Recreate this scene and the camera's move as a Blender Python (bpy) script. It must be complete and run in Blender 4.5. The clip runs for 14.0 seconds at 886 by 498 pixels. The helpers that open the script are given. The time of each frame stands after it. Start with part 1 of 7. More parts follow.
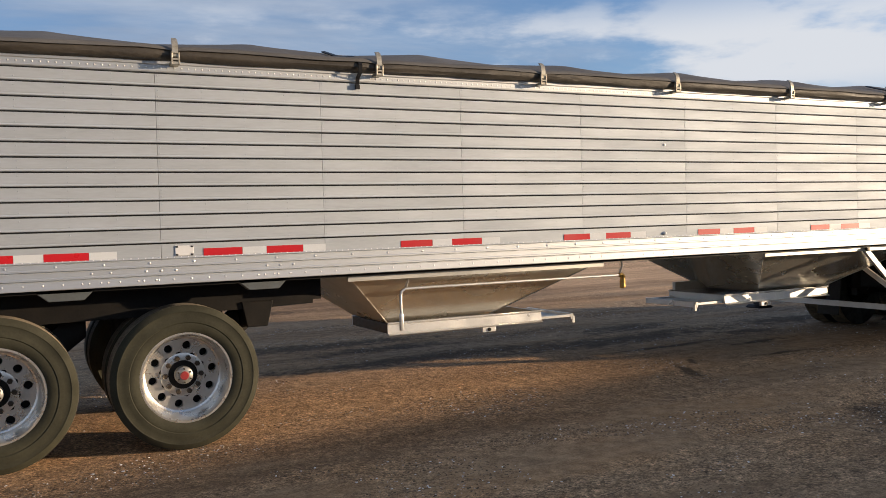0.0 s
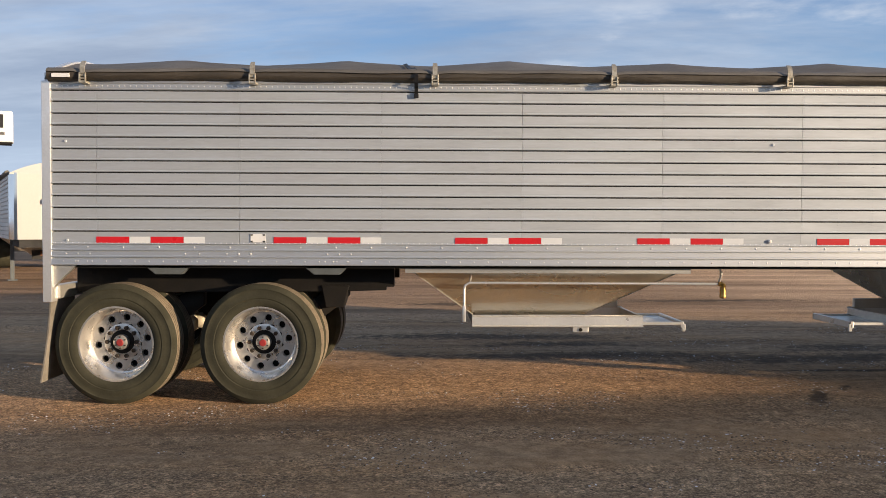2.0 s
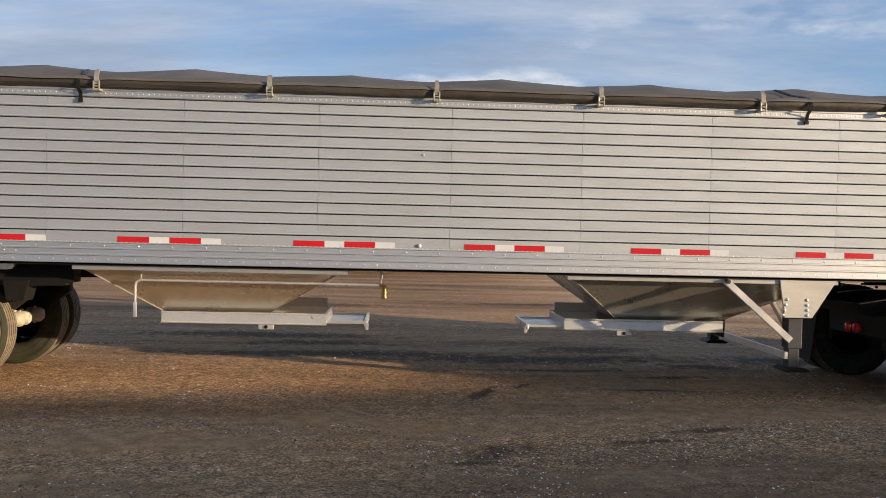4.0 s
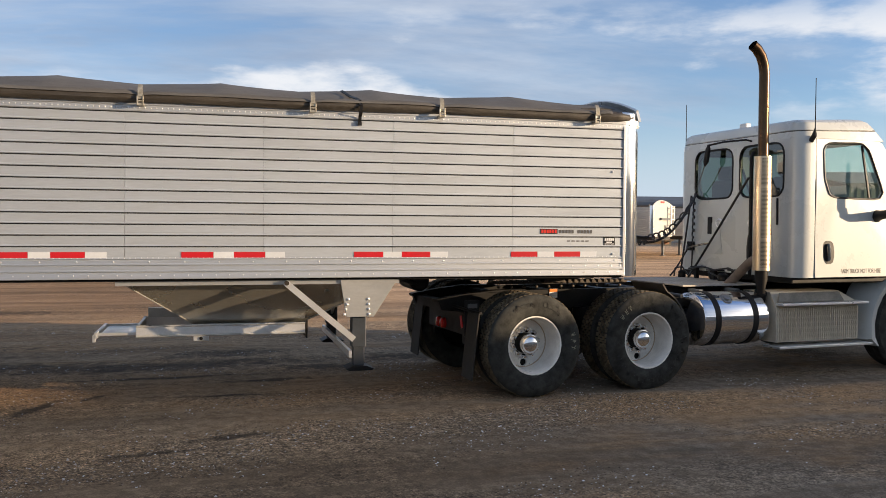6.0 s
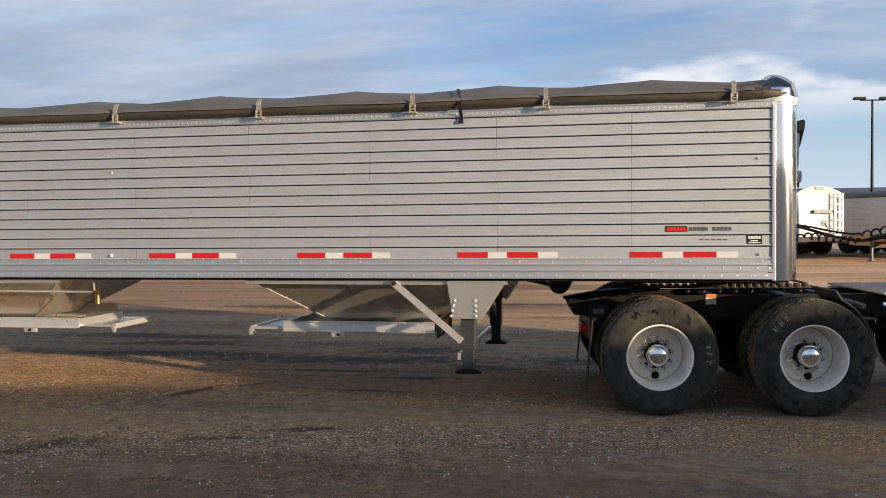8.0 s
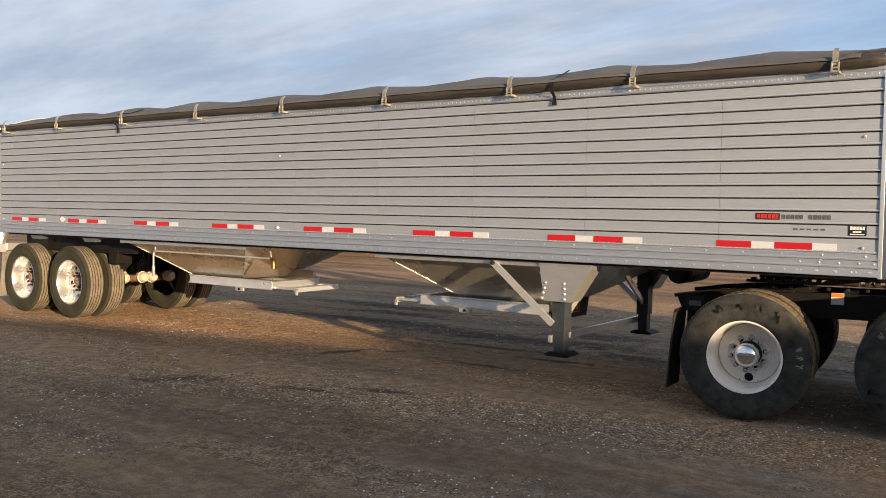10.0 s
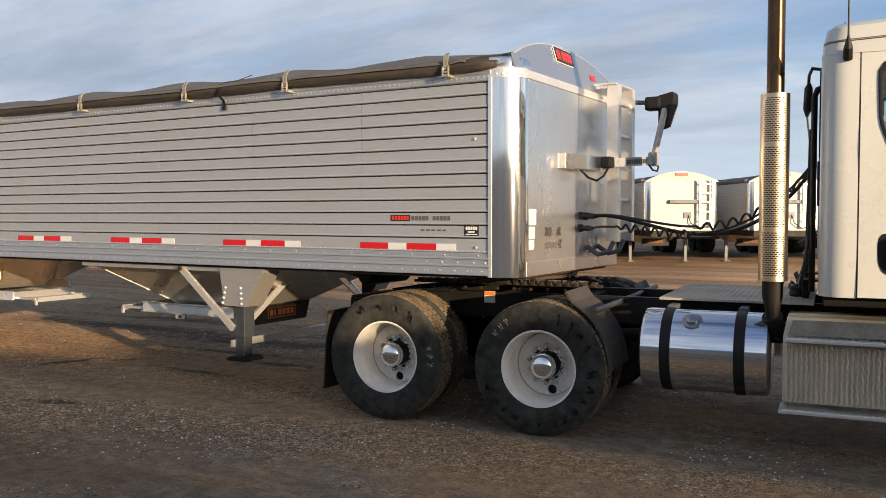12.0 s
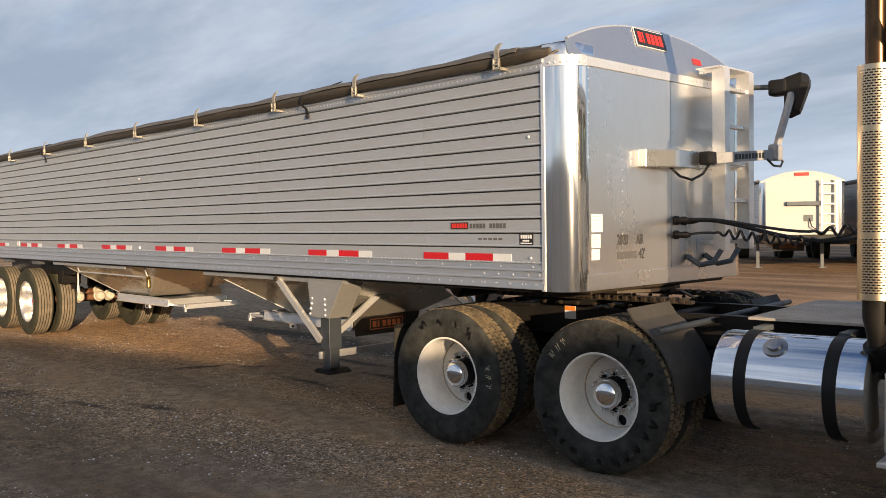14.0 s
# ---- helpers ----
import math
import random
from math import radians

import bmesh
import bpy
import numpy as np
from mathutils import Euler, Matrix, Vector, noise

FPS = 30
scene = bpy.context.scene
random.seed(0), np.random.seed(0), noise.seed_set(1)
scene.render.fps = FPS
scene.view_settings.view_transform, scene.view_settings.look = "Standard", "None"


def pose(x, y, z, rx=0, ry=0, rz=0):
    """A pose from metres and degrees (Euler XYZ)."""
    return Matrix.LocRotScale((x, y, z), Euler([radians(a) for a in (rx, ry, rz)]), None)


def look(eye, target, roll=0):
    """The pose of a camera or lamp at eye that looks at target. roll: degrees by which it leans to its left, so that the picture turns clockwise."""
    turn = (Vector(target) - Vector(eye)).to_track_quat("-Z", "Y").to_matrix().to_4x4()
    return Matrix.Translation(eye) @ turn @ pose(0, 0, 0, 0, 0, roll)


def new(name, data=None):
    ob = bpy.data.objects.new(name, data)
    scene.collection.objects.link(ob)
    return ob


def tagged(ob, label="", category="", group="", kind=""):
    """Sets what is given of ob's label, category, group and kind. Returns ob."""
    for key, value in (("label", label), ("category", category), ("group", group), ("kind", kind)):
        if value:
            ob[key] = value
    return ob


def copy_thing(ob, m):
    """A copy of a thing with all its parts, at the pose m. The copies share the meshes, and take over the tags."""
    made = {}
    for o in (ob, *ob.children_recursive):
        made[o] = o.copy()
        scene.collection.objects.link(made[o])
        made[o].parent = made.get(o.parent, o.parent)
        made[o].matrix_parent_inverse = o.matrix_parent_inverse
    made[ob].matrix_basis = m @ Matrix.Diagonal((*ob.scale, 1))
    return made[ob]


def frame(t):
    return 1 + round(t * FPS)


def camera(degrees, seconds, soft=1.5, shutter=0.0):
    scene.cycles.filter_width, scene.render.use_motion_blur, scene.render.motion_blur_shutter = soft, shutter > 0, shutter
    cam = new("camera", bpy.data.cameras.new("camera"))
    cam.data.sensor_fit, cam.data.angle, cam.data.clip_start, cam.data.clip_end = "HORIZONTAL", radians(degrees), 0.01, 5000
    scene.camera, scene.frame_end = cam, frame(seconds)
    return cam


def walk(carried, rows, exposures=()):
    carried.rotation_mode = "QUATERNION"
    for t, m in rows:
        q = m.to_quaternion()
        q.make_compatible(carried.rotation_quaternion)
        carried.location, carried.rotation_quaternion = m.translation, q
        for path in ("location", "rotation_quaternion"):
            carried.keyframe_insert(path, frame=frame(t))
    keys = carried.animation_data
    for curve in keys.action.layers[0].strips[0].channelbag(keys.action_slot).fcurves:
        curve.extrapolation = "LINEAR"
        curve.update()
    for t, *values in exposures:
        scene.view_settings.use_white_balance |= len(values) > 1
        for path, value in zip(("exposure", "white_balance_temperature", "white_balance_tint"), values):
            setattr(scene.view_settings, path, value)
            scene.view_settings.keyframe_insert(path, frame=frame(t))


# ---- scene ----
cam = camera(54.4, 14.0, 0.8)
PATH = [
    (0, (-11.776, -6.254, 1.559), (-10.876, -4.469, 1.501), -1.7),
    (0.5, (-11.199, -6.667, 1.577), (-10.526, -4.785, 1.513), -1.4),
    (1, (-10.577, -6.941, 1.589), (-10.075, -5.006, 1.528), 0.1),
    (1.5, (-9.906, -7.177, 1.564), (-9.605, -5.201, 1.502), 0.3),
    (2, (-9.222, -7.335, 1.545), (-9.188, -5.336, 1.489), 0.2),
    (2.2, (-8.972, -7.4, 1.543), (-9.0, -5.401, 1.489), 0.2),
    (4.3, (-6.078, -7.868, 1.592), (-5.935, -5.874, 1.547), 1.1),
    (4.5, (-5.825, -7.891, 1.605), (-5.624, -5.901, 1.564), 0.2),
    (5, (-5.287, -7.93, 1.629), (-4.89, -5.97, 1.581), 0.2),
    (5.5, (-4.716, -7.944, 1.664), (-4.206, -6.01, 1.609), 0.7),
    (6, (-4.036, -8.03, 1.694), (-3.531, -6.096, 1.638), 0.4),
    (6.5, (-3.423, -8.006, 1.68), (-2.952, -6.063, 1.626), 0.3),
    (7, (-2.757, -7.985, 1.674), (-2.483, -6.004, 1.613), -0.1),
    (7.5, (-2.084, -7.916, 1.689), (-2.136, -5.917, 1.63), -0.5),
    (8, (-1.455, -7.818, 1.682), (-1.828, -5.853, 1.628), -0.5),
    (8.2, (-1.197, -7.765, 1.656), (-1.741, -5.841, 1.612), -0.3),
    (10.3, (1.321, -6.911, 1.61), (0.174, -5.275, 1.524), 1.1),
    (10.5, (1.573, -6.804, 1.646), (0.448, -5.153, 1.561), 0.7),
    (11, (2.093, -6.503, 1.657), (1.073, -4.785, 1.573), 0.6),
    (11.5, (2.565, -6.183, 1.658), (1.565, -4.453, 1.579), 0.2),
    (12, (2.967, -5.817, 1.661), (1.954, -4.095, 1.582), 0.0),
    (12.5, (3.239, -5.418, 1.658), (2.112, -3.768, 1.575), -0.4),
    (13, (3.511, -5.057, 1.66), (2.133, -3.609, 1.591), -0.7),
    (13.5, (3.621, -4.743, 1.639), (2.189, -3.348, 1.578), -0.7),
    (14, (3.698, -4.52, 1.662), (2.252, -3.139, 1.601), -0.8),
]
walk(cam, [(t, look(e, g, r)) for t, e, g, r in PATH],
     [(0, 0.22, 5980, 10), (0.6, 0.34, 5980, 10), (2, 0.41, 5980, 10), (4.5, 0.39, 6060, 10), (6.5, 0.51, 6120, 10), (8, 0.49, 6080, 10), (10.5, 0.63, 6380, 10), (11.5, 0.55, 6380, 10), (12.5, 0.46, 6330, 10), (14, 0.45, 6350, 10)])
SKY_GAIN, SKY_STRENGTH, SUN_POWER = (0.110, 0.117, 0.134), 0.84, 6.6
CLOUD_DARK, CLOUD_LIGHT, CLOUD_HEAP = (0.31, 0.36, 0.45), (0.52, 0.565, 0.63), (0.76, 0.75, 0.74)
AUREOLE = (2.2, 1.76, 1.17)
HAZE_COOL, HAZE_WARM = (0.55, 0.63, 0.73), (0.84, 0.71, 0.55)

# ---- light ----
SUN_AZ, SUN_EL = -24.5, 7.3   # degrees: heading of the sun from +x, and its height
world = bpy.data.worlds.new("sky")
scene.world = world
world.use_nodes = True
wn, wl = world.node_tree.nodes, world.node_tree.links
wn.clear()


def wnode(kind, **values):
    n = wn.new(kind)
    for k, v in values.items():
        n.inputs[k].default_value = v
    return n


def wmath(op, a, b=None, clamp=False):
    n = wn.new("ShaderNodeMath")
    n.operation, n.use_clamp = op, clamp
    for i, v in enumerate((a, b)):
        if v is None:
            continue
        if isinstance(v, (int, float)):
            n.inputs[i].default_value = v
        else:
            wl.new(v, n.inputs[i])
    return n.outputs[0]


def wramp(fac, stops):
    n = wn.new("ShaderNodeValToRGB")
    n.color_ramp.interpolation = "EASE"
    els = n.color_ramp.elements
    while len(els) < len(stops):
        els.new(0.5)
    for e, (p, c) in zip(els, stops):
        e.position, e.color = p, (c, c, c, 1) if isinstance(c, (int, float)) else (*c, 1)
    wl.new(fac, n.inputs[0])
    return n.outputs[0]


def wmix(fac, a, b):
    n = wn.new("ShaderNodeMix")
    n.data_type = "RGBA"
    wl.new(fac, n.inputs[0])
    for i, v in ((6, a), (7, b)):
        if isinstance(v, tuple):
            n.inputs[i].default_value = (*v, 1)
        else:
            wl.new(v, n.inputs[i])
    return n.outputs[2]


sky = wn.new("ShaderNodeTexSky")
sky.sky_type, sky.sun_disc = "NISHITA", False
sky.sun_elevation, sky.sun_rotation = radians(SUN_EL + 8), radians(90 - SUN_AZ)
sky.air_density, sky.dust_density, sky.ozone_density = 1.0, 0.6, 2.0
clear = wn.new("ShaderNodeVectorMath")
clear.operation = "MULTIPLY"
clear.inputs[1].default_value = SKY_GAIN
wl.new(sky.outputs[0], clear.inputs[0])
coord = wn.new("ShaderNodeTexCoord")
split = wn.new("ShaderNodeSeparateXYZ")
wl.new(coord.outputs["Generated"], split.inputs[0])
up = split.outputs[2]
# cloud deck: directions spread out on a plane overhead, so that clouds flatten towards the horizon
lift = wmath("ADD", wmath("MAXIMUM", up, 0.0), 0.16)
flat = wn.new("ShaderNodeCombineXYZ")
wl.new(wmath("DIVIDE", split.outputs[0], lift), flat.inputs[0])
wl.new(wmath("DIVIDE", split.outputs[1], lift), flat.inputs[1])
turn = wn.new("ShaderNodeMapping")
turn.inputs["Rotation"].default_value = (0, 0, radians(28))
turn.inputs["Scale"].default_value = (0.42, 1.0, 1.0)
turn.inputs["Location"].default_value = (2.3, 0.7, 0)
wl.new(flat.outputs[0], turn.inputs[0])
veil = wnode("ShaderNodeTexNoise", Scale=0.95, Detail=9.0, Roughness=0.62, Distortion=0.55)
wl.new(turn.outputs[0], veil.inputs["Vector"])
broad = wnode("ShaderNodeTexNoise", Scale=0.42, Detail=3.0, Roughness=0.5)
wl.new(turn.outputs[0], broad.inputs["Vector"])
# more cloud towards -x
west = wmath("MULTIPLY", split.outputs[0], -0.16)
sunward = wmath("ADD", wmath("MULTIPLY", split.outputs[0], math.cos(radians(SUN_AZ))), wmath("MULTIPLY", split.outputs[1], math.sin(radians(SUN_AZ))))
# extra cloud added round the low sun, out of view, to dim its sky
bank = wmath("MULTIPLY", wramp(sunward, [(0.45, 0.0), (0.85, 1.0)]), 0.12)
cover = wmath("ADD", wmath("ADD", wmath("ADD", wmath("MULTIPLY", veil.outputs[0], 0.62), wmath("MULTIPLY", broad.outputs[0], 0.42)), west), bank)
veil_fac = wramp(cover, [(0.40, 0.0), (0.62, 0.95)])
# low heaps of cloud over the horizon
heap = wnode("ShaderNodeTexNoise", Scale=3.1, Detail=7.0, Roughness=0.56)
tall = wn.new("ShaderNodeMapping")
tall.inputs["Scale"].default_value = (1.0, 1.0, 3.4)
tall.inputs["Location"].default_value = (0.35, 0.1, 0.2)
wl.new(coord.outputs["Generated"], tall.inputs[0])
wl.new(tall.outputs[0], heap.inputs["Vector"])
band = wmath("MULTIPLY", wramp(up, [(0.09, 0.0), (0.15, 1.0)]), wramp(up, [(0.19, 1.0), (0.27, 0.0)]))
heap_fac = wmath("MULTIPLY", wmath("MULTIPLY", wramp(heap.outputs[0], [(0.47, 0.0), (0.60, 1.0)]), band), wramp(wmath("ADD", split.outputs[0], 0.5), [(0.15, 0.0), (0.5, 1.0)]))
shade = wnode("ShaderNodeTexNoise", Scale=1.6, Detail=6.0, Roughness=0.6)
wl.new(turn.outputs[0], shade.inputs["Vector"])
veil_col = wmix(wramp(shade.outputs[0], [(0.35, 0.0), (0.7, 1.0)]), CLOUD_DARK, CLOUD_LIGHT)
col = wmix(veil_fac, clear.outputs[0], veil_col)
col = wmix(heap_fac, col, CLOUD_HEAP)
# haze at the horizon, warmer and brighter on the sun's side
haze = wramp(up, [(0.0, 0.85), (0.16, 0.0)])
haze_col = wmix(wramp(sunward, [(0.2, 0.0), (1.0, 1.0)]), HAZE_COOL, HAZE_WARM)
col = wmix(haze, col, haze_col)
# bright warm sky round the low sun
toward = wn.new("ShaderNodeVectorMath")
toward.operation = "DOT_PRODUCT"
up_sun = math.sin(radians(SUN_EL))
toward.inputs[1].default_value = (math.cos(radians(SUN_AZ)) * math.cos(radians(SUN_EL)), math.sin(radians(SUN_AZ)) * math.cos(radians(SUN_EL)), up_sun)
wl.new(coord.outputs["Generated"], toward.inputs[0])
glow = wmath("POWER", wmath("MAXIMUM", toward.outputs["Value"], 0.0), 20.0)
aureole = wn.new("ShaderNodeVectorMath")
aureole.operation = "MULTIPLY_ADD"
aureole.inputs[1].default_value = AUREOLE
wl.new(glow, aureole.inputs[0])
wl.new(col, aureole.inputs[2])
col = aureole.outputs[0]
back = wnode("ShaderNodeBackground", Strength=SKY_STRENGTH)
wl.new(col, back.inputs[0])
out = wn.new("ShaderNodeOutputWorld")
wl.new(back.outputs[0], out.inputs[0])

sun = new("sun", bpy.data.lights.new("sun", "SUN"))
sun.data.energy, sun.data.angle, sun.data.color = SUN_POWER, radians(0.5), (1.0, 0.72, 0.44)
sx, sy = math.cos(radians(SUN_AZ)), math.sin(radians(SUN_AZ))
sun.matrix_world = look((sx * 60, sy * 60, 60 * math.tan(radians(SUN_EL))), (0, 0, 0))


# ---- building helpers ----
def part(name, bm, material, parent=None, label="", smooth=False):
    """Link a bmesh as one mesh object under a thing or a part."""
    me = bpy.data.meshes.new(name)
    bmesh.ops.recalc_face_normals(bm, faces=bm.faces)
    if smooth:
        for f in bm.faces:
            f.smooth = True
    bm.to_mesh(me)
    bm.free()
    if smooth:
        me.set_sharp_from_angle(angle=radians(38))
    me.materials.append(material)
    ob = new(name, me)
    ob.parent = parent
    return tagged(ob, label) if label else ob


def again(ob, parent, m=None):
    """Another object on the mesh of ob."""
    o = new(ob.name.split(".")[0], ob.data)
    o.parent = parent
    if m is not None:
        o.matrix_basis = m
    return o


def thing(name, label, category, group="", m=None, kind=""):
    e = tagged(new(name), label, category, group, kind)
    e.empty_display_size = 0.2
    if m is not None:
        e.matrix_basis = m
    return e


def box(bm, x0, x1, y0, y1, z0, z1, bevel=0.0):
    v = [bm.verts.new((x, y, z)) for x in (x0, x1) for y in (y0, y1) for z in (z0, z1)]
    f = [bm.faces.new([v[i] for i in q]) for q in ((0, 1, 3, 2), (4, 6, 7, 5), (0, 4, 5, 1), (2, 3, 7, 6), (0, 2, 6, 4), (1, 5, 7, 3))]
    if bevel:
        es = list({e for q in f for e in q.edges})
        bmesh.ops.bevel(bm, geom=es, offset=bevel, segments=2, affect="EDGES", profile=0.5)
    return v


def prism(bm, poly, place, bevel=0.0):
    """Extrude a polygon: place(a, b, side) gives the point, side 0 or 1."""
    n = len(poly)
    lo = [bm.verts.new(place(a, b, 0)) for a, b in poly]
    hi = [bm.verts.new(place(a, b, 1)) for a, b in poly]
    fs = [bm.faces.new(lo), bm.faces.new(hi[::-1])]
    for i in range(n):
        fs.append(bm.faces.new((lo[i], hi[i], hi[(i + 1) % n], lo[(i + 1) % n])))
    if bevel:
        es = list({e for q in fs for e in q.edges})
        bmesh.ops.bevel(bm, geom=es, offset=bevel, segments=2, affect="EDGES", profile=0.5)


def rings(bm, loops, closed=True, caps=True):
    """Skin a list of rings of points."""
    vs = [[bm.verts.new(p) for p in lp] for lp in loops]
    for a, b in zip(vs, vs[1:]):
        n = len(a)
        for i in range(n if closed else n - 1):
            j = (i + 1) % n
            bm.faces.new((a[i], a[j], b[j], b[i]))
    if caps and closed:
        bm.faces.new(vs[0])
        bm.faces.new(vs[-1][::-1])
    return vs


def tube(bm, pts, r, n=8, caps=True):
    """A round tube along points; r may be one radius or one for each point."""
    pts = [Vector(p) for p in pts]
    rad = r if isinstance(r, (list, tuple)) else [r] * len(pts)
    loops, side = [], None
    for i, p in enumerate(pts):
        d = (pts[min(i + 1, len(pts) - 1)] - pts[max(i - 1, 0)]).normalized()
        if side is None:
            side = d.orthogonal().normalized()
        side = (side - d * side.dot(d)).normalized()
        other = d.cross(side)
        loops.append([p + (side * math.cos(2 * math.pi * k / n) + other * math.sin(2 * math.pi * k / n)) * rad[i] for k in range(n)])
    rings(bm, loops, True, caps)


def bar(bm, p0, p1, w, h, up=(0, 0, 1)):
    """A square bar from p0 to p1, w across and h along up."""
    p0, p1 = Vector(p0), Vector(p1)
    d = (p1 - p0).normalized()
    s = d.cross(Vector(up)).normalized()
    u = s.cross(d).normalized()
    rings(bm, [[p + s * a * w / 2 + u * b * h / 2 for a, b in ((-1, -1), (1, -1), (1, 1), (-1, 1))] for p in (p0, p1)])


def lathe(bm, profile, n=48, centre=(0, 0, 0), axis="y", caps=False):
    """Turn a profile of (radius, along) about an axis."""
    cx, cy, cz = centre

    def at(r, a, t):
        c, s = r * math.cos(t), r * math.sin(t)
        return {"y": (cx + c, cy + a, cz + s), "x": (cx + a, cy + c, cz + s), "z": (cx + c, cy + s, cz + a)}[axis]
    rings(bm, [[at(r, a, 2 * math.pi * k / n) for k in range(n)] for r, a in profile], True, caps)


def holed_disc(bm, r0, r1, y, n, rc, hole, depth=0.03, start=0.0, only=None):
    """A ring plate facing y with n round holes at radius rc (or only those listed), each with a short bore."""
    for i in range(n):
        if only is not None and i not in only:
            q = [start + 2 * math.pi * (i - 0.5 + k / 4) / n for k in range(5)]
            rings(bm, [[(r * math.cos(t), y, r * math.sin(t)) for t in q] for r in (r0, r1)], False, False)
            continue
        t0 = start + 2 * math.pi * i / n
        half = math.pi / n
        rim, ring, bore = [], [], []
        for k in range(16):
            a = 2 * math.pi * (k + 0.5) / 16
            ca, sa = math.cos(a), math.sin(a)
            lim = []
            if abs(ca) > 1e-6:
                lim.append(((r1 - rc) if ca > 0 else (rc - r0)) / abs(ca))
            if abs(sa) > 1e-6:
                lim.append(half * rc / abs(sa))
            s = min(lim)
            rr, tt = rc + ca * s, t0 + sa * s / rc
            rim.append(bm.verts.new((rr * math.cos(tt), y, rr * math.sin(tt))))
            hr, ht = rc + ca * hole, sa * hole
            px, pz = hr * math.cos(t0) - ht * math.sin(t0), hr * math.sin(t0) + ht * math.cos(t0)
            ring.append(bm.verts.new((px, y, pz)))
            bore.append(bm.verts.new((px, y + depth, pz)))
        for k in range(16):
            j = (k + 1) % 16
            bm.faces.new((rim[k], rim[j], ring[j], ring[k]))
            bm.faces.new((ring[k], ring[j], bore[j], bore[k]))


def studs(name, spots, axis, r, material, parent, tall=0.5):
    """Many small domed heads in one mesh: spots are points, axis the way they face."""
    axis = Vector(axis).normalized()
    a = axis.orthogonal().normalized()
    b = axis.cross(a)
    n, local = 6, []
    for rr, h in ((1.0, 0.0), (0.72, 0.7)):
        local += [(a * math.cos(2 * math.pi * k / n) + b * math.sin(2 * math.pi * k / n)) * rr * r + axis * h * tall * r for k in range(n)]
    local.append(axis * tall * r)
    local = np.array([tuple(v) for v in local])
    faces = [(k, (k + 1) % n, n + (k + 1) % n, n + k) for k in range(n)] + [(n + k, n + (k + 1) % n, 2 * n) for k in range(n)]
    verts = (np.array(spots)[:, None, :] + local[None]).reshape(-1, 3)
    me = bpy.data.meshes.new(name)
    me.from_pydata(verts.tolist(), [], [tuple(i + s * len(local) for i in f) for s in range(len(spots)) for f in faces])
    me.materials.append(material)
    me.shade_smooth()
    ob = new(name, me)
    ob.parent = parent
    return tagged(ob, kind="stuff")


def lettering(name, words, size, material, parent, m, width=None):
    """Flat raised letters in the built-in font, facing the local z of m."""
    cu = bpy.data.curves.new(name, "FONT")
    cu.body, cu.size, cu.extrude, cu.align_x = words, size, 0.0015, "LEFT"
    tmp = bpy.data.objects.new(name, cu)
    scene.collection.objects.link(tmp)
    bpy.context.view_layer.update()
    me = bpy.data.meshes.new_from_object(tmp.evaluated_get(bpy.context.evaluated_depsgraph_get()))
    bpy.data.objects.remove(tmp)
    me.materials.clear()
    me.materials.append(material)
    if width:
        xs = [v.co.x for v in me.vertices]
        k = width / (max(xs) - min(xs))
        for v in me.vertices:
            v.co.x = (v.co.x - min(xs)) * k
    ob = new(name, me)
    ob.parent, ob.matrix_basis = parent, m
    return ob


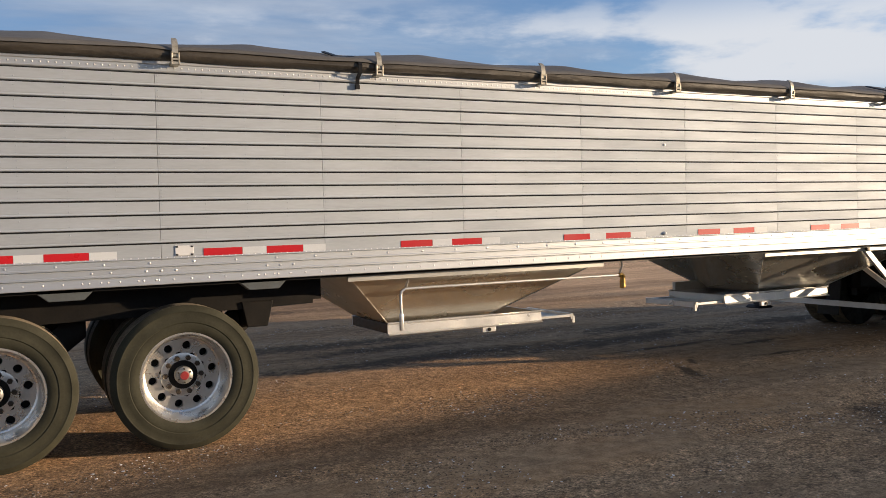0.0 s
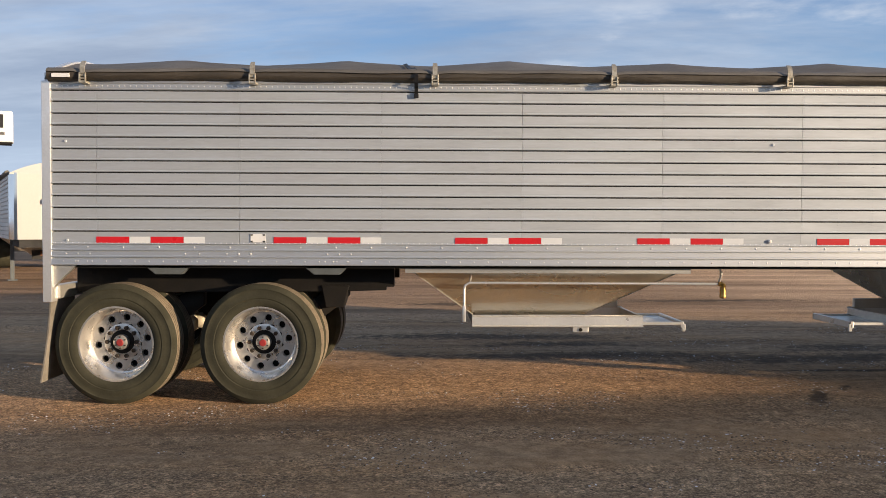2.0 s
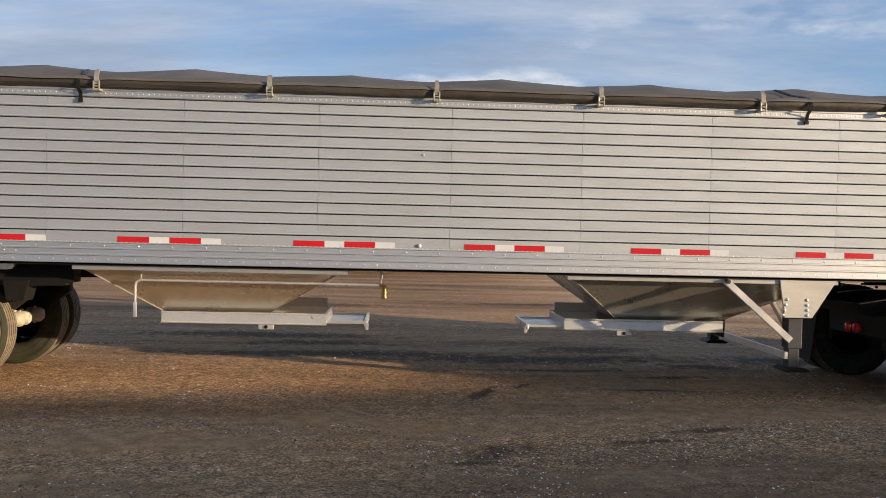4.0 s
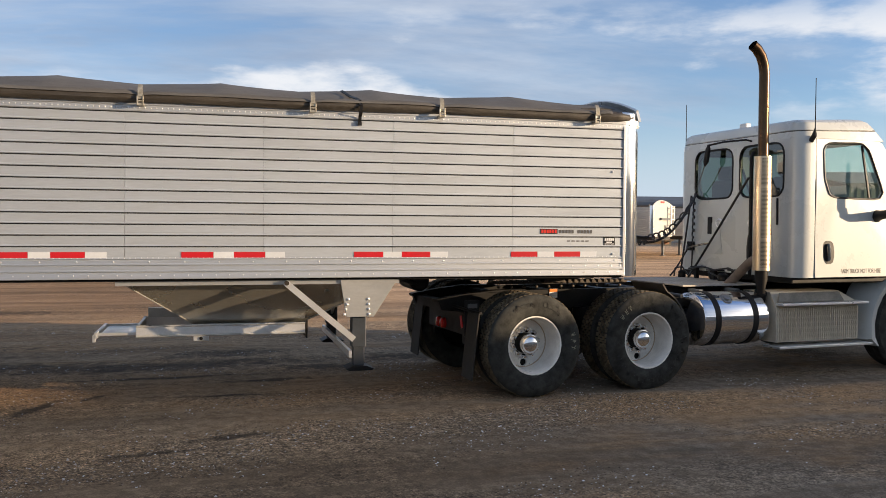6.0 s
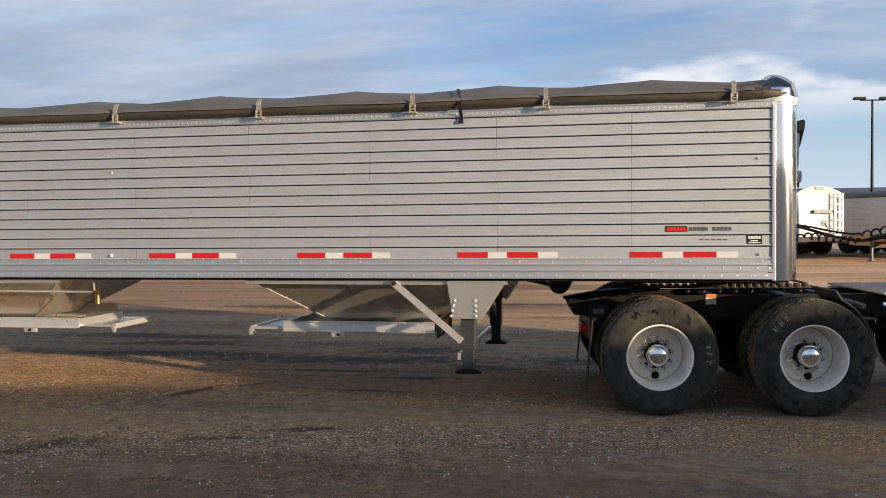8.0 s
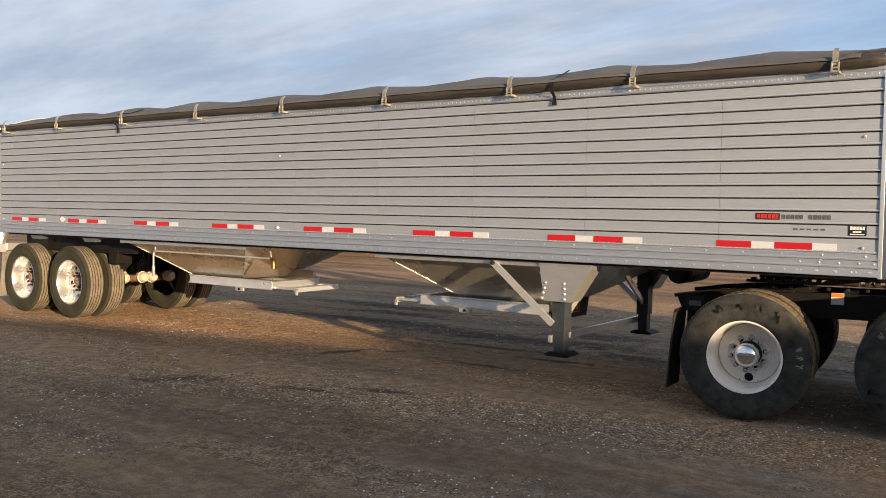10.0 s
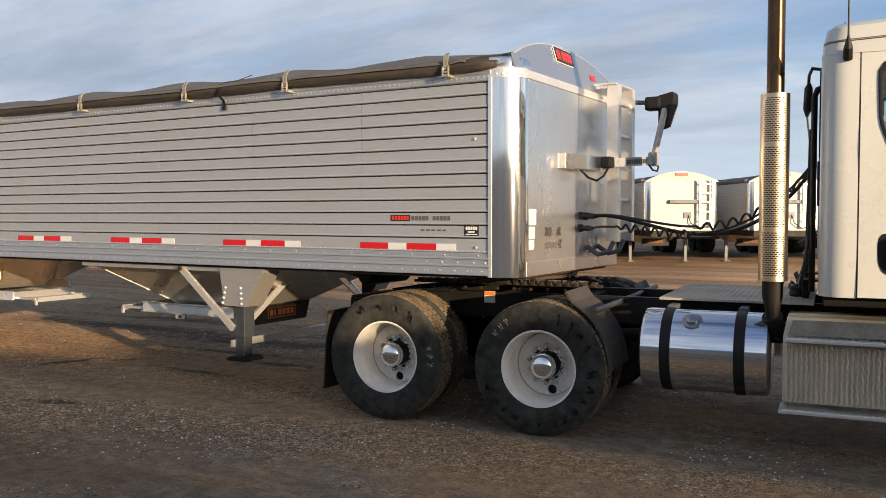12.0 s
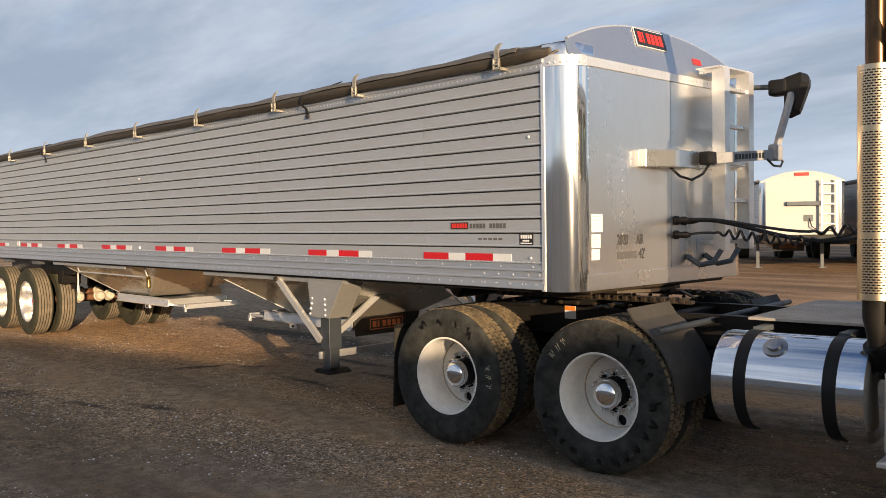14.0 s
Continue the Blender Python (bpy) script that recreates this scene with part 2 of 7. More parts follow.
# ---- materials ----
def mat(name, base, rough=0.5, metal=0.0, var=0.12, scale=3.0, fine=60.0, bump=0.15, stretch=(1, 1, 1), tint=None, coat=0.0, rvar=0.1, dist=0.002):
    """Surface with a broad and a fine variation of colour, gloss and relief. tint: a second colour that comes in blotches (dirt, wear)."""
    m = bpy.data.materials.new(name)
    m.use_nodes = True
    nt = m.node_tree
    nd, lk = nt.nodes, nt.links
    bs = nd["Principled BSDF"]
    tc, info = nd.new("ShaderNodeTexCoord"), nd.new("ShaderNodeObjectInfo")
    off = nd.new("ShaderNodeVectorMath")
    off.operation = "SCALE"
    off.inputs[0].default_value = (17.0, 31.0, 7.0)
    lk.new(info.outputs["Random"], off.inputs["Scale"])
    add = nd.new("ShaderNodeVectorMath")
    lk.new(tc.outputs["Object"], add.inputs[0])
    lk.new(off.outputs[0], add.inputs[1])
    mp = nd.new("ShaderNodeMapping")
    mp.inputs["Scale"].default_value = stretch
    lk.new(add.outputs[0], mp.inputs[0])
    big, small = nd.new("ShaderNodeTexNoise"), nd.new("ShaderNodeTexNoise")
    for n, s, d in ((big, scale, 5.0), (small, fine, 3.0)):
        n.inputs["Scale"].default_value, n.inputs["Detail"].default_value = s, d
        n.inputs["Roughness"].default_value = 0.6
        lk.new(mp.outputs[0], n.inputs["Vector"])
    ramp = nd.new("ShaderNodeMapRange")
    ramp.inputs["From Min"].default_value, ramp.inputs["From Max"].default_value = 0.3, 0.7
    lk.new(big.outputs[0], ramp.inputs[0])
    mx = nd.new("ShaderNodeMix")
    mx.data_type = "RGBA"
    dark = tuple(c * (1 - var) for c in base) if tint is None else tint
    mx.inputs[6].default_value, mx.inputs[7].default_value = (*dark, 1), (*[min(1, c * (1 + var * 0.5)) for c in base], 1)
    lk.new(ramp.outputs[0], mx.inputs[0])
    mul = nd.new("ShaderNodeMix")
    mul.data_type, mul.blend_type = "RGBA", "MULTIPLY"
    mul.inputs[0].default_value = 1.0
    sm = nd.new("ShaderNodeMapRange")
    sm.inputs["From Min"].default_value, sm.inputs["From Max"].default_value = 0.3, 0.7
    sm.inputs["To Min"].default_value = 1 - var * 0.8
    lk.new(small.outputs[0], sm.inputs[0])
    lk.new(mx.outputs[2], mul.inputs[6])
    lk.new(sm.outputs[0], mul.inputs[7])
    lk.new(mul.outputs[2], bs.inputs["Base Color"])
    rr = nd.new("ShaderNodeMapRange")
    rr.inputs["From Min"].default_value, rr.inputs["From Max"].default_value = 0.3, 0.7
    rr.inputs["To Min"].default_value, rr.inputs["To Max"].default_value = min(1, rough + rvar), max(0.02, rough - rvar)
    lk.new(big.outputs[0], rr.inputs[0])
    lk.new(rr.outputs[0], bs.inputs["Roughness"])
    bs.inputs["Metallic"].default_value = metal
    bs.inputs["Coat Weight"].default_value = coat
    bs.inputs["Coat Roughness"].default_value = 0.06
    if bump:
        bp = nd.new("ShaderNodeBump")
        bp.inputs["Strength"].default_value, bp.inputs["Distance"].default_value = bump, dist
        lk.new(small.outputs[0], bp.inputs["Height"])
        lk.new(bp.outputs[0], bs.inputs["Normal"])
    return m


ALU = mat("side_aluminium", (0.527, 0.563, 0.604), 0.83, 0.86, var=0.07, scale=0.9, fine=14, bump=0.06, stretch=(1, 1, 6), rvar=0.05, dist=0.004)
ALU_RAIL = mat("rail_aluminium", (0.62, 0.645, 0.67), 0.62, 0.9, var=0.06, scale=2, fine=40, bump=0.05, stretch=(0.4, 1, 4), rvar=0.06)
ALU_SHEET = mat("front_aluminium", (0.72, 0.72, 0.71), 0.30, 0.92, var=0.05, scale=1.2, fine=20, bump=0.05, stretch=(1, 1, 0.4), rvar=0.06)
ALU_CAST = mat("bright_aluminium", (0.82, 0.82, 0.81), 0.36, 0.72, var=0.1, scale=6, fine=60, bump=0.08)
ALU_DULL = mat("hopper_aluminium", (0.66, 0.65, 0.61), 0.38, 0.78, var=0.12, scale=1.1, fine=26, bump=0.06, stretch=(0.7, 0.7, 1.6))
HOPPER = mat("pale_hopper_sheet", (0.66, 0.64, 0.57), 0.28, 0.74, var=0.12, scale=1.1, fine=26, bump=0.06, stretch=(0.7, 0.7, 1.6))
CHROME = mat("polished_steel", (0.86, 0.86, 0.86), 0.09, 1.0, var=0.03, scale=2, fine=20, bump=0.02, stretch=(1, 1, 0.3), rvar=0.03)
POST = mat("bright_corner_sheet", (0.86, 0.855, 0.84), 0.075, 0.97, var=0.03, scale=2, fine=20, bump=0.02, stretch=(1, 1, 0.3), rvar=0.04)
TANK = mat("polished_tank", (0.80, 0.81, 0.84), 0.075, 1.0, var=0.03, scale=2, fine=30, bump=0, rvar=0.02)
GROOVE = mat("dark_joint", (0.05, 0.05, 0.05), 0.7, 0.0, var=0.3)
WHITE = mat("white_paint", (0.530, 0.550, 0.530), 0.28, 0.0, var=0.04, scale=1.5, fine=40, bump=0.02, coat=0.5, rvar=0.05)
WHITE_RIM = mat("white_rim_paint", (0.86, 0.835, 0.775), 0.36, 0.0, var=0.10, scale=7, fine=60, bump=0.06, tint=(0.70, 0.67, 0.61))
RIM_ALU = mat("machined_aluminium", (0.80, 0.78, 0.74), 0.30, 0.85, var=0.08, scale=8, fine=90, bump=0.06)
RUBBER = mat("tyre_rubber", (0.050, 0.051, 0.046), 0.74, 0.0, var=0.3, scale=11, fine=90, bump=0.3, tint=(0.020, 0.020, 0.018))
RUBBER_DUSTY = mat("dusty_tyre_rubber", (0.046, 0.045, 0.030), 0.8, 0.0, var=0.25, scale=5, fine=70, bump=0.3, tint=(0.032, 0.032, 0.022))
TREAD_DUSTY = mat("dusty_tread", (0.20, 0.165, 0.115), 0.9, 0.0, var=0.3, scale=8, fine=60, bump=0.4, tint=(0.12, 0.10, 0.075))
BLACK = mat("black_paint", (0.009, 0.009, 0.009), 0.5, 0.0, var=0.3, scale=5, fine=50, bump=0.12, tint=(0.018, 0.016, 0.014))
STEEL_GREY = mat("grey_painted_steel", (0.10, 0.115, 0.125), 0.45, 0.0, var=0.2, scale=7, fine=60, bump=0.1)
GREASE = mat("greasy_steel", (0.034, 0.028, 0.021), 0.45, 0.4, var=0.4, scale=14, fine=70, bump=0.4, tint=(0.065, 0.048, 0.032))
PLASTIC = mat("black_plastic", (0.016, 0.016, 0.017), 0.42, 0.0, var=0.15, fine=120, bump=0.1)
HOSE = mat("black_hose", (0.018, 0.018, 0.018), 0.45, 0.0, var=0.2)
RUBBER_FLAP = mat("mudflap_rubber", (0.028, 0.026, 0.024), 0.7, 0.0, var=0.3, scale=4, fine=40, bump=0.25, tint=(0.055, 0.049, 0.04))
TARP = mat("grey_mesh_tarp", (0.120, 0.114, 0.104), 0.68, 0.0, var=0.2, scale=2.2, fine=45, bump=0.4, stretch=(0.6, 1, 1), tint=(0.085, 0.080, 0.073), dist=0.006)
# darker than the tarp: the roll's shaded underside is put into the colour
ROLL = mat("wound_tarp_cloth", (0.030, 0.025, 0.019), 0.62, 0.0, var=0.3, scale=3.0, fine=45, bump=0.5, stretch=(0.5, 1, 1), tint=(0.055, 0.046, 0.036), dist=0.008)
RED_TAPE = mat("red_reflective_tape", (0.50, 0.012, 0.018), 0.35, 0.0, var=0.12, fine=200, bump=0.1)
WHITE_TAPE = mat("white_reflective_tape", (0.62, 0.65, 0.68), 0.35, 0.0, var=0.1, fine=200, bump=0.1)
DECAL_RED = mat("red_decal", (0.55, 0.03, 0.02), 0.35, 0.0, var=0.05)
DECAL_BLACK = mat("black_decal", (0.02, 0.02, 0.02), 0.35, 0.0, var=0.1)
DECAL_WHITE = mat("white_decal", (0.68, 0.69, 0.70), 0.4, 0.0, var=0.05)
PRINT_GREY = mat("pale_print", (0.42, 0.42, 0.42), 0.5, 0.0, var=0.05)
STENCIL = mat("stencil_paint", (0.045, 0.045, 0.047), 0.75, 0.0, var=0.1)
DECAL_GREY = mat("grey_decal", (0.10, 0.10, 0.10), 0.4, 0.0, var=0.1)
AMBER = mat("amber_lens", (0.75, 0.25, 0.02), 0.2, 0.0, var=0.05, coat=0.5)
RED_LENS = mat("red_lens", (0.55, 0.02, 0.015), 0.2, 0.0, var=0.1, coat=0.5)
BRASS = mat("brass_fitting", (0.62, 0.42, 0.14), 0.35, 1.0, var=0.2, scale=20)
STACK = mat("heat_stained_steel", (0.136, 0.078, 0.037), 0.26, 0.85, var=0.3, scale=1.4, fine=30, bump=0.06, stretch=(1, 1, 0.5), tint=(0.055, 0.036, 0.022))
SHIELD = mat("perforated_heat_shield", (0.66, 0.54, 0.38), 0.38, 1.0, var=0.1, scale=4, fine=50)
HEADLINER = mat("grey_seat_cloth", (0.10, 0.095, 0.09), 0.85, 0.0, var=0.2)

# rolled sheet: its sheen spreads up and down, across the rolling marks
for rolled, much in ((ALU, 0.3), (ALU_RAIL, 0.4)):
    shader = rolled.node_tree.nodes["Principled BSDF"]
    grain_dir = rolled.node_tree.nodes.new("ShaderNodeCombineXYZ")
    grain_dir.inputs[2].default_value = 1.0
    rolled.node_tree.links.new(grain_dir.outputs[0], shader.inputs["Tangent"])
    shader.inputs["Anisotropic"].default_value = much
HUBGREY = mat("cast_hub", (0.30, 0.295, 0.28), 0.45, 0.5, var=0.2, scale=20, fine=80, bump=0.15)
HUBRED = mat("dull_red_cap", (0.30, 0.03, 0.03), 0.4, 0.0, var=0.15)
for rub in (RUBBER, RUBBER_DUSTY, RUBBER_FLAP, PLASTIC, BLACK):
    rub.node_tree.nodes["Principled BSDF"].inputs["Specular IOR Level"].default_value = 0.18


def pane_material(name, tint, base):
    """Thin tinted glass: clear by its tint, mirror-like at a glancing view."""
    m = bpy.data.materials.new(name)
    m.use_nodes = True
    gn, gl = m.node_tree.nodes, m.node_tree.links
    gn.remove(gn["Principled BSDF"])
    clear_pane, shine, edge, both = gn.new("ShaderNodeBsdfTransparent"), gn.new("ShaderNodeBsdfGlossy"), gn.new("ShaderNodeLayerWeight"), gn.new("ShaderNodeMixShader")
    power, span = gn.new("ShaderNodeMath"), gn.new("ShaderNodeMapRange")
    clear_pane.inputs[0].default_value = (*tint, 1)
    shine.inputs["Roughness"].default_value = 0.015
    power.operation, power.inputs[1].default_value = "POWER", 4.5
    span.inputs["To Min"].default_value, span.inputs["To Max"].default_value = base, 1.0
    edge.inputs["Blend"].default_value = 0.5
    gl.new(edge.outputs["Facing"], power.inputs[0])
    gl.new(power.outputs[0], span.inputs[0])
    for a, b in ((span.outputs[0], both.inputs[0]), (clear_pane.outputs[0], both.inputs[1]), (shine.outputs[0], both.inputs[2]), (both.outputs[0], gn["Material Output"].inputs[0])):
        gl.new(a, b)
    return m


GLASS = pane_material("tinted_glass", (0.72, 0.84, 0.77), 0.07)
# rear panes: the darkness inside the cab is put into the tint
GLASS_DARK = pane_material("dark_tinted_glass", (0.10, 0.14, 0.12), 0.14)


# ---- ground ----
def ground_material():
    m = bpy.data.materials.new("packed_gravel")
    m.use_nodes = True
    nd, lk = m.node_tree.nodes, m.node_tree.links
    bs = nd["Principled BSDF"]
    tc = nd.new("ShaderNodeTexCoord")

    def noise_tex(scale, detail=5.0, rough=0.6, stretch=(1, 1, 1), kind="ShaderNodeTexNoise"):
        mp = nd.new("ShaderNodeMapping")
        mp.inputs["Scale"].default_value = stretch
        lk.new(tc.outputs["Object"], mp.inputs[0])
        n = nd.new(kind)
        n.inputs["Scale"].default_value = scale
        if kind == "ShaderNodeTexNoise":
            n.inputs["Detail"].default_value, n.inputs["Roughness"].default_value = detail, rough
        lk.new(mp.outputs[0], n.inputs["Vector"])
        return n.outputs[0]

    def maths(op, a, b, clamp=False):
        n = nd.new("ShaderNodeMath")
        n.operation, n.use_clamp = op, clamp
        for i, v in enumerate((a, b)):
            if isinstance(v, (int, float)):
                n.inputs[i].default_value = v
            else:
                lk.new(v, n.inputs[i])
        return n.outputs[0]

    def remap(v, a, b, c=0.0, d=1.0):
        n = nd.new("ShaderNodeMapRange")
        n.interpolation_type = "SMOOTHSTEP"
        for i, x in enumerate((a, b, c, d)):
            n.inputs[i + 1].default_value = x
        lk.new(v, n.inputs[0])
        return n.outputs[0]

    def mix(f, a, b, blend="MIX"):
        n = nd.new("ShaderNodeMix")
        n.data_type, n.blend_type = "RGBA", blend
        if isinstance(f, float):
            n.inputs[0].default_value = f
        else:
            lk.new(f, n.inputs[0])
        for i, v in ((6, a), (7, b)):
            if isinstance(v, tuple):
                n.inputs[i].default_value = (*v, 1)
            else:
                lk.new(v, n.inputs[i])
        return n.outputs[2]

    sp = nd.new("ShaderNodeSeparateXYZ")
    lk.new(tc.outputs["Object"], sp.inputs[0])
    patch, streak = noise_tex(0.35, 5), noise_tex(0.55, 6, 0.65, (0.22, 1.6, 1))
    clod, grit = noise_tex(7.0, 6, 0.7), noise_tex(38.0, 5, 0.75)
    stone, chip = noise_tex(70.0, 2, 0.6), noise_tex(150.0, 2, 0.7)
    # grey gravel pad, brown earth showing through, tan earth of the open lot beyond
    grey = mix(remap(clod, 0.35, 0.7), PAD_DARK, PAD_LIGHT)
    # greyer crushed rock round the tractor
    grey = mix(remap(maths("ADD", sp.outputs[0], maths("MULTIPLY", patch, 4.0)), -2.0, 2.5), grey, mix(remap(clod, 0.35, 0.7), ROCK_DARK, ROCK_LIGHT))
    brown = mix(remap(clod, 0.35, 0.7), PAD_BROWN, PAD_TAN)
    pad = mix(remap(maths("ADD", maths("MULTIPLY", patch, 0.5), maths("MULTIPLY", streak, 0.5)), 0.44, 0.6), grey, brown)
    far = remap(maths("ADD", sp.outputs[1], maths("MULTIPLY", patch, 7.0)), 9.0, 15.0)
    lot = mix(remap(streak, 0.35, 0.68), LOT_DARK, LOT_LIGHT)
    # paler sandy earth towards the parked trailers
    lot = mix(remap(maths("ADD", sp.outputs[0], maths("MULTIPLY", patch, 5.0)), -4.0, 5.0), lot, mix(remap(streak, 0.35, 0.68), SAND_DARK, SAND_LIGHT))
    col = mix(far, pad, lot)
    # a bank of browner grit along the foot of the trailer
    ridge = maths("ADD", maths("SUBTRACT", sp.outputs[1], 0.9), maths("MULTIPLY", maths("ADD", sp.outputs[0], 9.0), -0.12))
    ridge = maths("ADD", maths("MULTIPLY", maths("ABSOLUTE", ridge, 0.0), 0.62), maths("MULTIPLY", maths("SUBTRACT", noise_tex(1.1, 6, 0.65, (0.6, 1.3, 1)), 0.5), 1.5))
    bank_fac = maths("MULTIPLY", remap(ridge, 1.35, 0.45), remap(sp.outputs[0], -4.2, -7.0))
    col = mix(bank_fac, col, mix(remap(clod, 0.35, 0.7), BANK_DARK, BANK_LIGHT))
    # pale crushed stone scattered in the grit
    loose = remap(noise_tex(0.75, 6, 0.62, (0.5, 1.5, 1)), 0.44, 0.59)
    # a long heap of loose gravel pushed up beside the drive
    off = maths("SUBTRACT", sp.outputs[1], maths("ADD", maths("MULTIPLY", sp.outputs[0], 0.2), -0.55))
    across = maths("ADD", maths("MULTIPLY", maths("ABSOLUTE", off, 0.0), 1.5), maths("MULTIPLY", maths("SUBTRACT", noise_tex(1.6, 7, 0.7), 0.5), 2.6))
    along = maths("MULTIPLY", remap(sp.outputs[0], -6.7, -5.6), remap(sp.outputs[0], 1.5, -1.5))
    heap = maths("MULTIPLY", remap(across, 1.25, 0.35), along)
    loose = maths("MAXIMUM", maths("MAXIMUM", maths("MULTIPLY", loose, 0.72), heap), maths("MULTIPLY", bank_fac, 0.75))
    col = mix(maths("MULTIPLY", remap(chip, 0.57, 0.66), loose), col, STONE_PALE)
    grain = remap(maths("ADD", maths("MULTIPLY", grit, 0.5), maths("MULTIPLY", stone, 0.5)), 0.36, 0.64)
    col = mix(1.0, col, mix(grain, mix(loose, (0.82, 0.812, 0.80), (0.36, 0.345, 0.33)), mix(loose, (1.12, 1.12, 1.115), (1.55, 1.54, 1.52))), "MULTIPLY")
    # single stones, each of its own shade
    for size, weak, strong in ((42.0, 0.96, 0.52), (95.0, 0.90, 0.58)):
        cell = nd.new("ShaderNodeTexVoronoi")
        cell.inputs["Scale"].default_value = size
        lk.new(tc.outputs["Object"], cell.inputs["Vector"])
        hue = nd.new("ShaderNodeSeparateColor")
        lk.new(cell.outputs["Color"], hue.inputs[0])
        low = mix(loose, (weak, weak, weak), (strong, strong, strong))
        high = mix(loose, (2 - weak, 2 - weak, 2 - weak), (2 - strong, 2 - strong, 2 - strong))
        col = mix(1.0, col, mix(hue.outputs[0], low, high), "MULTIPLY")
    # broad dark tracks along the drive
    track = noise_tex(0.42, 7, 0.68, (0.18, 1.3, 1))
    col = mix(1.0, col, mix(remap(track, 0.34, 0.56), (0.62, 0.60, 0.58), (1.10, 1.10, 1.10)), "MULTIPLY")
    # spilt oil and damp marks, and shade by the trailer painted as patches
    edge = maths("MULTIPLY", maths("SUBTRACT", noise_tex(5.5, 8, 0.8), 0.5), 4.6)
    stain_shade = None
    for x, y, rx, ry, turned in STAINS_SHADE:
        c, s = math.cos(radians(turned)), math.sin(radians(turned))
        ax, ay = maths("SUBTRACT", sp.outputs[0], x), maths("SUBTRACT", sp.outputs[1], y)
        dx = maths("ADD", maths("MULTIPLY", ax, c / rx), maths("MULTIPLY", ay, s / rx))
        dy = maths("ADD", maths("MULTIPLY", ax, -s / ry), maths("MULTIPLY", ay, c / ry))
        d = maths("SQRT", maths("ADD", maths("MULTIPLY", dx, dx), maths("MULTIPLY", dy, dy)), 0.0)
        s = remap(maths("ADD", d, edge), 1.35, 0.35)
        stain_shade = s if stain_shade is None else maths("MAXIMUM", stain_shade, s)
    col = mix(maths("MULTIPLY", stain_shade, 0.78), col, (0.040, 0.028, 0.018))
    lk.new(col, bs.inputs["Base Color"])
    bs.inputs["Roughness"].default_value = 0.92
    bs.inputs["Specular IOR Level"].default_value = 0.25
    h = maths("ADD", maths("ADD", maths("MULTIPLY", clod, 0.35), maths("MULTIPLY", grit, 0.4)), maths("MULTIPLY", stone, 0.3))
    bp = nd.new("ShaderNodeBump")
    bp.inputs["Strength"].default_value, bp.inputs["Distance"].default_value = 1.0, 0.045
    lk.new(h, bp.inputs["Height"])
    lk.new(bp.outputs[0], bs.inputs["Normal"])
    return m


PAD_DARK, PAD_LIGHT = (0.276, 0.190, 0.112), (0.460, 0.329, 0.199)
PAD_BROWN, PAD_TAN = (0.345, 0.213, 0.107), (0.497, 0.324, 0.172)
SAND_DARK, SAND_LIGHT = (0.46, 0.312, 0.190), (0.66, 0.465, 0.292)
ROCK_DARK, ROCK_LIGHT = (0.212, 0.168, 0.121), (0.358, 0.293, 0.221)
LOT_DARK, LOT_LIGHT = (0.235, 0.148, 0.082), (0.36, 0.238, 0.143)
BANK_DARK, BANK_LIGHT = (0.313, 0.191, 0.097), (0.506, 0.322, 0.170)
STONE_PALE = (0.39, 0.305, 0.215)
STAINS_SHADE = [(-5.66, 0.42, 0.42, 0.075, 66), (-5.22, 0.84, 0.22, 0.05, 55), (-5.75, -1.75, 0.34, 0.16, 40), (-5.95, -2.05, 0.26, 0.05, 10), (-4.6, -1.35, 0.40, 0.06, 10),
          (-3.9, -0.95, 0.42, 0.08, 12), (-3.85, 3.6, 0.8, 0.3, 0), (-2.9, 2.3, 0.5, 0.2, 0), (-3.4, 1.55, 0.55, 0.07, 3), (-3.9, 0.75, 0.4, 0.05, 0),
          (-4.7, 1.9, 0.9, 0.08, 4), (-7.6, 3.9, 1.0, 0.25, 0), (-1.5, 2.9, 0.9, 0.35, 0), (-8.2, 9.5, 1.6, 0.4, 0), (-3.4, 10.5, 2.2, 0.3, 5),
          # damp streaks that also paint the deep shade beside the trailer
          (-7.2, 2.9, 2.4, 0.30, 2), (-4.7, 2.7, 2.0, 0.35, 4), (-8.4, 4.6, 2.0, 0.3, 0)]
GRAVEL = ground_material()


def lumps(x, y):
    """Height of the ground: shallow ruts along the drive and small lumps, fading out far off."""
    near = max(0.0, 1 - max(abs(x + 4) / 40, abs(y - 4) / 40))
    return near * (0.018 * noise.noise((x * 0.5, y * 0.9, 0.3)) + 0.007 * noise.noise((x * 2.7, y * 2.7, 1.7)) + 0.004 * noise.noise((x * 7, y * 7, 4.1))) - 0.012


def steps(lo, hi, fine, a, b):
    """Coordinates: even steps between a and b, widening out to lo and hi."""
    out = list(np.arange(a, b + 1e-6, fine))
    d = fine
    while out[0] > lo:
        d *= 1.35
        out.insert(0, max(lo, out[0] - d))
    d = fine
    while out[-1] < hi:
        d *= 1.35
        out.append(min(hi, out[-1] + d))
    return out


gx, gy = steps(-2600, 2600, 0.11, -14.5, 5.5), steps(-2600, 2600, 0.11, -5.5, 7.5)
verts = [(x, y, lumps(x, y)) for y in gy for x in gx]
nx = len(gx)
faces = [(j * nx + i, j * nx + i + 1, (j + 1) * nx + i + 1, (j + 1) * nx + i) for j in range(len(gy) - 1) for i in range(nx - 1)]
me = bpy.data.meshes.new("ground")
me.from_pydata(verts, [], faces)
me.materials.append(GRAVEL)
me.shade_smooth()
tagged(new("ground", me), "packed grey and brown gravel yard with tyre ruts and oil marks", "ground", kind="structure")

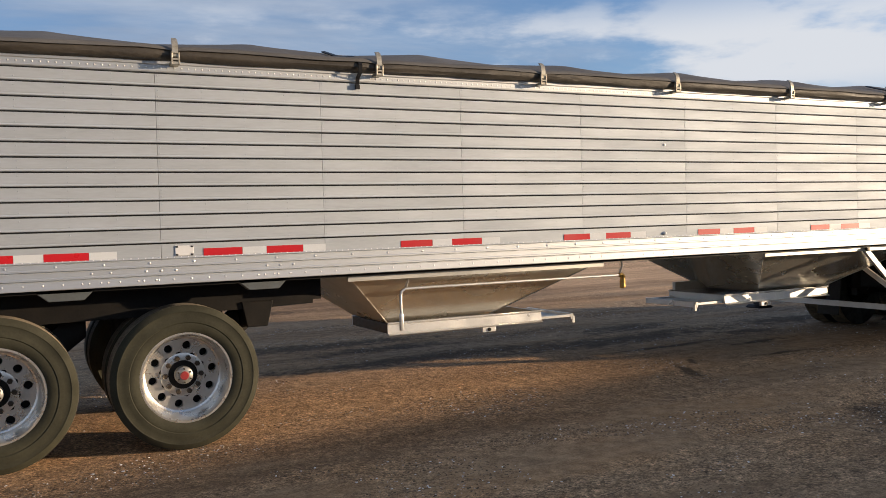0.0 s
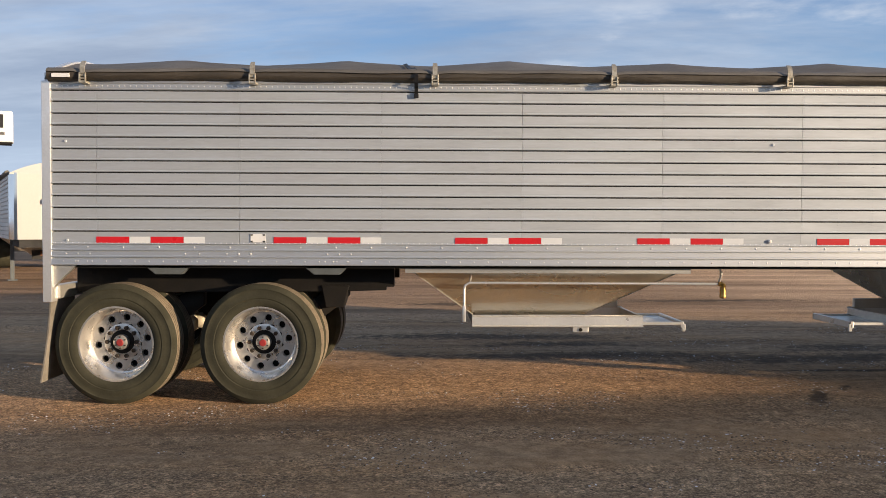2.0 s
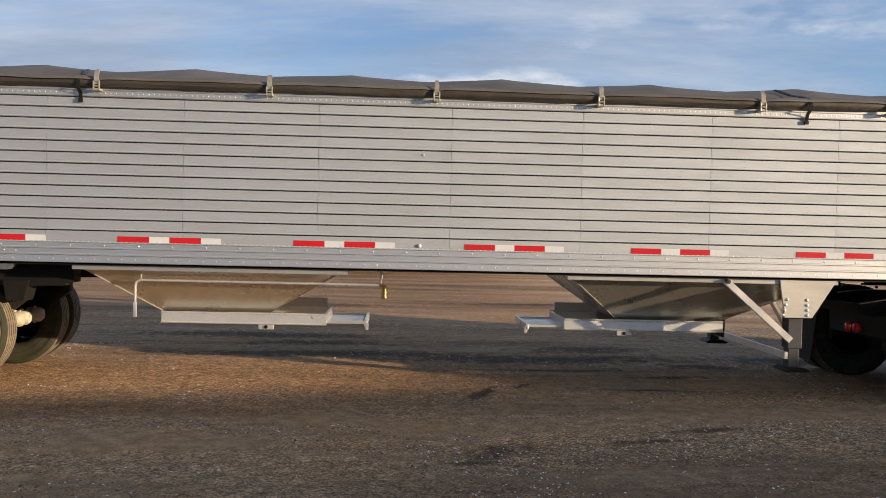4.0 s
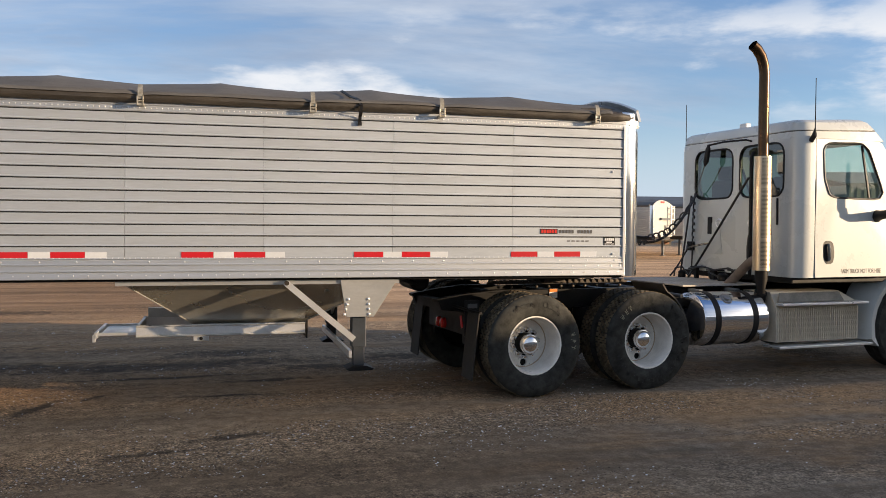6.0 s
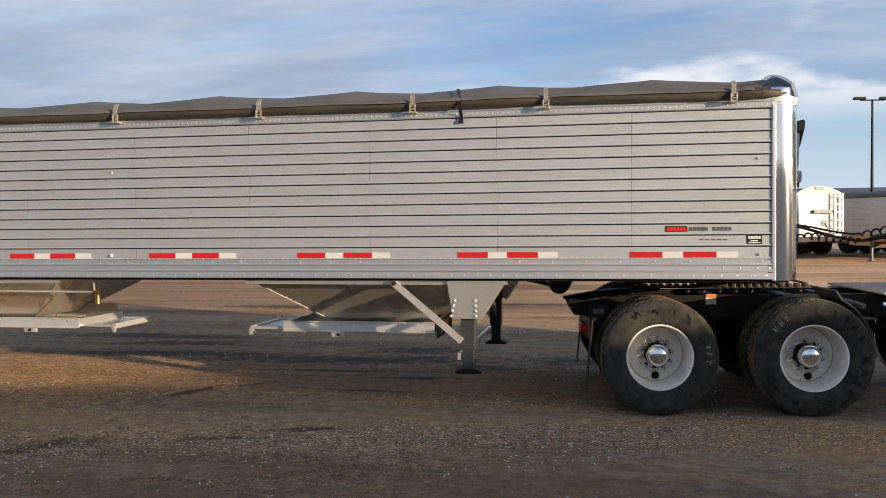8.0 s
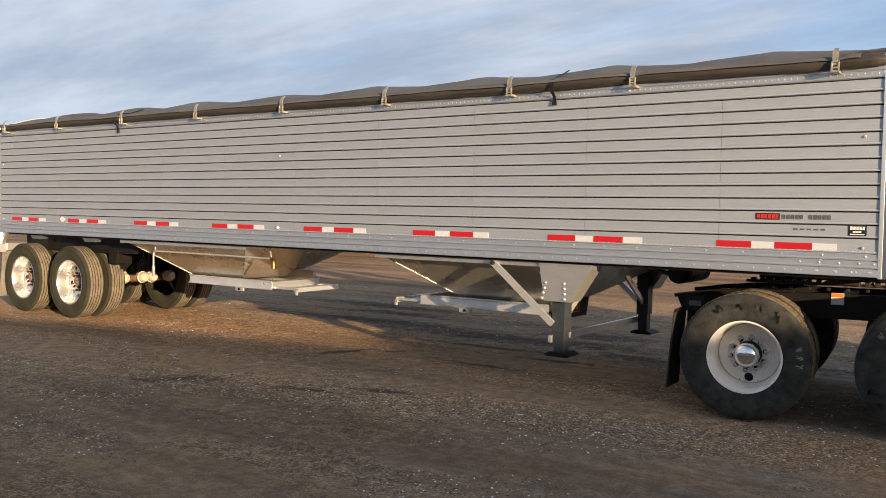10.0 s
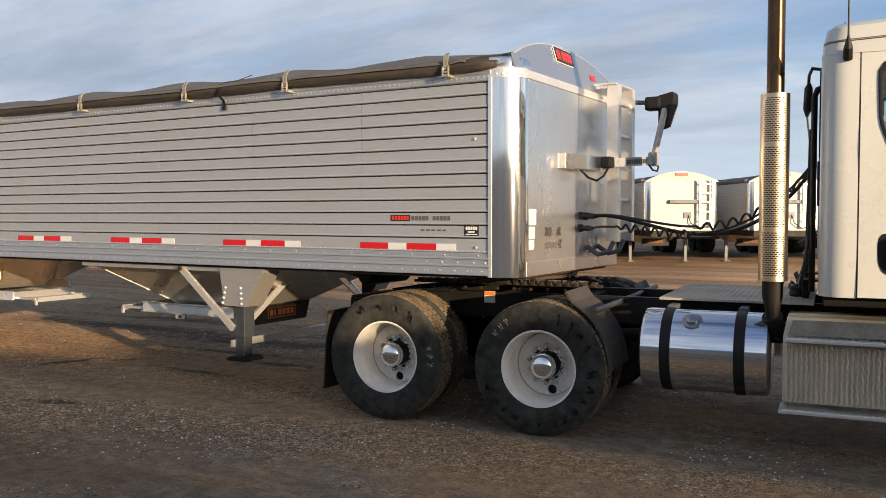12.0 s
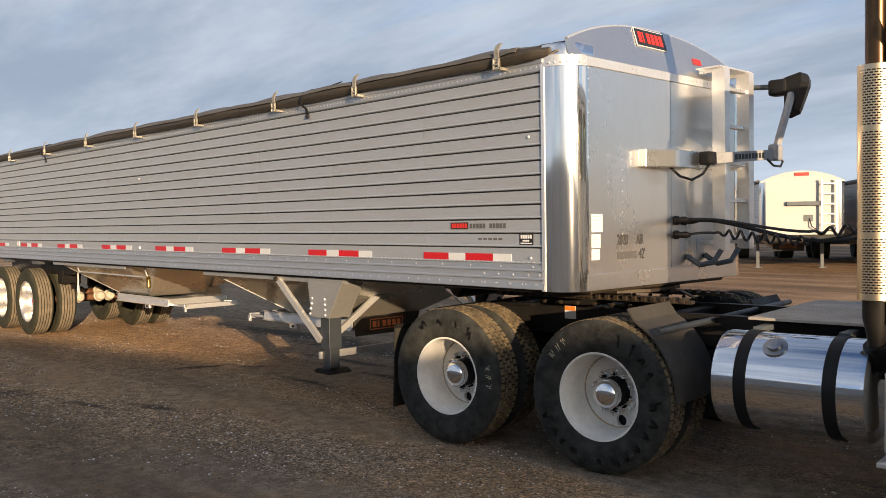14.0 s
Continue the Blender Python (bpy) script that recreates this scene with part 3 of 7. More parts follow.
STONE = mat("crushed_stone", (0.34, 0.27, 0.195), 0.9, 0.0, var=0.3, scale=40, fine=120, bump=0.3)
# each stone has a shade of its own, dark brown to pale grey
snd, slk = STONE.node_tree.nodes, STONE.node_tree.links
geo, shades = snd.new("ShaderNodeNewGeometry"), snd.new("ShaderNodeValToRGB")
for e, (p, c) in zip((shades.color_ramp.elements[0], shades.color_ramp.elements[1], shades.color_ramp.elements.new(0.55), shades.color_ramp.elements.new(0.85)),
                     ((0.0, (0.09, 0.060, 0.036)), (1.0, (0.39, 0.32, 0.24)), (0.55, (0.24, 0.168, 0.102)), (0.85, (0.32, 0.245, 0.17)))):
    e.position, e.color = p, (*c, 1)
slk.new(geo.outputs["Random Per Island"], shades.inputs[0])
slk.new(shades.outputs[0], snd["Principled BSDF"].inputs["Base Color"])
rng = np.random.default_rng(5)
count = 170000
px = rng.uniform(-14, 5, count * 3)
py = -5.4 + 12.5 * rng.random(count * 3) ** 1.5
keep = np.array([noise.noise((a * 0.8, b * 1.3, 9.0)) + 0.35 * noise.noise((a * 3, b * 3, 2.0)) + 0.75 * max(0.0, 1 - abs(b - 0.2 * a + 0.55) / 0.8) * (-6.4 < a < 0.5) > 0.06 + 0.38 * r for a, b, r in zip(px, py, rng.random(count * 3))])
px, py = px[keep][:count], py[keep][:count]
size = 0.003 + 0.0085 * rng.random(len(px)) ** 2
shape = np.array([(1, 0, 0), (0, 1, 0), (-1, 0, 0), (0, -1, 0), (0.5, 0.5, 0.6), (-0.5, 0.4, 0.5), (0.1, -0.6, 0.55)])
ang = rng.uniform(0, 6.283, len(px))
c, s = np.cos(ang), np.sin(ang)
v = shape[None] * (1 + 0.45 * rng.uniform(-1, 1, (len(px), 7, 3))) * size[:, None, None]
v = np.stack((v[:, :, 0] * c[:, None] - v[:, :, 1] * s[:, None] + px[:, None], v[:, :, 0] * s[:, None] + v[:, :, 1] * c[:, None] + py[:, None],
              v[:, :, 2] + np.array([lumps(a, b) for a, b in zip(px, py)])[:, None] - 0.002), 2)
tri = [(0, 1, 4), (1, 5, 4), (1, 2, 5), (2, 3, 6), (3, 0, 6), (0, 4, 6), (4, 5, 6), (2, 6, 5)]
me = bpy.data.meshes.new("loose_gravel")
me.from_pydata(v.reshape(-1, 3).tolist(), [], [tuple(7 * k + i for i in f) for k in range(len(px)) for f in tri])
me.materials.append(STONE)
tagged(new("loose_gravel", me), "loose crushed stones scattered on the yard", "gravel", kind="stuff")

# long unseen wall block added on the sun's side; its shadow covers the foreground
bm = bmesh.new()
SHADE_TURN, H = radians(13), 3.0
ca, sa = math.cos(SHADE_TURN), math.sin(SHADE_TURN)
reach = H / math.tan(radians(SUN_EL))
ex, ey = -8.2 + sx * reach, 0.27 + sy * reach
# its top steps up twice, shaped to set the shade height on the tractor
d0, d1 = [(q + sy * ex - sx * ey) / (sx * sa - sy * ca) for q in (-0.62, 0.5)]
prism(bm, [(-42, -0.05), (60, -0.05), (60, H + 0.55), (d1, H + 0.55), (d1, H + 0.14), (d0, H + 0.14), (d0, H), (-42, H)], lambda a, z, k: (ex + ca * a + sa * 7 * k, ey + sa * a - ca * 7 * k, z))
SHADE_WALL = mat("shed_sheeting", (0.42, 0.40, 0.37), 0.6, 0.0, var=0.15, scale=0.6, fine=12, bump=0.2)
tagged(part("wall_shed", bm, SHADE_WALL), "plain grey wall added out of view to shade the foreground", "wall", kind="structure")


# ---- grain trailer ----
W, XR, XF = 2.42, -12.40, -0.037       # width, rear and front end of the slatted side
Z0, ZRAIL, ZTOP = 1.195, 1.372, 2.700  # bottom edge, top of the bottom rail, foot of the top rail
SLAT = 0.0992
trailer = thing("grain_trailer", "long silver aluminium hopper-bottom grain trailer with a dark rolled tarp", "trailer")
SEAMS = [XR] + [-12.022 + 1.1985 * k for k in range(10)] + [XF]

# core walls behind the slats, floor-less body
bm = bmesh.new()
box(bm, XR, XF, 0.030, 0.05, Z0 + 0.01, ZTOP)
part("side_backing", bm, GROOVE, trailer)
bm = bmesh.new()
box(bm, XR, XF, W - 0.05, W, Z0, ZTOP)
part("far_side_panel", bm, ALU, trailer, "plain aluminium side panel")
bm = bmesh.new()
box(bm, XR, XR + 0.04, 0.05, W - 0.05, Z0, 2.78)
part("rear_panel", bm, ALU, trailer)
bm = bmesh.new()
box(bm, XR + 0.04, XF, 0.05, W - 0.05, 1.17, 1.19)
part("underside", bm, BLACK, trailer)

# bottom rail: three flutes
bm = bmesh.new()
prof = [(0.030, Z0), (-0.012, Z0), (-0.015, 1.200), (-0.011, 1.250), (0.006, 1.253), (0.006, 1.259), (-0.015, 1.262), (-0.015, 1.272), (-0.008, 1.277), (-0.008, 1.309),
        (0.006, 1.311), (0.006, 1.317), (-0.013, 1.320), (-0.013, 1.329), (-0.006, 1.334), (-0.006, 1.362), (0.008, 1.364), (0.008, ZRAIL), (0.030, ZRAIL)]
prism(bm, prof, lambda y, z, k: (XR if k == 0 else XF, y, z))
part("bottom_rail", bm, ALU_RAIL, trailer, "fluted bottom rail of bluish aluminium")
bm = bmesh.new()
prism(bm, [(0.030, 2.672), (-0.006, 2.672), (-0.010, 2.680), (-0.004, 2.684), (-0.004, 2.722), (-0.016, 2.728), (-0.016, 2.752), (0.05, 2.752), (0.05, 2.70), (0.030, 2.70)],
      lambda y, z, k: (XR if k == 0 else XF, y, z))
part("top_rail", bm, ALU_RAIL, trailer)

# slats: 12 rows between the rails, one length for each bay; the lowest is the plain tape panel
def slat(length, low, high):
    b = bmesh.new()
    d = 0.0012
    prism(b, [(0.030, low), (-0.004, low), (-0.008, low + 0.004), (-0.006, low + 0.009), (0.0, low + 0.014), (0.0, high - 0.0118), (0.006, high - 0.0108), (0.030, high - 0.0108)],
          lambda y, z, k: (d if k == 0 else length - d, y, z))
    return b


made = {}
zs = [1.487 + SLAT * k for k in range(12)]
for a, b in zip(SEAMS, SEAMS[1:]):
    for low, high in [(ZRAIL, zs[0])] + [(z, z + SLAT if k < 11 else 2.672) for k, z in enumerate(zs)]:
        key = (round(b - a, 3), round(high - low, 3))
        if key not in made:
            made[key] = part("slat", slat(b - a, 0, high - low), ALU, trailer)
            made[key].matrix_basis = pose(a, 0, low)
        else:
            again(made[key], trailer, pose(a, 0, low))

# rivets
spots = [(x, -0.004, 2.703) for x in np.arange(XR + 0.05, XF, 0.0475)]
studs("rivets", spots, (0, -1, 0), 0.0074, ALU_CAST, trailer)
spots = [(x, -0.001, 1.3795) for x in np.arange(XR + 0.03, XF, 0.048)]
studs("rivets", spots, (0, -1, 0), 0.0078, ALU_CAST, trailer, 0.8)
spots = []
for i in range(11):
    for k in range(4):
        x = SEAMS[i] + (SEAMS[i + 1] - SEAMS[i]) * k / 4 + 0.018
        for z in zs:
            spots += [(x, -0.001, z + 0.025), (x, -0.001, z + 0.068)]
studs("rivets", spots, (0, -1, 0), 0.0042, ALU, trailer)
spots = [(x, -0.011, 1.228) for x in np.arange(XR + 0.1, XF, 0.1195)] + [(x, -0.007, 1.348) for x in np.arange(XR + 0.3, XF, 0.299)]
for x in (-12.3, -12.2, -12.1, -11.3, -11.18, -10.95, -10.85, -10.75, -10.1, -10.0, -9.9, -0.62, -0.48, -0.34, -0.2, -0.1):
    spots += [(x, -0.011, 1.228), (x + 0.02, -0.009, 1.293)]
studs("rivets", spots, (0, -1, 0), 0.0095, ALU_CAST, trailer)

# reflective tape: red and white blocks
TAPES = (-12.028, -10.534, -8.995, -7.437, -5.89, -4.353, -2.801, -1.25)
for t0 in TAPES:
    a = t0
    for k, length in enumerate((0.279, 0.178, 0.279, 0.178)):
        bm = bmesh.new()
        box(bm, a, a + length - 0.002, -0.0035, -0.001, 1.384, 1.436)
        part("tape_block", bm, RED_TAPE if k % 2 == 0 else WHITE_TAPE, trailer)
        a += length
# plate, side marker lamps
bm = bmesh.new()
box(bm, -10.730, -10.604, -0.006, -0.001, 1.390, 1.462, 0.002)
plate = part("document_plate", bm, DECAL_WHITE, trailer, "white plate with black corners")
for x in (-10.728, -10.624):
    for z in (1.392, 1.448):
        bm = bmesh.new()
        box(bm, x, x + 0.018, -0.008, -0.006, z, z + 0.012)
        part("corner", bm, DECAL_BLACK, plate)
bm = bmesh.new()
lathe(bm, [(0.0001, -0.02), (0.010, -0.019), (0.016, -0.012), (0.018, -0.001)], 12, (-6.30, 0, 1.412))
part("marker_lamp", bm, DECAL_WHITE, trailer, "small pale marker lamp", True)
for x, z in ((-12.28, 2.24), (-12.27, 1.405), (-6.28, 2.235), (-0.17, 2.24), (-0.16, 1.41)):
    bm = bmesh.new()
    lathe(bm, [(0.0001, -0.012), (0.008, -0.012), (0.012, -0.001)], 10, (x, 0, z))
    part("button", bm, ALU_CAST, trailer)

# front corners: polished quarter rounds, and the flat front between them
R = 0.185
for near in (True, False):
    bm = bmesh.new()
    loops = []
    for z in (1.185, 2.725):
        outer = [(XF + 0.03 + R * math.sin(a), R - R * math.cos(a), z) for a in [math.pi / 2 * k / 12 for k in range(13)]]
        inner = [(x - 0.02 * (0.3 + k / 12), y + 0.02, z) for k, (x, y, _) in enumerate(outer)][::-1]
        lp = [(XF - 0.0, -0.004, z)] + outer + [(outer[-1][0], outer[-1][1] + 0.02, z)] + inner
        loops.append(lp if near else [(x, W - y, zz) for x, y, zz in lp])
    rings(bm, loops)
    part("corner_post", bm, POST, trailer, "rounded mirror-polished corner post", True)
    bm = bmesh.new()
    y0, y1 = (-0.012, 0.004) if near else (W - 0.004, W + 0.012)
    box(bm, XF - 0.018, XF + 0.012, y0, y1, 1.185, 2.70, 0.003)
    part("corner_trim", bm, ALU_CAST, trailer)
    # riveted band round the corner, and the smaller cap on it
    for nm, rows, mt in (("corner_band", ((2.695, 0.006), (2.768, 0.006), (2.772, 0.0)), ALU_CAST), ("corner_cap", ((2.772, -0.014), (2.836, -0.014), (2.850, -0.022), (2.854, -0.05)), POST)):
        bm = bmesh.new()
        loops = []
        for z, g in rows:
            lp = [(XF - 0.025, -g, z)] + [(XF + 0.03 + (R + g) * math.sin(a), R - (R + g) * math.cos(a), z) for a in [math.pi / 2 * k / 12 for k in range(13)]] + [(XF + 0.03 + R + g, R + (0.10 if nm == "corner_cap" else -0.001), z), (XF - 0.025, R + (0.10 if nm == "corner_cap" else -0.001), z)]
            loops.append(lp if near else [(x, W - y, zz) for x, y, zz in lp])
        rings(bm, loops)
        part(nm, bm, mt, trailer, "", True)
for k in range(7):
    a = math.pi / 2 * (k + 0.5) / 7
    studs("rivets", [(XF + 0.03 + (R + 0.006) * math.sin(a), R - (R + 0.006) * math.cos(a), 2.718)], (math.sin(a), -math.cos(a), 0), 0.010, ALU_CAST, trailer, 0.8)
XP = XF + 0.03 + R   # plane of the front
for a, b in ((R + 0.005, 1.236), (1.240, W - R - 0.005)):
    bm = bmesh.new()
    box(bm, XP - 0.02, XP - 0.003, a, b, 1.19, 2.70, 0.002)
    part("front_panel", bm, ALU_SHEET, trailer, "smooth aluminium front sheet")
bm = bmesh.new()
box(bm, XP - 0.02, XP + 0.006, R, W - R, 2.70, 2.765, 0.004)
part("front_rail", bm, ALU_CAST, trailer)
bm = bmesh.new()
box(bm, XP - 0.03, XP + 0.002, R, W - R, 1.185, 1.30, 0.003)
part("front_sill", bm, ALU_SHEET, trailer)
spots = [(XP + 0.006, y, 2.735) for y in np.arange(R + 0.04, W - R, 0.055)] + [(XP + 0.002, y, z) for z in (1.292, 1.225) for y in np.arange(R + 0.03, W - R, 0.055 if z > 1.25 else 0.22)]
for y in (R + 0.03, 0.60, 1.215, 1.26, 1.82, W - R - 0.03):
    spots += [(XP - 0.003, y, z) for z in np.arange(1.34, 2.70, 0.075)]
studs("rivets", spots, (1, 0, 0), 0.0052, ALU_SHEET, trailer)

# arched head sheet leaning back above the front
def arch(y):
    return 2.855 + 0.228 * (1 - abs((y - W / 2) / (W / 2 - 0.02)) ** 2.3)


def lean(z):
    return XP - 0.01 - 0.30 * (z - 2.765)


bm = bmesh.new()
ys = [0.05 + (W - 0.10) * k / 32 for k in range(33)]
pts = [(y, arch(y)) for y in ys]
rings(bm, [[(lean(2.765) - t, y, 2.765) for y, z in pts] + [(lean(z) - t, y, z) for y, z in pts[::-1]] for t in (0.0, 0.03)])
part("head_sheet", bm, ALU_SHEET, trailer, "arched aluminium head sheet", True)
bm = bmesh.new()
tube(bm, [(lean(z) - 0.015, y, z) for y, z in pts], 0.014, 8)
part("head_trim", bm, ALU_CAST, trailer, "", True)


def on_head(y, z, out=0.004):
    """Pose of a plate on the leaning head sheet, its local x to +y and y up the sheet."""
    n = Vector((1, 0, 0.3)).normalized()
    upv = Vector((-0.3, 0, 1)).normalized()
    m = Matrix((Vector((0, 1, 0)), upv, n)).transposed().to_4x4()
    m.translation = Vector((lean(z), y, z)) + n * out
    return m


def plaque(name, w, h, thick, material, parent, m, bevel=0.002):
    b = bmesh.new()
    box(b, 0, w, 0, h, 0, thick, bevel)
    o = part(name, b, material, parent)
    o.matrix_basis = m
    return o


badge = plaque("maker_badge", 0.40, 0.145, 0.006, DECAL_WHITE, trailer, on_head(0.875, 2.93))
plaque("badge_field", 0.388, 0.133, 0.003, DECAL_BLACK, badge, pose(0.006, 0.006, 0.0055))
for k in range(6):
    plaque("red_bar", 0.042 if k != 1 else 0.018, 0.085, 0.002, DECAL_RED, badge, pose(0.035 + 0.055 * k, 0.03, 0.0086), 0)
plaque("warning_sticker", 0.12, 0.05, 0.002, DECAL_RED, trailer, on_head(1.64, 2.88))

# stickers and stencilled words on the front
FRONT = Matrix(((0, 0, 1, 0), (1, 0, 0, 0), (0, 1, 0, 0), (0, 0, 0, 1)))


def on_front(y, z, out=0.0):
    return Matrix.Translation((XP - 0.0022 + out, y, z)) @ FRONT


for z, h, w in ((1.582, 0.125, 0.125), (1.475, 0.095, 0.10), (1.392, 0.075, 0.09)):
    st = plaque("paper_label", w, h, 0.002, DECAL_WHITE, trailer, on_front(0.235, z))
    for k in range(4):
        plaque("print_line", w * (0.7 - 0.08 * (k % 3)), 0.0035, 0.0005, PRINT_GREY, st, pose(0.012, h - 0.02 - k * h * 0.2, 0.002), 0)
lettering("stencil", "2020", 0.105, STENCIL, trailer, on_front(0.53, 1.49, 0.002), 0.13)
lettering("stencil", "AIR", 0.105, STENCIL, trailer, on_front(0.77, 1.49, 0.002), 0.085)
plaque("stencil_bar", 0.24, 0.05, 0.001, DECAL_GREY, trailer, on_front(0.53, 1.39), 0)
lettering("stencil", "42'", 0.105, STENCIL, trailer, on_front(0.80, 1.385, 0.002), 0.075)
for y, z, w, h in ((1.36, 1.41, 0.07, 0.09), (1.60, 1.40, 0.10, 0.13)):
    plaque("paper_label", w, h, 0.002, DECAL_WHITE, trailer, on_front(y, z))

# side decals: maker's mark and dealer plate as plain shapes
SIDE = Matrix(((1, 0, 0, 0), (0, 0, -1, 0), (0, 1, 0, 0), (0, 0, 0, 1)))


def on_side(x, z, out=0.0015):
    return Matrix.Translation((x, -out, z)) @ SIDE


mark = plaque("maker_mark", 0.185, 0.05, 0.002, DECAL_BLACK, trailer, on_side(-0.945, 1.612))
for k in range(6):
    plaque("red_bar", 0.022, 0.034, 0.0008, DECAL_RED, mark, pose(0.012 + 0.028 * k, 0.008, 0.002), 0)
for k in range(11):
    if k != 5:
        plaque("grey_bar", 0.026, 0.034, 0.0012, DECAL_GREY, trailer, on_side(-0.745 + 0.033 * k, 1.618), 0)
for k in range(5):
    plaque("grey_bar", 0.036, 0.012, 0.001, DECAL_GREY, trailer, on_side(-0.66 + 0.05 * k, 1.535), 0)
dealer = plaque("dealer_plate", 0.125, 0.085, 0.002, DECAL_BLACK, trailer, on_side(-0.262, 1.500))
for k in range(5):
    plaque("white_bar", 0.017, 0.026, 0.0008, DECAL_WHITE, dealer, pose(0.012 + 0.021 * k, 0.045, 0.002), 0)
plaque("white_bar", 0.06, 0.012, 0.0008, DECAL_WHITE, dealer, pose(0.03, 0.024, 0.002), 0)
plaque("white_bar", 0.10, 0.008, 0.0008, DECAL_WHITE, dealer, pose(0.012, 0.008, 0.002), 0)

# ---- tarp, roll tube, clamps and straps ----
BOWS = [-12.987 + 1.497 * k for k in range(10)]


def tarp_z(x, y):
    k = min(abs(x - b) for b in BOWS) / 0.7485
    e = (y - W / 2) / (W / 2)
    crown = 0.295 * (1 - abs(e) ** 2.2)
    sag = 0.068 * (k ** 0.8) * (1 - 0.6 * abs(e)) + 0.012 * noise.noise((x * 1.3, y * 2, 0.5))
    return 2.79 + crown + 0.02 - sag


xs_t = [XR - 0.05 + 12.42 * k / 150 for k in range(151)]
ys_t = [0.02 + (W - 0.04) * k / 18 for k in range(19)]
bm = bmesh.new()
loops = []
for x in xs_t:
    top = [(x, y, tarp_z(x, y)) for y in ys_t]
    loops.append(top + [(x, W, 2.74), (x, W - 0.01, 2.735)] + [(x, y, z - 0.012) for _, y, z in top[::-1]] + [(x, 0.0, 2.755), (x, -0.004, 2.76)])
# the front end closes against the leaning head sheet and inside the rounded corners
def tarp_end(x, y, z):
    e = max(0.0, R - min(y, W - y))
    return max(x, min(lean(z) - 0.012, XF + 0.02 + math.sqrt(max(0.0, R * R - e * e)))), y, z


loops.append([tarp_end(*p) for p in loops[-1]])
rings(bm, loops)
part("tarp", bm, TARP, trailer, "dark mesh tarp sagging between its bows", True)
bm = bmesh.new()
pts, rad = [], []
CLAMPS = [-12.10, -10.694, -9.17, -7.665, -6.18, -4.69, -3.197, -1.98, -0.381]
for k in range(220):
    x = XR - 0.005 + 12.42 * k / 219
    near = min(abs(x - c) for c in CLAMPS)
    pts.append((x, -0.028 + 0.05 * max(0.0, (x + 0.12) / 0.14) ** 2 + 0.006 * noise.noise((x * 0.9, 0, 3)), 2.792 + 0.012 * noise.noise((x * 0.7, 5, 0)) - 0.006 * math.exp(-(near / 0.05) ** 2)))
    rad.append(0.047 + 0.006 * noise.noise((x * 1.9, 2, 8)) + 0.004 * noise.noise((x * 7, 1, 2)) - 0.010 * math.exp(-(near / 0.06) ** 2) + (0.004 + 0.006 * math.sin(x * 60)) * (x > -0.33) - 0.022 * max(0.0, (k - 212) / 7) ** 2)
# the wound cloth is creased along and across
loops = []
for (x, y, z), r in zip(pts, rad):
    ring = []
    for k in range(22):
        a = 2 * math.pi * k / 22
        ca, sa = math.cos(a), math.sin(a)
        q = r * (1 + 0.16 * noise.noise((x * 1.1, 2.6 * ca, 2.6 * sa)) + 0.10 * noise.noise((x * 6.5 + 2 * ca, 3.5 * ca, 3.5 * sa + 9)))
        ring.append((x, y + q * ca, z + q * sa))
    loops.append(ring)
rings(bm, loops)
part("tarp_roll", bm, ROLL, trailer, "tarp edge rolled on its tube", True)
# paler lap of tarp half way down the roll, painting its sky-lit top
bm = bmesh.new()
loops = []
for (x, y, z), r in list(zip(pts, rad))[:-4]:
    lit_end = radians(158 + 9 * noise.noise((x * 1.6, 4, 4)))
    arc = [radians(80) + (lit_end - radians(80)) * k / 6 for k in range(7)]
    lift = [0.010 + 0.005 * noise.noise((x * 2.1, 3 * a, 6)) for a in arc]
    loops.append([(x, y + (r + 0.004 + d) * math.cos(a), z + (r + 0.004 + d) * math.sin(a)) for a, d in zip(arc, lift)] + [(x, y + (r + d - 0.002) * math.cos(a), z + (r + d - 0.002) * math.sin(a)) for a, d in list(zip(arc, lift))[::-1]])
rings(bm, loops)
part("tarp_hem", bm, TARP, trailer, "paler tarp strip on the roll, in place of skylight on its top", True)
# loose folds of the tarp gathered at the front end
bm = bmesh.new()
for k in range(3):
    y = 0.05 + 0.11 * k
    tube(bm, [(-0.40 + 0.075 * j, y + 0.03 * noise.noise((j, k, 2.0)), tarp_z(-0.40 + 0.075 * j, y) - 0.005 + 0.012 * noise.noise((j * 0.8, k, 7.0))) for j in range(6)], [0.01, 0.018, 0.022, 0.020, 0.020, 0.010], 10)
part("tarp_fold", bm, ROLL, trailer, "", True)


def clamp(x):
    b = bmesh.new()
    box(b, x - 0.030, x + 0.030, -0.095, -0.004, 2.715, 2.735, 0.003)
    box(b, x - 0.030, x - 0.018, -0.098, -0.080, 2.715, 2.80, 0.002)
    box(b, x + 0.018, x + 0.030, -0.098, -0.080, 2.715, 2.80, 0.002)
    box(b, x - 0.030, x + 0.030, -0.098, -0.082, 2.790, 2.802, 0.002)
    box(b, x - 0.030, x + 0.030, -0.100, -0.084, 2.745, 2.757, 0.002)
    c = part("clamp_foot", b, CLAMPFINGER, trailer, "galvanised stop bracket holding the tarp roll")
    b = bmesh.new()
    curve = [(-0.090, 2.77), (-0.094, 2.83), (-0.086, 2.865), (-0.066, 2.893), (-0.045, 2.905)]
    rings(b, [[(x + sx_ * 0.019 * w_, y + dy, z + dz) for sx_, dy, dz in ((-1, 0, 0), (1, 0, 0), (1, 0.010, -0.004), (-1, 0.010, -0.004))] for (y, z), w_ in zip(curve, (1.0, 1.05, 1.1, 1.0, 0.8))])
    part("finger", b, CLAMPFINGER, c, "worn galvanised stop finger", True)


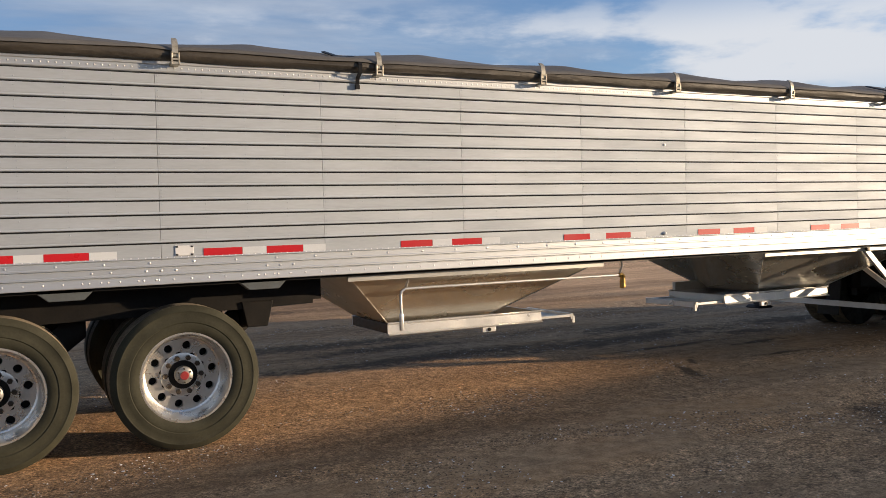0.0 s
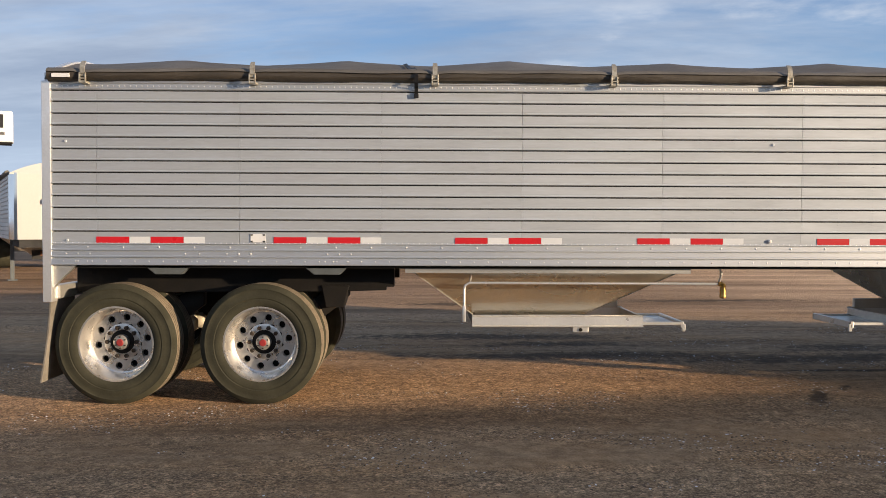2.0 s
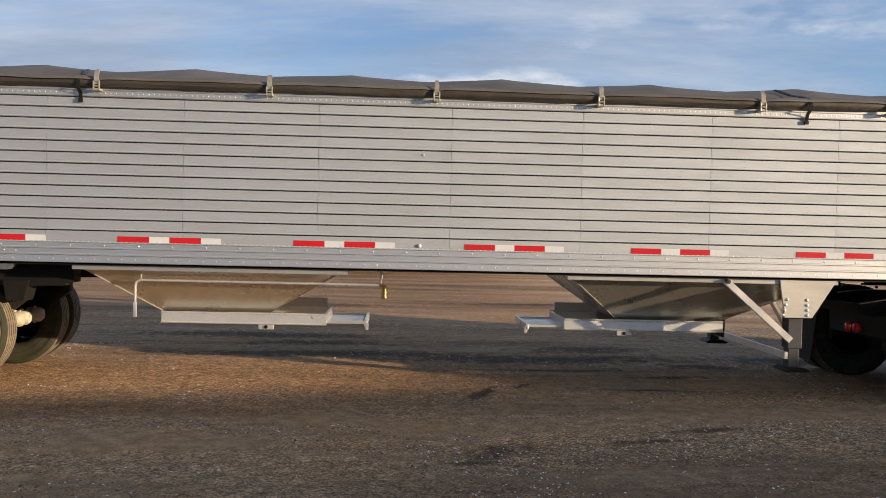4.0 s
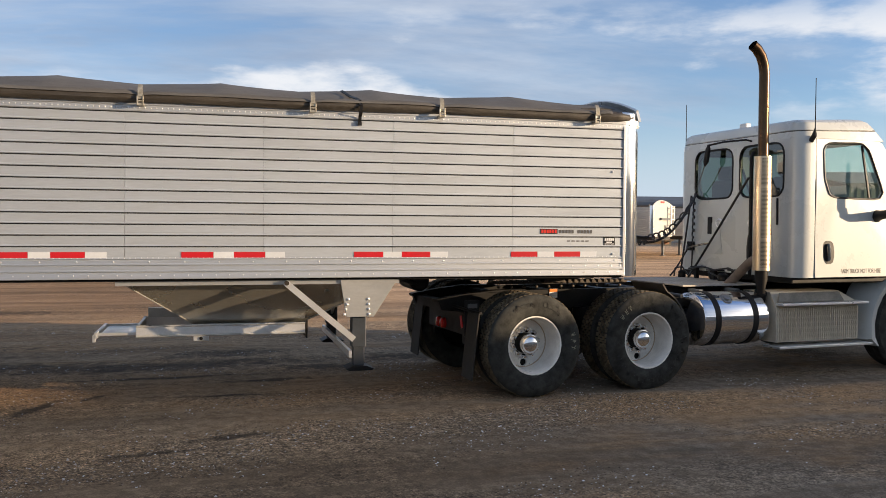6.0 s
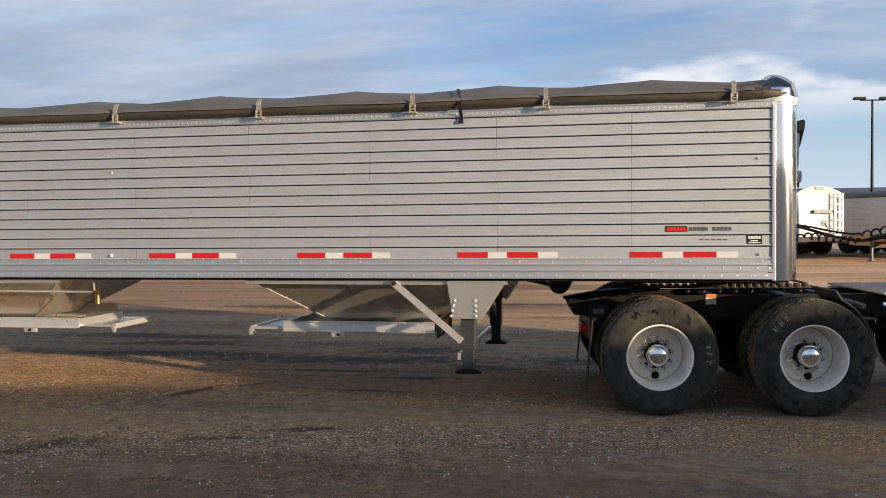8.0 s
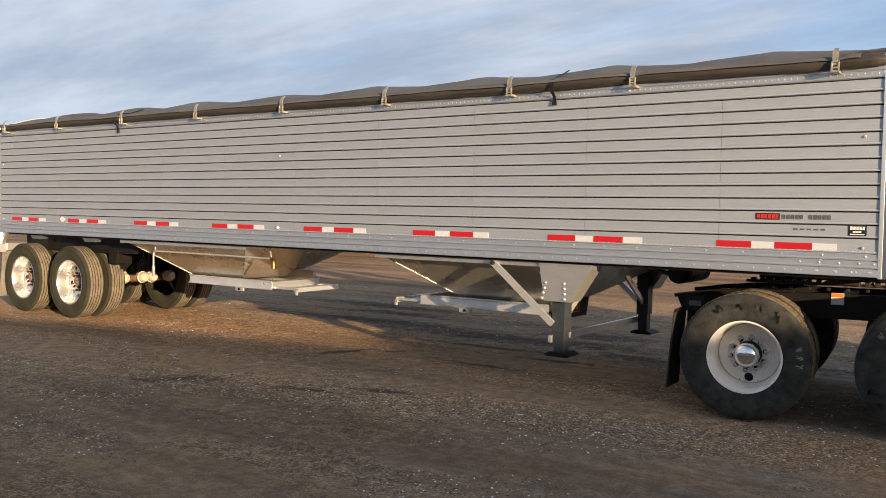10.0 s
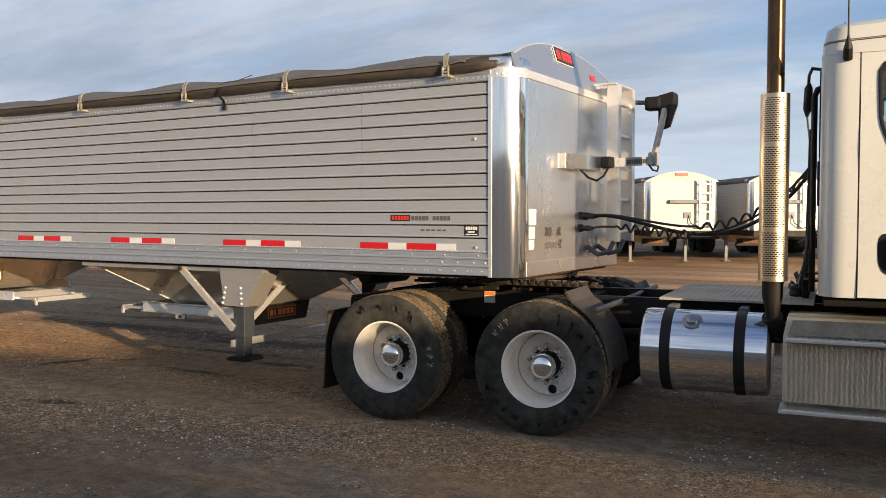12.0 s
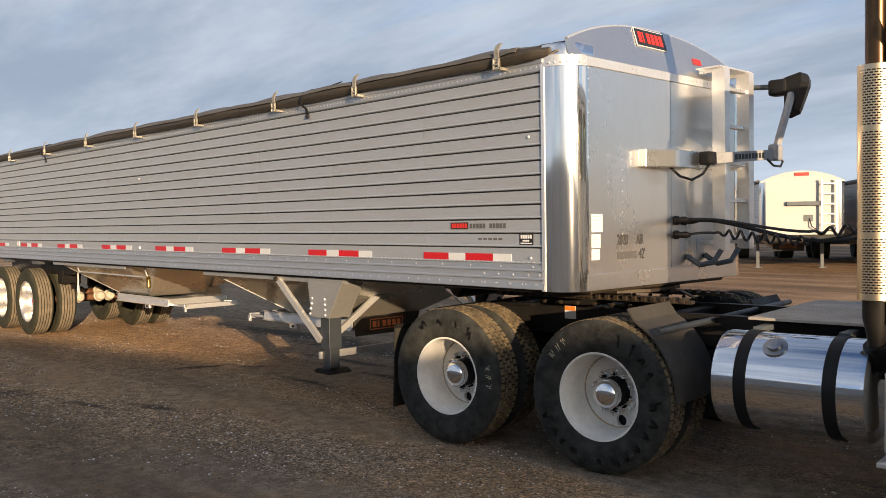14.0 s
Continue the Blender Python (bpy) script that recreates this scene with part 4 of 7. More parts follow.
CLAMPFINGER = mat("worn_cast_finger", (0.44, 0.42, 0.36), 0.48, 0.5, var=0.3, scale=20, tint=(0.28, 0.25, 0.19))
for x in CLAMPS:
    clamp(x)
for x in (-9.336, -2.763):
    bm = bmesh.new()
    path = [(x - 0.10, 0.45, tarp_z(x, 0.45) + 0.02), (x - 0.05, 0.2, tarp_z(x, 0.2) + 0.02), (x - 0.02, 0.04, 2.875), (x, -0.06, 2.84), (x + 0.01, -0.092, 2.79), (x + 0.008, -0.085, 2.735), (x + 0.008, -0.03, 2.70), (x + 0.008, -0.012, 2.645)]
    for a, b in zip(path, path[1:]):
        bar(bm, a, b, 0.030, 0.007, (0, -1, 0.4))
    box(bm, x - 0.012, x + 0.028, -0.028, -0.008, 2.615, 2.650, 0.004)
    part("tie_strap", bm, PLASTIC, trailer, "black rubber tie strap hooked under the top rail")
# rear end of the roll: white end cap, rear bow
bm = bmesh.new()
box(bm, XR + 0.04, XR + 0.19, -0.085, -0.074, 2.762, 2.795, 0.003)
part("roll_label", bm, DECAL_WHITE, trailer)
bm = bmesh.new()
rings(bm, [[(XR - 0.06 + dx, y, z) for dx in (0.0,) for y, z in [(yy, 2.74) for yy in ys_t] + [(yy, tarp_z(XR, yy) + 0.015) for yy in ys_t[::-1]]] for _ in (0,)] + [[(XR + 0.0, y, z) for y, z in [(yy, 2.74) for yy in ys_t] + [(yy, tarp_z(XR, yy) + 0.015) for yy in ys_t[::-1]]]])
part("rear_bow", bm, ALU_CAST, trailer)

# rear post with mudflap
FLAP_PALE = mat("dusty_flap", (0.20, 0.185, 0.16), 0.8, 0.0, var=0.25, scale=4, fine=40, bump=0.2, tint=(0.12, 0.11, 0.09))
bm = bmesh.new()
box(bm, XR - 0.078, XR, -0.012, 0.10, 0.88, 2.745, 0.006)
part("rear_post", bm, ALU_CAST, trailer, "bright square rear post")
bm = bmesh.new()
box(bm, XR - 0.078, XR, W - 0.10, W + 0.012, 0.88, 2.745, 0.006)
part("rear_post", bm, ALU_CAST, trailer)
bm = bmesh.new()
prism(bm, [(XR, 1.20), (XR + 0.20, 1.20), (XR + 0.05, 1.06), (XR, 1.0)], lambda x, z, k: (x, 0.02 + 0.05 * k, z))
part("rear_gusset", bm, ALU_DULL, trailer)
for y in (0.06, W - 0.56):
    bm = bmesh.new()
    rings(bm, [[(XR - 0.05 - 0.09 * t ** 1.5 + dx, y + dy, 0.92 - 0.74 * t) for dx, dy in ((0, 0), (0.012, 0), (0.012, 0.5), (0, 0.5))] for t in [k / 6 for k in range(7)]])
    part("mudflap", bm, FLAP_PALE, trailer, "pale grey hanging rubber mudflap")
bm = bmesh.new()
box(bm, XR - 0.06, XR + 0.02, 0.10, W - 0.10, 0.90, 1.02, 0.01)
part("rear_bumper", bm, ALU_DULL, trailer)

# ---- hoppers ----
def hopper(top0, top1, bot0, bot1, tr0, tr1, slide_to):
    y0, y1, by0, by1 = 0.10, W - 0.10, 0.80, W - 0.80
    hp = bmesh.new()
    # four sloping sheets between the sill and the gate, each with thickness
    lo = [(bot0, by0, 0.70), (bot1, by0, 0.70), (bot1, by1, 0.70), (bot0, by1, 0.70)]
    hi = [(top0, y0, 1.185), (top1, y0, 1.185), (top1, y1, 1.185), (top0, y1, 1.185)]
    inl = [(x + (0.01 if x == bot0 else -0.01), y + (0.01 if y == by0 else -0.01), z) for x, y, z in lo]
    inh = [(x + (0.01 if x == top0 else -0.01), y + (0.01 if y == y0 else -0.01), z) for x, y, z in hi]
    rings(hp, [inh, hi, lo, inl], True, False)
    body = part("hopper_cone", hp, HOPPER, trailer, "sloping aluminium hopper under the body")
    # folded edge seams
    for a, c in zip(hi, lo):
        b = bmesh.new()
        tube(b, [a, c], 0.006, 6)
        part("seam", b, ALU_DULL, body)
    # gate trough: near and far cheeks with a bent lip
    for yy, sgn in ((by0 - 0.03, 1), (by1 + 0.03, -1)):
        b = bmesh.new()
        prism(b, [(0, 0.590), (-0.03, 0.585), (-0.035, 0.592), (-0.005, 0.602), (0.0, 0.675), (-0.02, 0.690), (-0.014, 0.700), (0.012, 0.690), (0.012, 0.590)],
              lambda y, z, k: (tr0 if k == 0 else tr1, yy + sgn * y, z))
        part("gate_rail", b, ALU_CAST, trailer, "bright gate rail along the hopper mouth")
    for x in (tr0, tr1 - 0.03):
        b = bmesh.new()
        box(b, x, x + 0.03, by0 - 0.02, by1 + 0.02, 0.60, 0.69, 0.004)
        # the end away from the slide is painted dark for its shaded hollow
        part("gate_end", b, GREASE if (x == tr0) == (slide_to > tr1) else ALU_DULL, trailer)
    b = bmesh.new()
    box(b, min(bot0, bot1), max(bot0, bot1), by0, by1, 0.612, 0.622)
    part("slide_gate", b, ALU_DULL, trailer)
    # open slide frame past the gate
    b = bmesh.new()
    e = tr1 if slide_to > tr1 else tr0
    for y in (by0 + 0.02, by1 - 0.02):
        box(b, min(e, slide_to), max(e, slide_to), y - 0.018, y + 0.018, 0.600, 0.628, 0.004)
    s = 1 if slide_to > tr1 else -1
    box(b, min(slide_to, slide_to - s * 0.03), max(slide_to, slide_to - s * 0.03), by0, by1, 0.575, 0.635, 0.004)
    box(b, min(e, slide_to - s * 0.05), max(e, slide_to - s * 0.05), by0 + 0.04, by1 - 0.04, 0.606, 0.612)
    box(b, slide_to - 0.015, slide_to + 0.015, by0 - 0.0, by0 + 0.03, 0.54, 0.61, 0.003)
    part("slide_frame", b, ALU_CAST, trailer, "open slide-gate frame")
    # latch under the rail
    xm = (tr0 + tr1) / 2 + (0.14 if s > 0 else -0.28)
    b = bmesh.new()
    box(b, xm, xm + 0.15, by0 - 0.05, by0 - 0.02, 0.535, 0.588, 0.006)
    la = part("gate_latch", b, ALU_CAST, trailer)
    b = bmesh.new()
    lathe(b, [(0.0001, -0.012), (0.016, -0.010), (0.018, 0.0)], 10, (xm + 0.075, by0 - 0.05, 0.56))
    part("latch_pin", b, BLACK, la)
    # rivets on the rail
    studs("rivets", [(x, by0 - 0.031, 0.668) for x in np.arange(tr0 + 0.05, tr0 + 0.6 * (tr1 - tr0), 0.065)], (0, -1, 0), 0.005, ALU_CAST, trailer)
    # dark far gate box
    b = bmesh.new()
    e0, e1 = ((tr1 - 0.55, tr1 - 0.06) if s > 0 else (tr0 + 0.05, tr0 + 0.6))
    box(b, e0, e1, by1 - 0.02, by1 + 0.03, 0.69, 0.79, 0.004)
    part("gate_box", b, ALU_DULL, trailer)


hopper(-9.42, -6.95, -8.80, -7.75, -8.806, -7.19, -6.79)
hopper(-4.92, -2.35, -4.27, -3.20, -4.805, -3.18, -5.19)
# upright sheets between sill and hoppers
for a, b in ((-9.42, -6.95), (-4.92, -2.35)):
    bm = bmesh.new()
    box(bm, a, b, 0.08, 0.10, 1.13, 1.19)
    part("sill_plate", bm, ALU_DULL, trailer)

# control pipe and brass valve beside the rear hopper
bm = bmesh.new()
tube(bm, [(-8.905, 0.24, 0.70), (-8.905, 0.24, 0.98), (-8.895, 0.24, 1.015), (-8.86, 0.24, 1.035), (-8.6, 0.24, 1.035), (-7.6, 0.24, 1.033), (-6.66, 0.24, 1.031)], 0.012, 8)
box(bm, -8.92, -8.89, 0.225, 0.255, 0.69, 0.83, 0.004)
pipe = part("crank_pipe", bm, ALU_CAST, trailer, "thin bent galvanised crank pipe", True)
for x in (-8.865, -6.66):
    bm = bmesh.new()
    tube(bm, [(x, 0.2, 1.17), (x + 0.02, 0.21, 1.12), (x + 0.01, 0.235, 1.05)], 0.011, 8)
    part("hanger", bm, ALU_CAST, pipe)
bm = bmesh.new()
lathe(bm, [(0.0001, -0.075), (0.026, -0.07), (0.030, -0.05), (0.024, -0.03), (0.030, -0.01), (0.022, 0.02), (0.030, 0.04), (0.018, 0.06), (0.0001, 0.062)], 14, (-6.615, 0.24, 0.975), "z")
tube(bm, [(-6.66, 0.24, 1.031), (-6.615, 0.24, 1.031)], 0.018, 8)
part("valve", bm, BRASS, trailer, "brass valve at the end of the pipe", True)

# ---- landing legs ----
LEGBLUE = mat("dark_blue_grey_paint", (0.034, 0.041, 0.050), 0.5, 0.0, var=0.25, scale=9, fine=60, bump=0.12)
for yl, out in ((0.19, 1), (W - 0.19, -1)):
    yo = yl - out * 0.13
    bm = bmesh.new()
    prism(bm, [(-2.923, 1.18), (-2.366, 1.18), (-2.60, 0.815), (-2.863, 0.815)], lambda x, z, k: (x, yo + out * 0.02 * k, z), 0.004)
    gu = part("leg_gusset", bm, ALU_DULL, trailer, "riveted trapezoid gusset plate")
    bm = bmesh.new()
    prism(bm, [(-2.366, 1.18), (-2.60, 0.815), (-2.612, 0.815), (-2.378, 1.18)], lambda x, z, k: (x, yo + out * (0.02 + 0.22 * k), z))
    part("gusset_flange", bm, ALU_DULL, gu)
    studs("bolts", [(x - 0.012 * k * (1 if x < -2.75 else -0.2), yo, 0.985 - 0.048 * k) for x in (-2.845, -2.655) for k in range(4)], (0, -out, 0), 0.016, ALU_CAST, gu, 0.8)
    bm = bmesh.new()
    box(bm, -2.800, -2.665, yl - 0.075, yl + 0.065, 0.52, 1.18, 0.006)
    leg = part("landing_leg", bm, LEGBLUE, trailer, "grey square landing leg, wound up off the ground")
    bm = bmesh.new()
    box(bm, -2.785, -2.68, yl - 0.06, yl + 0.05, 0.315, 0.53, 0.005)
    part("inner_leg", bm, LEGBLUE, leg)
    bm = bmesh.new()
    prism(bm, [(-2.83, 0.300), (-2.62, 0.300), (-2.59, 0.315), (-2.66, 0.345), (-2.80, 0.345), (-2.86, 0.315)], lambda x, z, k: (x, yl - 0.12 + 0.24 * k, z), 0.004)
    part("foot_plate", bm, BLACK, leg)
    bm = bmesh.new()
    bar(bm, (-3.433, yo + out * 0.01, 1.150), (-2.785, yl - out * 0.09, 0.600), 0.058, 0.035, (0, -1, 0))
    part("brace", bm, ALU_CAST, trailer, "bright diagonal brace")
    bm = bmesh.new()
    bar(bm, (-2.73, yl + out * 0.06, 0.655), (-2.73, yl + out * 0.84, 1.165), 0.055, 0.03, (1, 0, 0))
    part("brace", bm, ALU_CAST, trailer)
    bm = bmesh.new()
    lathe(bm, [(0.0001, -0.02), (0.022, -0.018), (0.022, 0.02), (0.0001, 0.02)], 10, (-3.42, yo - out * 0.012, 1.145))
    part("pin", bm, GREASE, trailer)
bm = bmesh.new()
bar(bm, (-2.815, 0.11, 0.455), (-2.815, W - 0.11, 0.455), 0.03, 0.065)
part("cross_brace", bm, ALU_CAST, trailer, "bright bar tying the landing legs together")
# brown rubber splash flap with the maker's mark behind the front hopper, and small parts on the nose underside
bm = bmesh.new()
prism(bm, [(0.76, 0.755), (1.68, 0.775), (1.60, 0.53), (0.80, 0.53)], lambda y, z, k: (-3.165 + 0.012 * k, y, z))
fl = part("splash_flap", bm, RUBBER_FLAP, trailer, "brown rubber splash flap with a bordered mark")
bm = bmesh.new()
for a, b, c, d in ((0.98, 1.42, 0.580, 0.588), (0.98, 1.42, 0.682, 0.690), (0.98, 0.988, 0.588, 0.682), (1.412, 1.42, 0.588, 0.682)):
    box(bm, -3.153, -3.149, a, b, c, d)
for k in range(6):
    box(bm, -3.153, -3.149, 1.015 + 0.065 * k, (1.06 if k != 1 else 1.035) + 0.065 * k, 0.604, 0.666)
part("mark", bm, mat("orange_print", (0.45, 0.14, 0.04), 0.5, 0.0, var=0.1), fl)
bm = bmesh.new()
box(bm, -0.98, 0.12, 0.30, W - 0.30, 1.155, 1.185, 0.01)
box(bm, -0.80, -0.2, 0.75, W - 0.75, 1.11, 1.156, 0.01)
part("upper_coupler", bm, GREASE, trailer, "greasy coupler plate under the nose")
bm = bmesh.new()
lathe(bm, [(0.0001, -0.36), (0.08, -0.355), (0.11, -0.32), (0.11, 0.32), (0.08, 0.355), (0.0001, 0.36)], 20, (-1.93, 1.36, 1.085))
tank_air = part("air_tank", bm, BLACK, trailer, "black air tank under the nose", True)
bm = bmesh.new()
bar(bm, (-1.93, 1.12, 1.06), (-1.93, 1.12, 1.19), 0.05, 0.23, (1, 0, 0))
hang = part("tank_hanger", bm, BLACK, tank_air)
again(hang, tank_air, pose(0, 0.48, 0))
bm = bmesh.new()
tube(bm, [(-2.02, 1.06, 1.06), (-2.3, 0.95, 1.13), (-2.6, 0.7, 1.15)], 0.012, 6)
part("air_pipe", bm, HOSE, tank_air)
bm = bmesh.new()
tube(bm, [(-1.88, 1.05, 1.03), (-2.05, 1.0, 1.08), (-2.30, 0.95, 1.16)], 0.022, 6)
part("air_pipe", bm, HOSE, tank_air)

# ---- running gear ----
RUSTY = mat("rusty_steel", (0.20, 0.085, 0.035), 0.8, 0.1, var=0.35, scale=12, fine=60, bump=0.3, tint=(0.10, 0.05, 0.025))
RUST_STAIN = mat("rust_stained_paint", (0.42, 0.31, 0.19), 0.7, 0.0, var=0.3, scale=14, fine=60, bump=0.1, tint=(0.56, 0.47, 0.36))
CHAMBER = mat("dusty_chamber_paint", (0.52, 0.48, 0.38), 0.6, 0.1, var=0.2, scale=12, fine=60, bump=0.1)
bm = bmesh.new()
for y in (0.42, W - 0.60):
    prism(bm, [(-12.36, 1.185), (-9.53, 1.185), (-9.53, 0.985), (-9.60, 0.985), (-9.60, 0.955), (-9.93, 0.945), (-12.36, 0.93)], lambda x, z, k: (x, y + 0.18 * k, z))
part("axle_frame", bm, BLACK, trailer, "black suspension subframe")
for x in (-11.45, -10.10):
    bm = bmesh.new()
    prism(bm, [(x - 0.20, 1.195), (x + 0.20, 1.195), (x + 0.12, 1.115), (x - 0.10, 1.115)], lambda a, z, k: (a, 0.05 + 0.10 * k, z), 0.004)
    part("hanger_plate", bm, STEEL_GREY, trailer)
for ax in (-11.905, -10.665):
    bm = bmesh.new()
    tube(bm, [(ax, 0.3, 0.51), (ax, W - 0.3, 0.51)], 0.065, 14)
    for y in (0.62, W - 0.72):
        prism(bm, [(ax - 0.10, 0.44), (ax + 0.15, 0.44), (ax + 0.62, 0.80), (ax + 0.62, 0.95), (ax + 0.48, 0.95), (ax + 0.1, 0.6), (ax - 0.10, 0.60)], lambda a, z, k: (a, y + 0.10 * k, z), 0.01)
        tube(bm, [(ax - 0.22, y + 0.05, 0.55), (ax - 0.22, y + 0.05, 0.62), (ax - 0.22, y + 0.05, 0.93)], [0.09, 0.13, 0.12], 16)
    part("axle", bm, BLACK, trailer, "black axle beam with trailing arms and air springs", True)
    bm = bmesh.new()
    tube(bm, [(ax + 0.17, 0.45, 0.53), (ax + 0.17, W - 0.45, 0.53)], 0.055, 12)
    part("cam_beam", bm, RUSTY, trailer, "rusty brown beam ahead of the axle", True)
    for y in (0.80, 1.13, W - 1.13, W - 0.80):
        bm = bmesh.new()
        lathe(bm, [(0.0001, 0.20), (0.05, 0.20), (0.075, 0.215), (0.078, 0.275), (0.092, 0.28), (0.092, 0.295), (0.078, 0.30), (0.078, 0.345), (0.055, 0.375), (0.0001, 0.38)], 18, (ax, y, 0.55), "x")
        part("brake_chamber", bm, CHAMBER, trailer, "pale dusty brake chamber", True)
bm = bmesh.new()
prism(bm, [(-10.18, 1.0), (-9.93, 1.0), (-9.98, 0.80), (-10.14, 0.80)], lambda x, z, k: (x, 0.40 + 0.22 * k, z), 0.006)
part("hanger_box", bm, BLACK, trailer)


def ribbed_tyre(outer=0.522, width=0.275):
    b = bmesh.new()
    pr = [(0.302, 0.045), (0.318, 0.024), (0.336, 0.012), (0.38, 0.0), (0.395, 0.003), (0.40, -0.002), (0.43, 0.0), (0.47, 0.008), (0.478, 0.004), (0.498, 0.014), (outer - 0.006, 0.028)]
    tread, y = [], 0.034
    rib = (width - 0.068) / 5
    for k in range(5):
        tread += [(outer, y), (outer, y + rib - 0.010)]
        if k < 4:
            tread += [(outer - 0.013, y + rib - 0.008), (outer - 0.013, y + rib - 0.002)]
        y += rib
    pr = pr + tread + [(r, width - a) for r, a in pr[::-1]]
    lathe(b, pr, 72)
    return b


def bead(n=56):
    """The tread face of a dusty tyre, a hair over the ribs."""
    b = bmesh.new()
    rib = (0.275 - 0.068) / 5
    for k in range(5):
        y = 0.034 + rib * k
        lathe(b, [(0.5225, y), (0.5235, y + 0.001), (0.5235, y + rib - 0.011), (0.5225, y + rib - 0.010)], 72)
    return b


def trailer_wheel(m, proto=None):
    if proto:
        w = again(proto, trailer, m)
        for ch in proto.children:
            o = again(ch, w, ch.matrix_basis)
            for key in ("label",):
                if key in ch:
                    o[key] = ch[key]
        return w
    b = bmesh.new()
    lathe(b, [(0.0001, 0.115), (0.035, 0.115), (0.05, 0.122), (0.062, 0.128), (0.066, 0.145), (0.066, 0.20), (0.085, 0.21)], 24)
    w = part("wheel", b, HUBGREY, trailer, "dual wheel with machined aluminium rim", True)
    w.matrix_basis = m
    part("tyre", ribbed_tyre(), RUBBER_DUSTY, w, "dusty ribbed tyre", True)
    part("tread", bead(), TREAD_DUSTY, w, "", True)
    ty, tr_ = w.children[0], w.children[1]
    again(ty, w, pose(0, 0.345, 0))
    again(tr_, w, pose(0, 0.345, 0))
    b = bmesh.new()
    lathe(b, [(0.310, 0.060), (0.329, 0.030), (0.326, 0.018), (0.312, 0.018), (0.304, 0.036), (0.298, 0.060), (0.291, 0.100), (0.284, 0.165), (0.277, 0.186), (0.264, 0.194)], 64)
    holed_disc(b, 0.160, 0.264, 0.194, 10, 0.216, 0.030, 0.05, 0.15)
    lathe(b, [(0.160, 0.194), (0.158, 0.187), (0.150, 0.184), (0.085, 0.186)], 64)
    lathe(b, [(0.276, 0.190), (0.276, 0.30)], 48)
    part("rim", b, RIM_ALU, w, "machined aluminium rim with ten hand holes", True)
    b = bmesh.new()
    lathe(b, [(0.262, 0.28), (0.07, 0.27)], 32)
    part("brake_drum", b, BLACK, w)
    b = bmesh.new()
    lathe(b, [(0.105, 0.1825), (0.060, 0.1815)], 32)
    part("hub_recess", b, BLACK, w)
    for k in range(10):
        t = 2 * math.pi * k / 10
        b = bmesh.new()
        lathe(b, [(0.0001, 0.150), (0.014, 0.150), (0.019, 0.154), (0.020, 0.176)], 6, (0.128 * math.cos(t), 0, 0.128 * math.sin(t)))
        part("wheel_nut", b, GREASE, w)
    b = bmesh.new()
    lathe(b, [(0.0001, 0.106), (0.026, 0.107), (0.032, 0.115)], 20)
    part("hub_window", b, HUBRED, w, "red hub cap centre", True)
    for k in range(6):
        t = 2 * math.pi * (k + 0.5) / 6
        b = bmesh.new()
        lathe(b, [(0.0001, 0.112), (0.006, 0.112), (0.007, 0.125)], 8, (0.049 * math.cos(t), 0, 0.049 * math.sin(t)))
        part("cap_bolt", b, GREASE, w)
    return w


proto = trailer_wheel(pose(-11.905, 0.075, 0.510))
trailer_wheel(pose(-10.665, 0.075, 0.510), proto)
for ax in (-11.905, -10.665):
    trailer_wheel(pose(ax, W - 0.075, 0.510, 0, 0, 180), proto)

# ---- ladder and tarp motor on the front ----
ladder = thing("front_ladder", "bright aluminium ladder bolted to the trailer front", "ladder")
for y in (1.65, 2.04):
    bm = bmesh.new()
    prism(bm, [(0.11, 0.0), (0.215, 0.0), (0.215, 0.08), (0.207, 0.08), (0.207, 0.012), (0.118, 0.012), (0.118, 0.08), (0.11, 0.08)], lambda a, b, k: (XP + a, y + b, 1.42 + 1.41 * k))
    rail = part("ladder_rail", bm, ALU_CAST, ladder)
    for z in (1.46, 2.05, 2.80):
        bm = bmesh.new()
        box(bm, XP - 0.003, XP + 0.11, y, y + 0.05, z, z + 0.035, 0.003)
        part("stand_off", bm, ALU_CAST, rail)
for k in range(5):
    bm = bmesh.new()
    z = 1.50 + 0.29 * k
    box(bm, XP + 0.14, XP + 0.195, 1.662, 2.04, z, z + 0.028, 0.004)
    part("rung", bm, ALU_CAST, ladder)
bm = bmesh.new()
box(bm, XP - 0.003, XP + 0.205, 1.60, 2.11, 2.825, 2.840, 0.003)
part("top_step", bm, ALU_CAST, ladder)
for y in (1.45, 1.72):
    bm = bmesh.new()
    tube(bm, [(XP, y, 1.38), (XP + 0.10, y + 0.02, 1.31), (XP + 0.16, y + 0.12, 1.33), (XP + 0.17, y + 0.22, 1.42)], 0.022, 8)
    part("hose_hook", bm, STEEL_GREY, ladder)

arm = thing("tarp_motor_arm", "electric tarp arm with grey links and a black motor head", "tarp arm")
bm = bmesh.new()
prism(bm, [(XP - 0.002, 0.80), (XP + 0.06, 0.80), (XP + 0.15, 1.05), (XP + 0.15, 1.42), (XP - 0.002, 1.42)], lambda x, y, k: (x, y, 2.045 + 0.125 * k), 0.004)
part("bracket", bm, ALU_SHEET, arm, "folded aluminium mounting bracket")
studs("bolts", [(XP + 0.062, 0.83, z) for z in (2.075, 2.14)], (1, -0.2, 0), 0.012, ALU_CAST, arm)
bm = bmesh.new()
box(bm, XP + 0.13, XP + 0.24, 1.38, 1.50, 2.07, 2.17, 0.02)
part("pivot_boot", bm, PLASTIC, arm)
bm = bmesh.new()
e0, e1, e2 = Vector((XP + 0.22, 1.48, 2.12)), Vector((0.575, 2.11, 2.165)), Vector((0.625, 2.30, 2.66))
bar(bm, e0, e1, 0.05, 0.078)
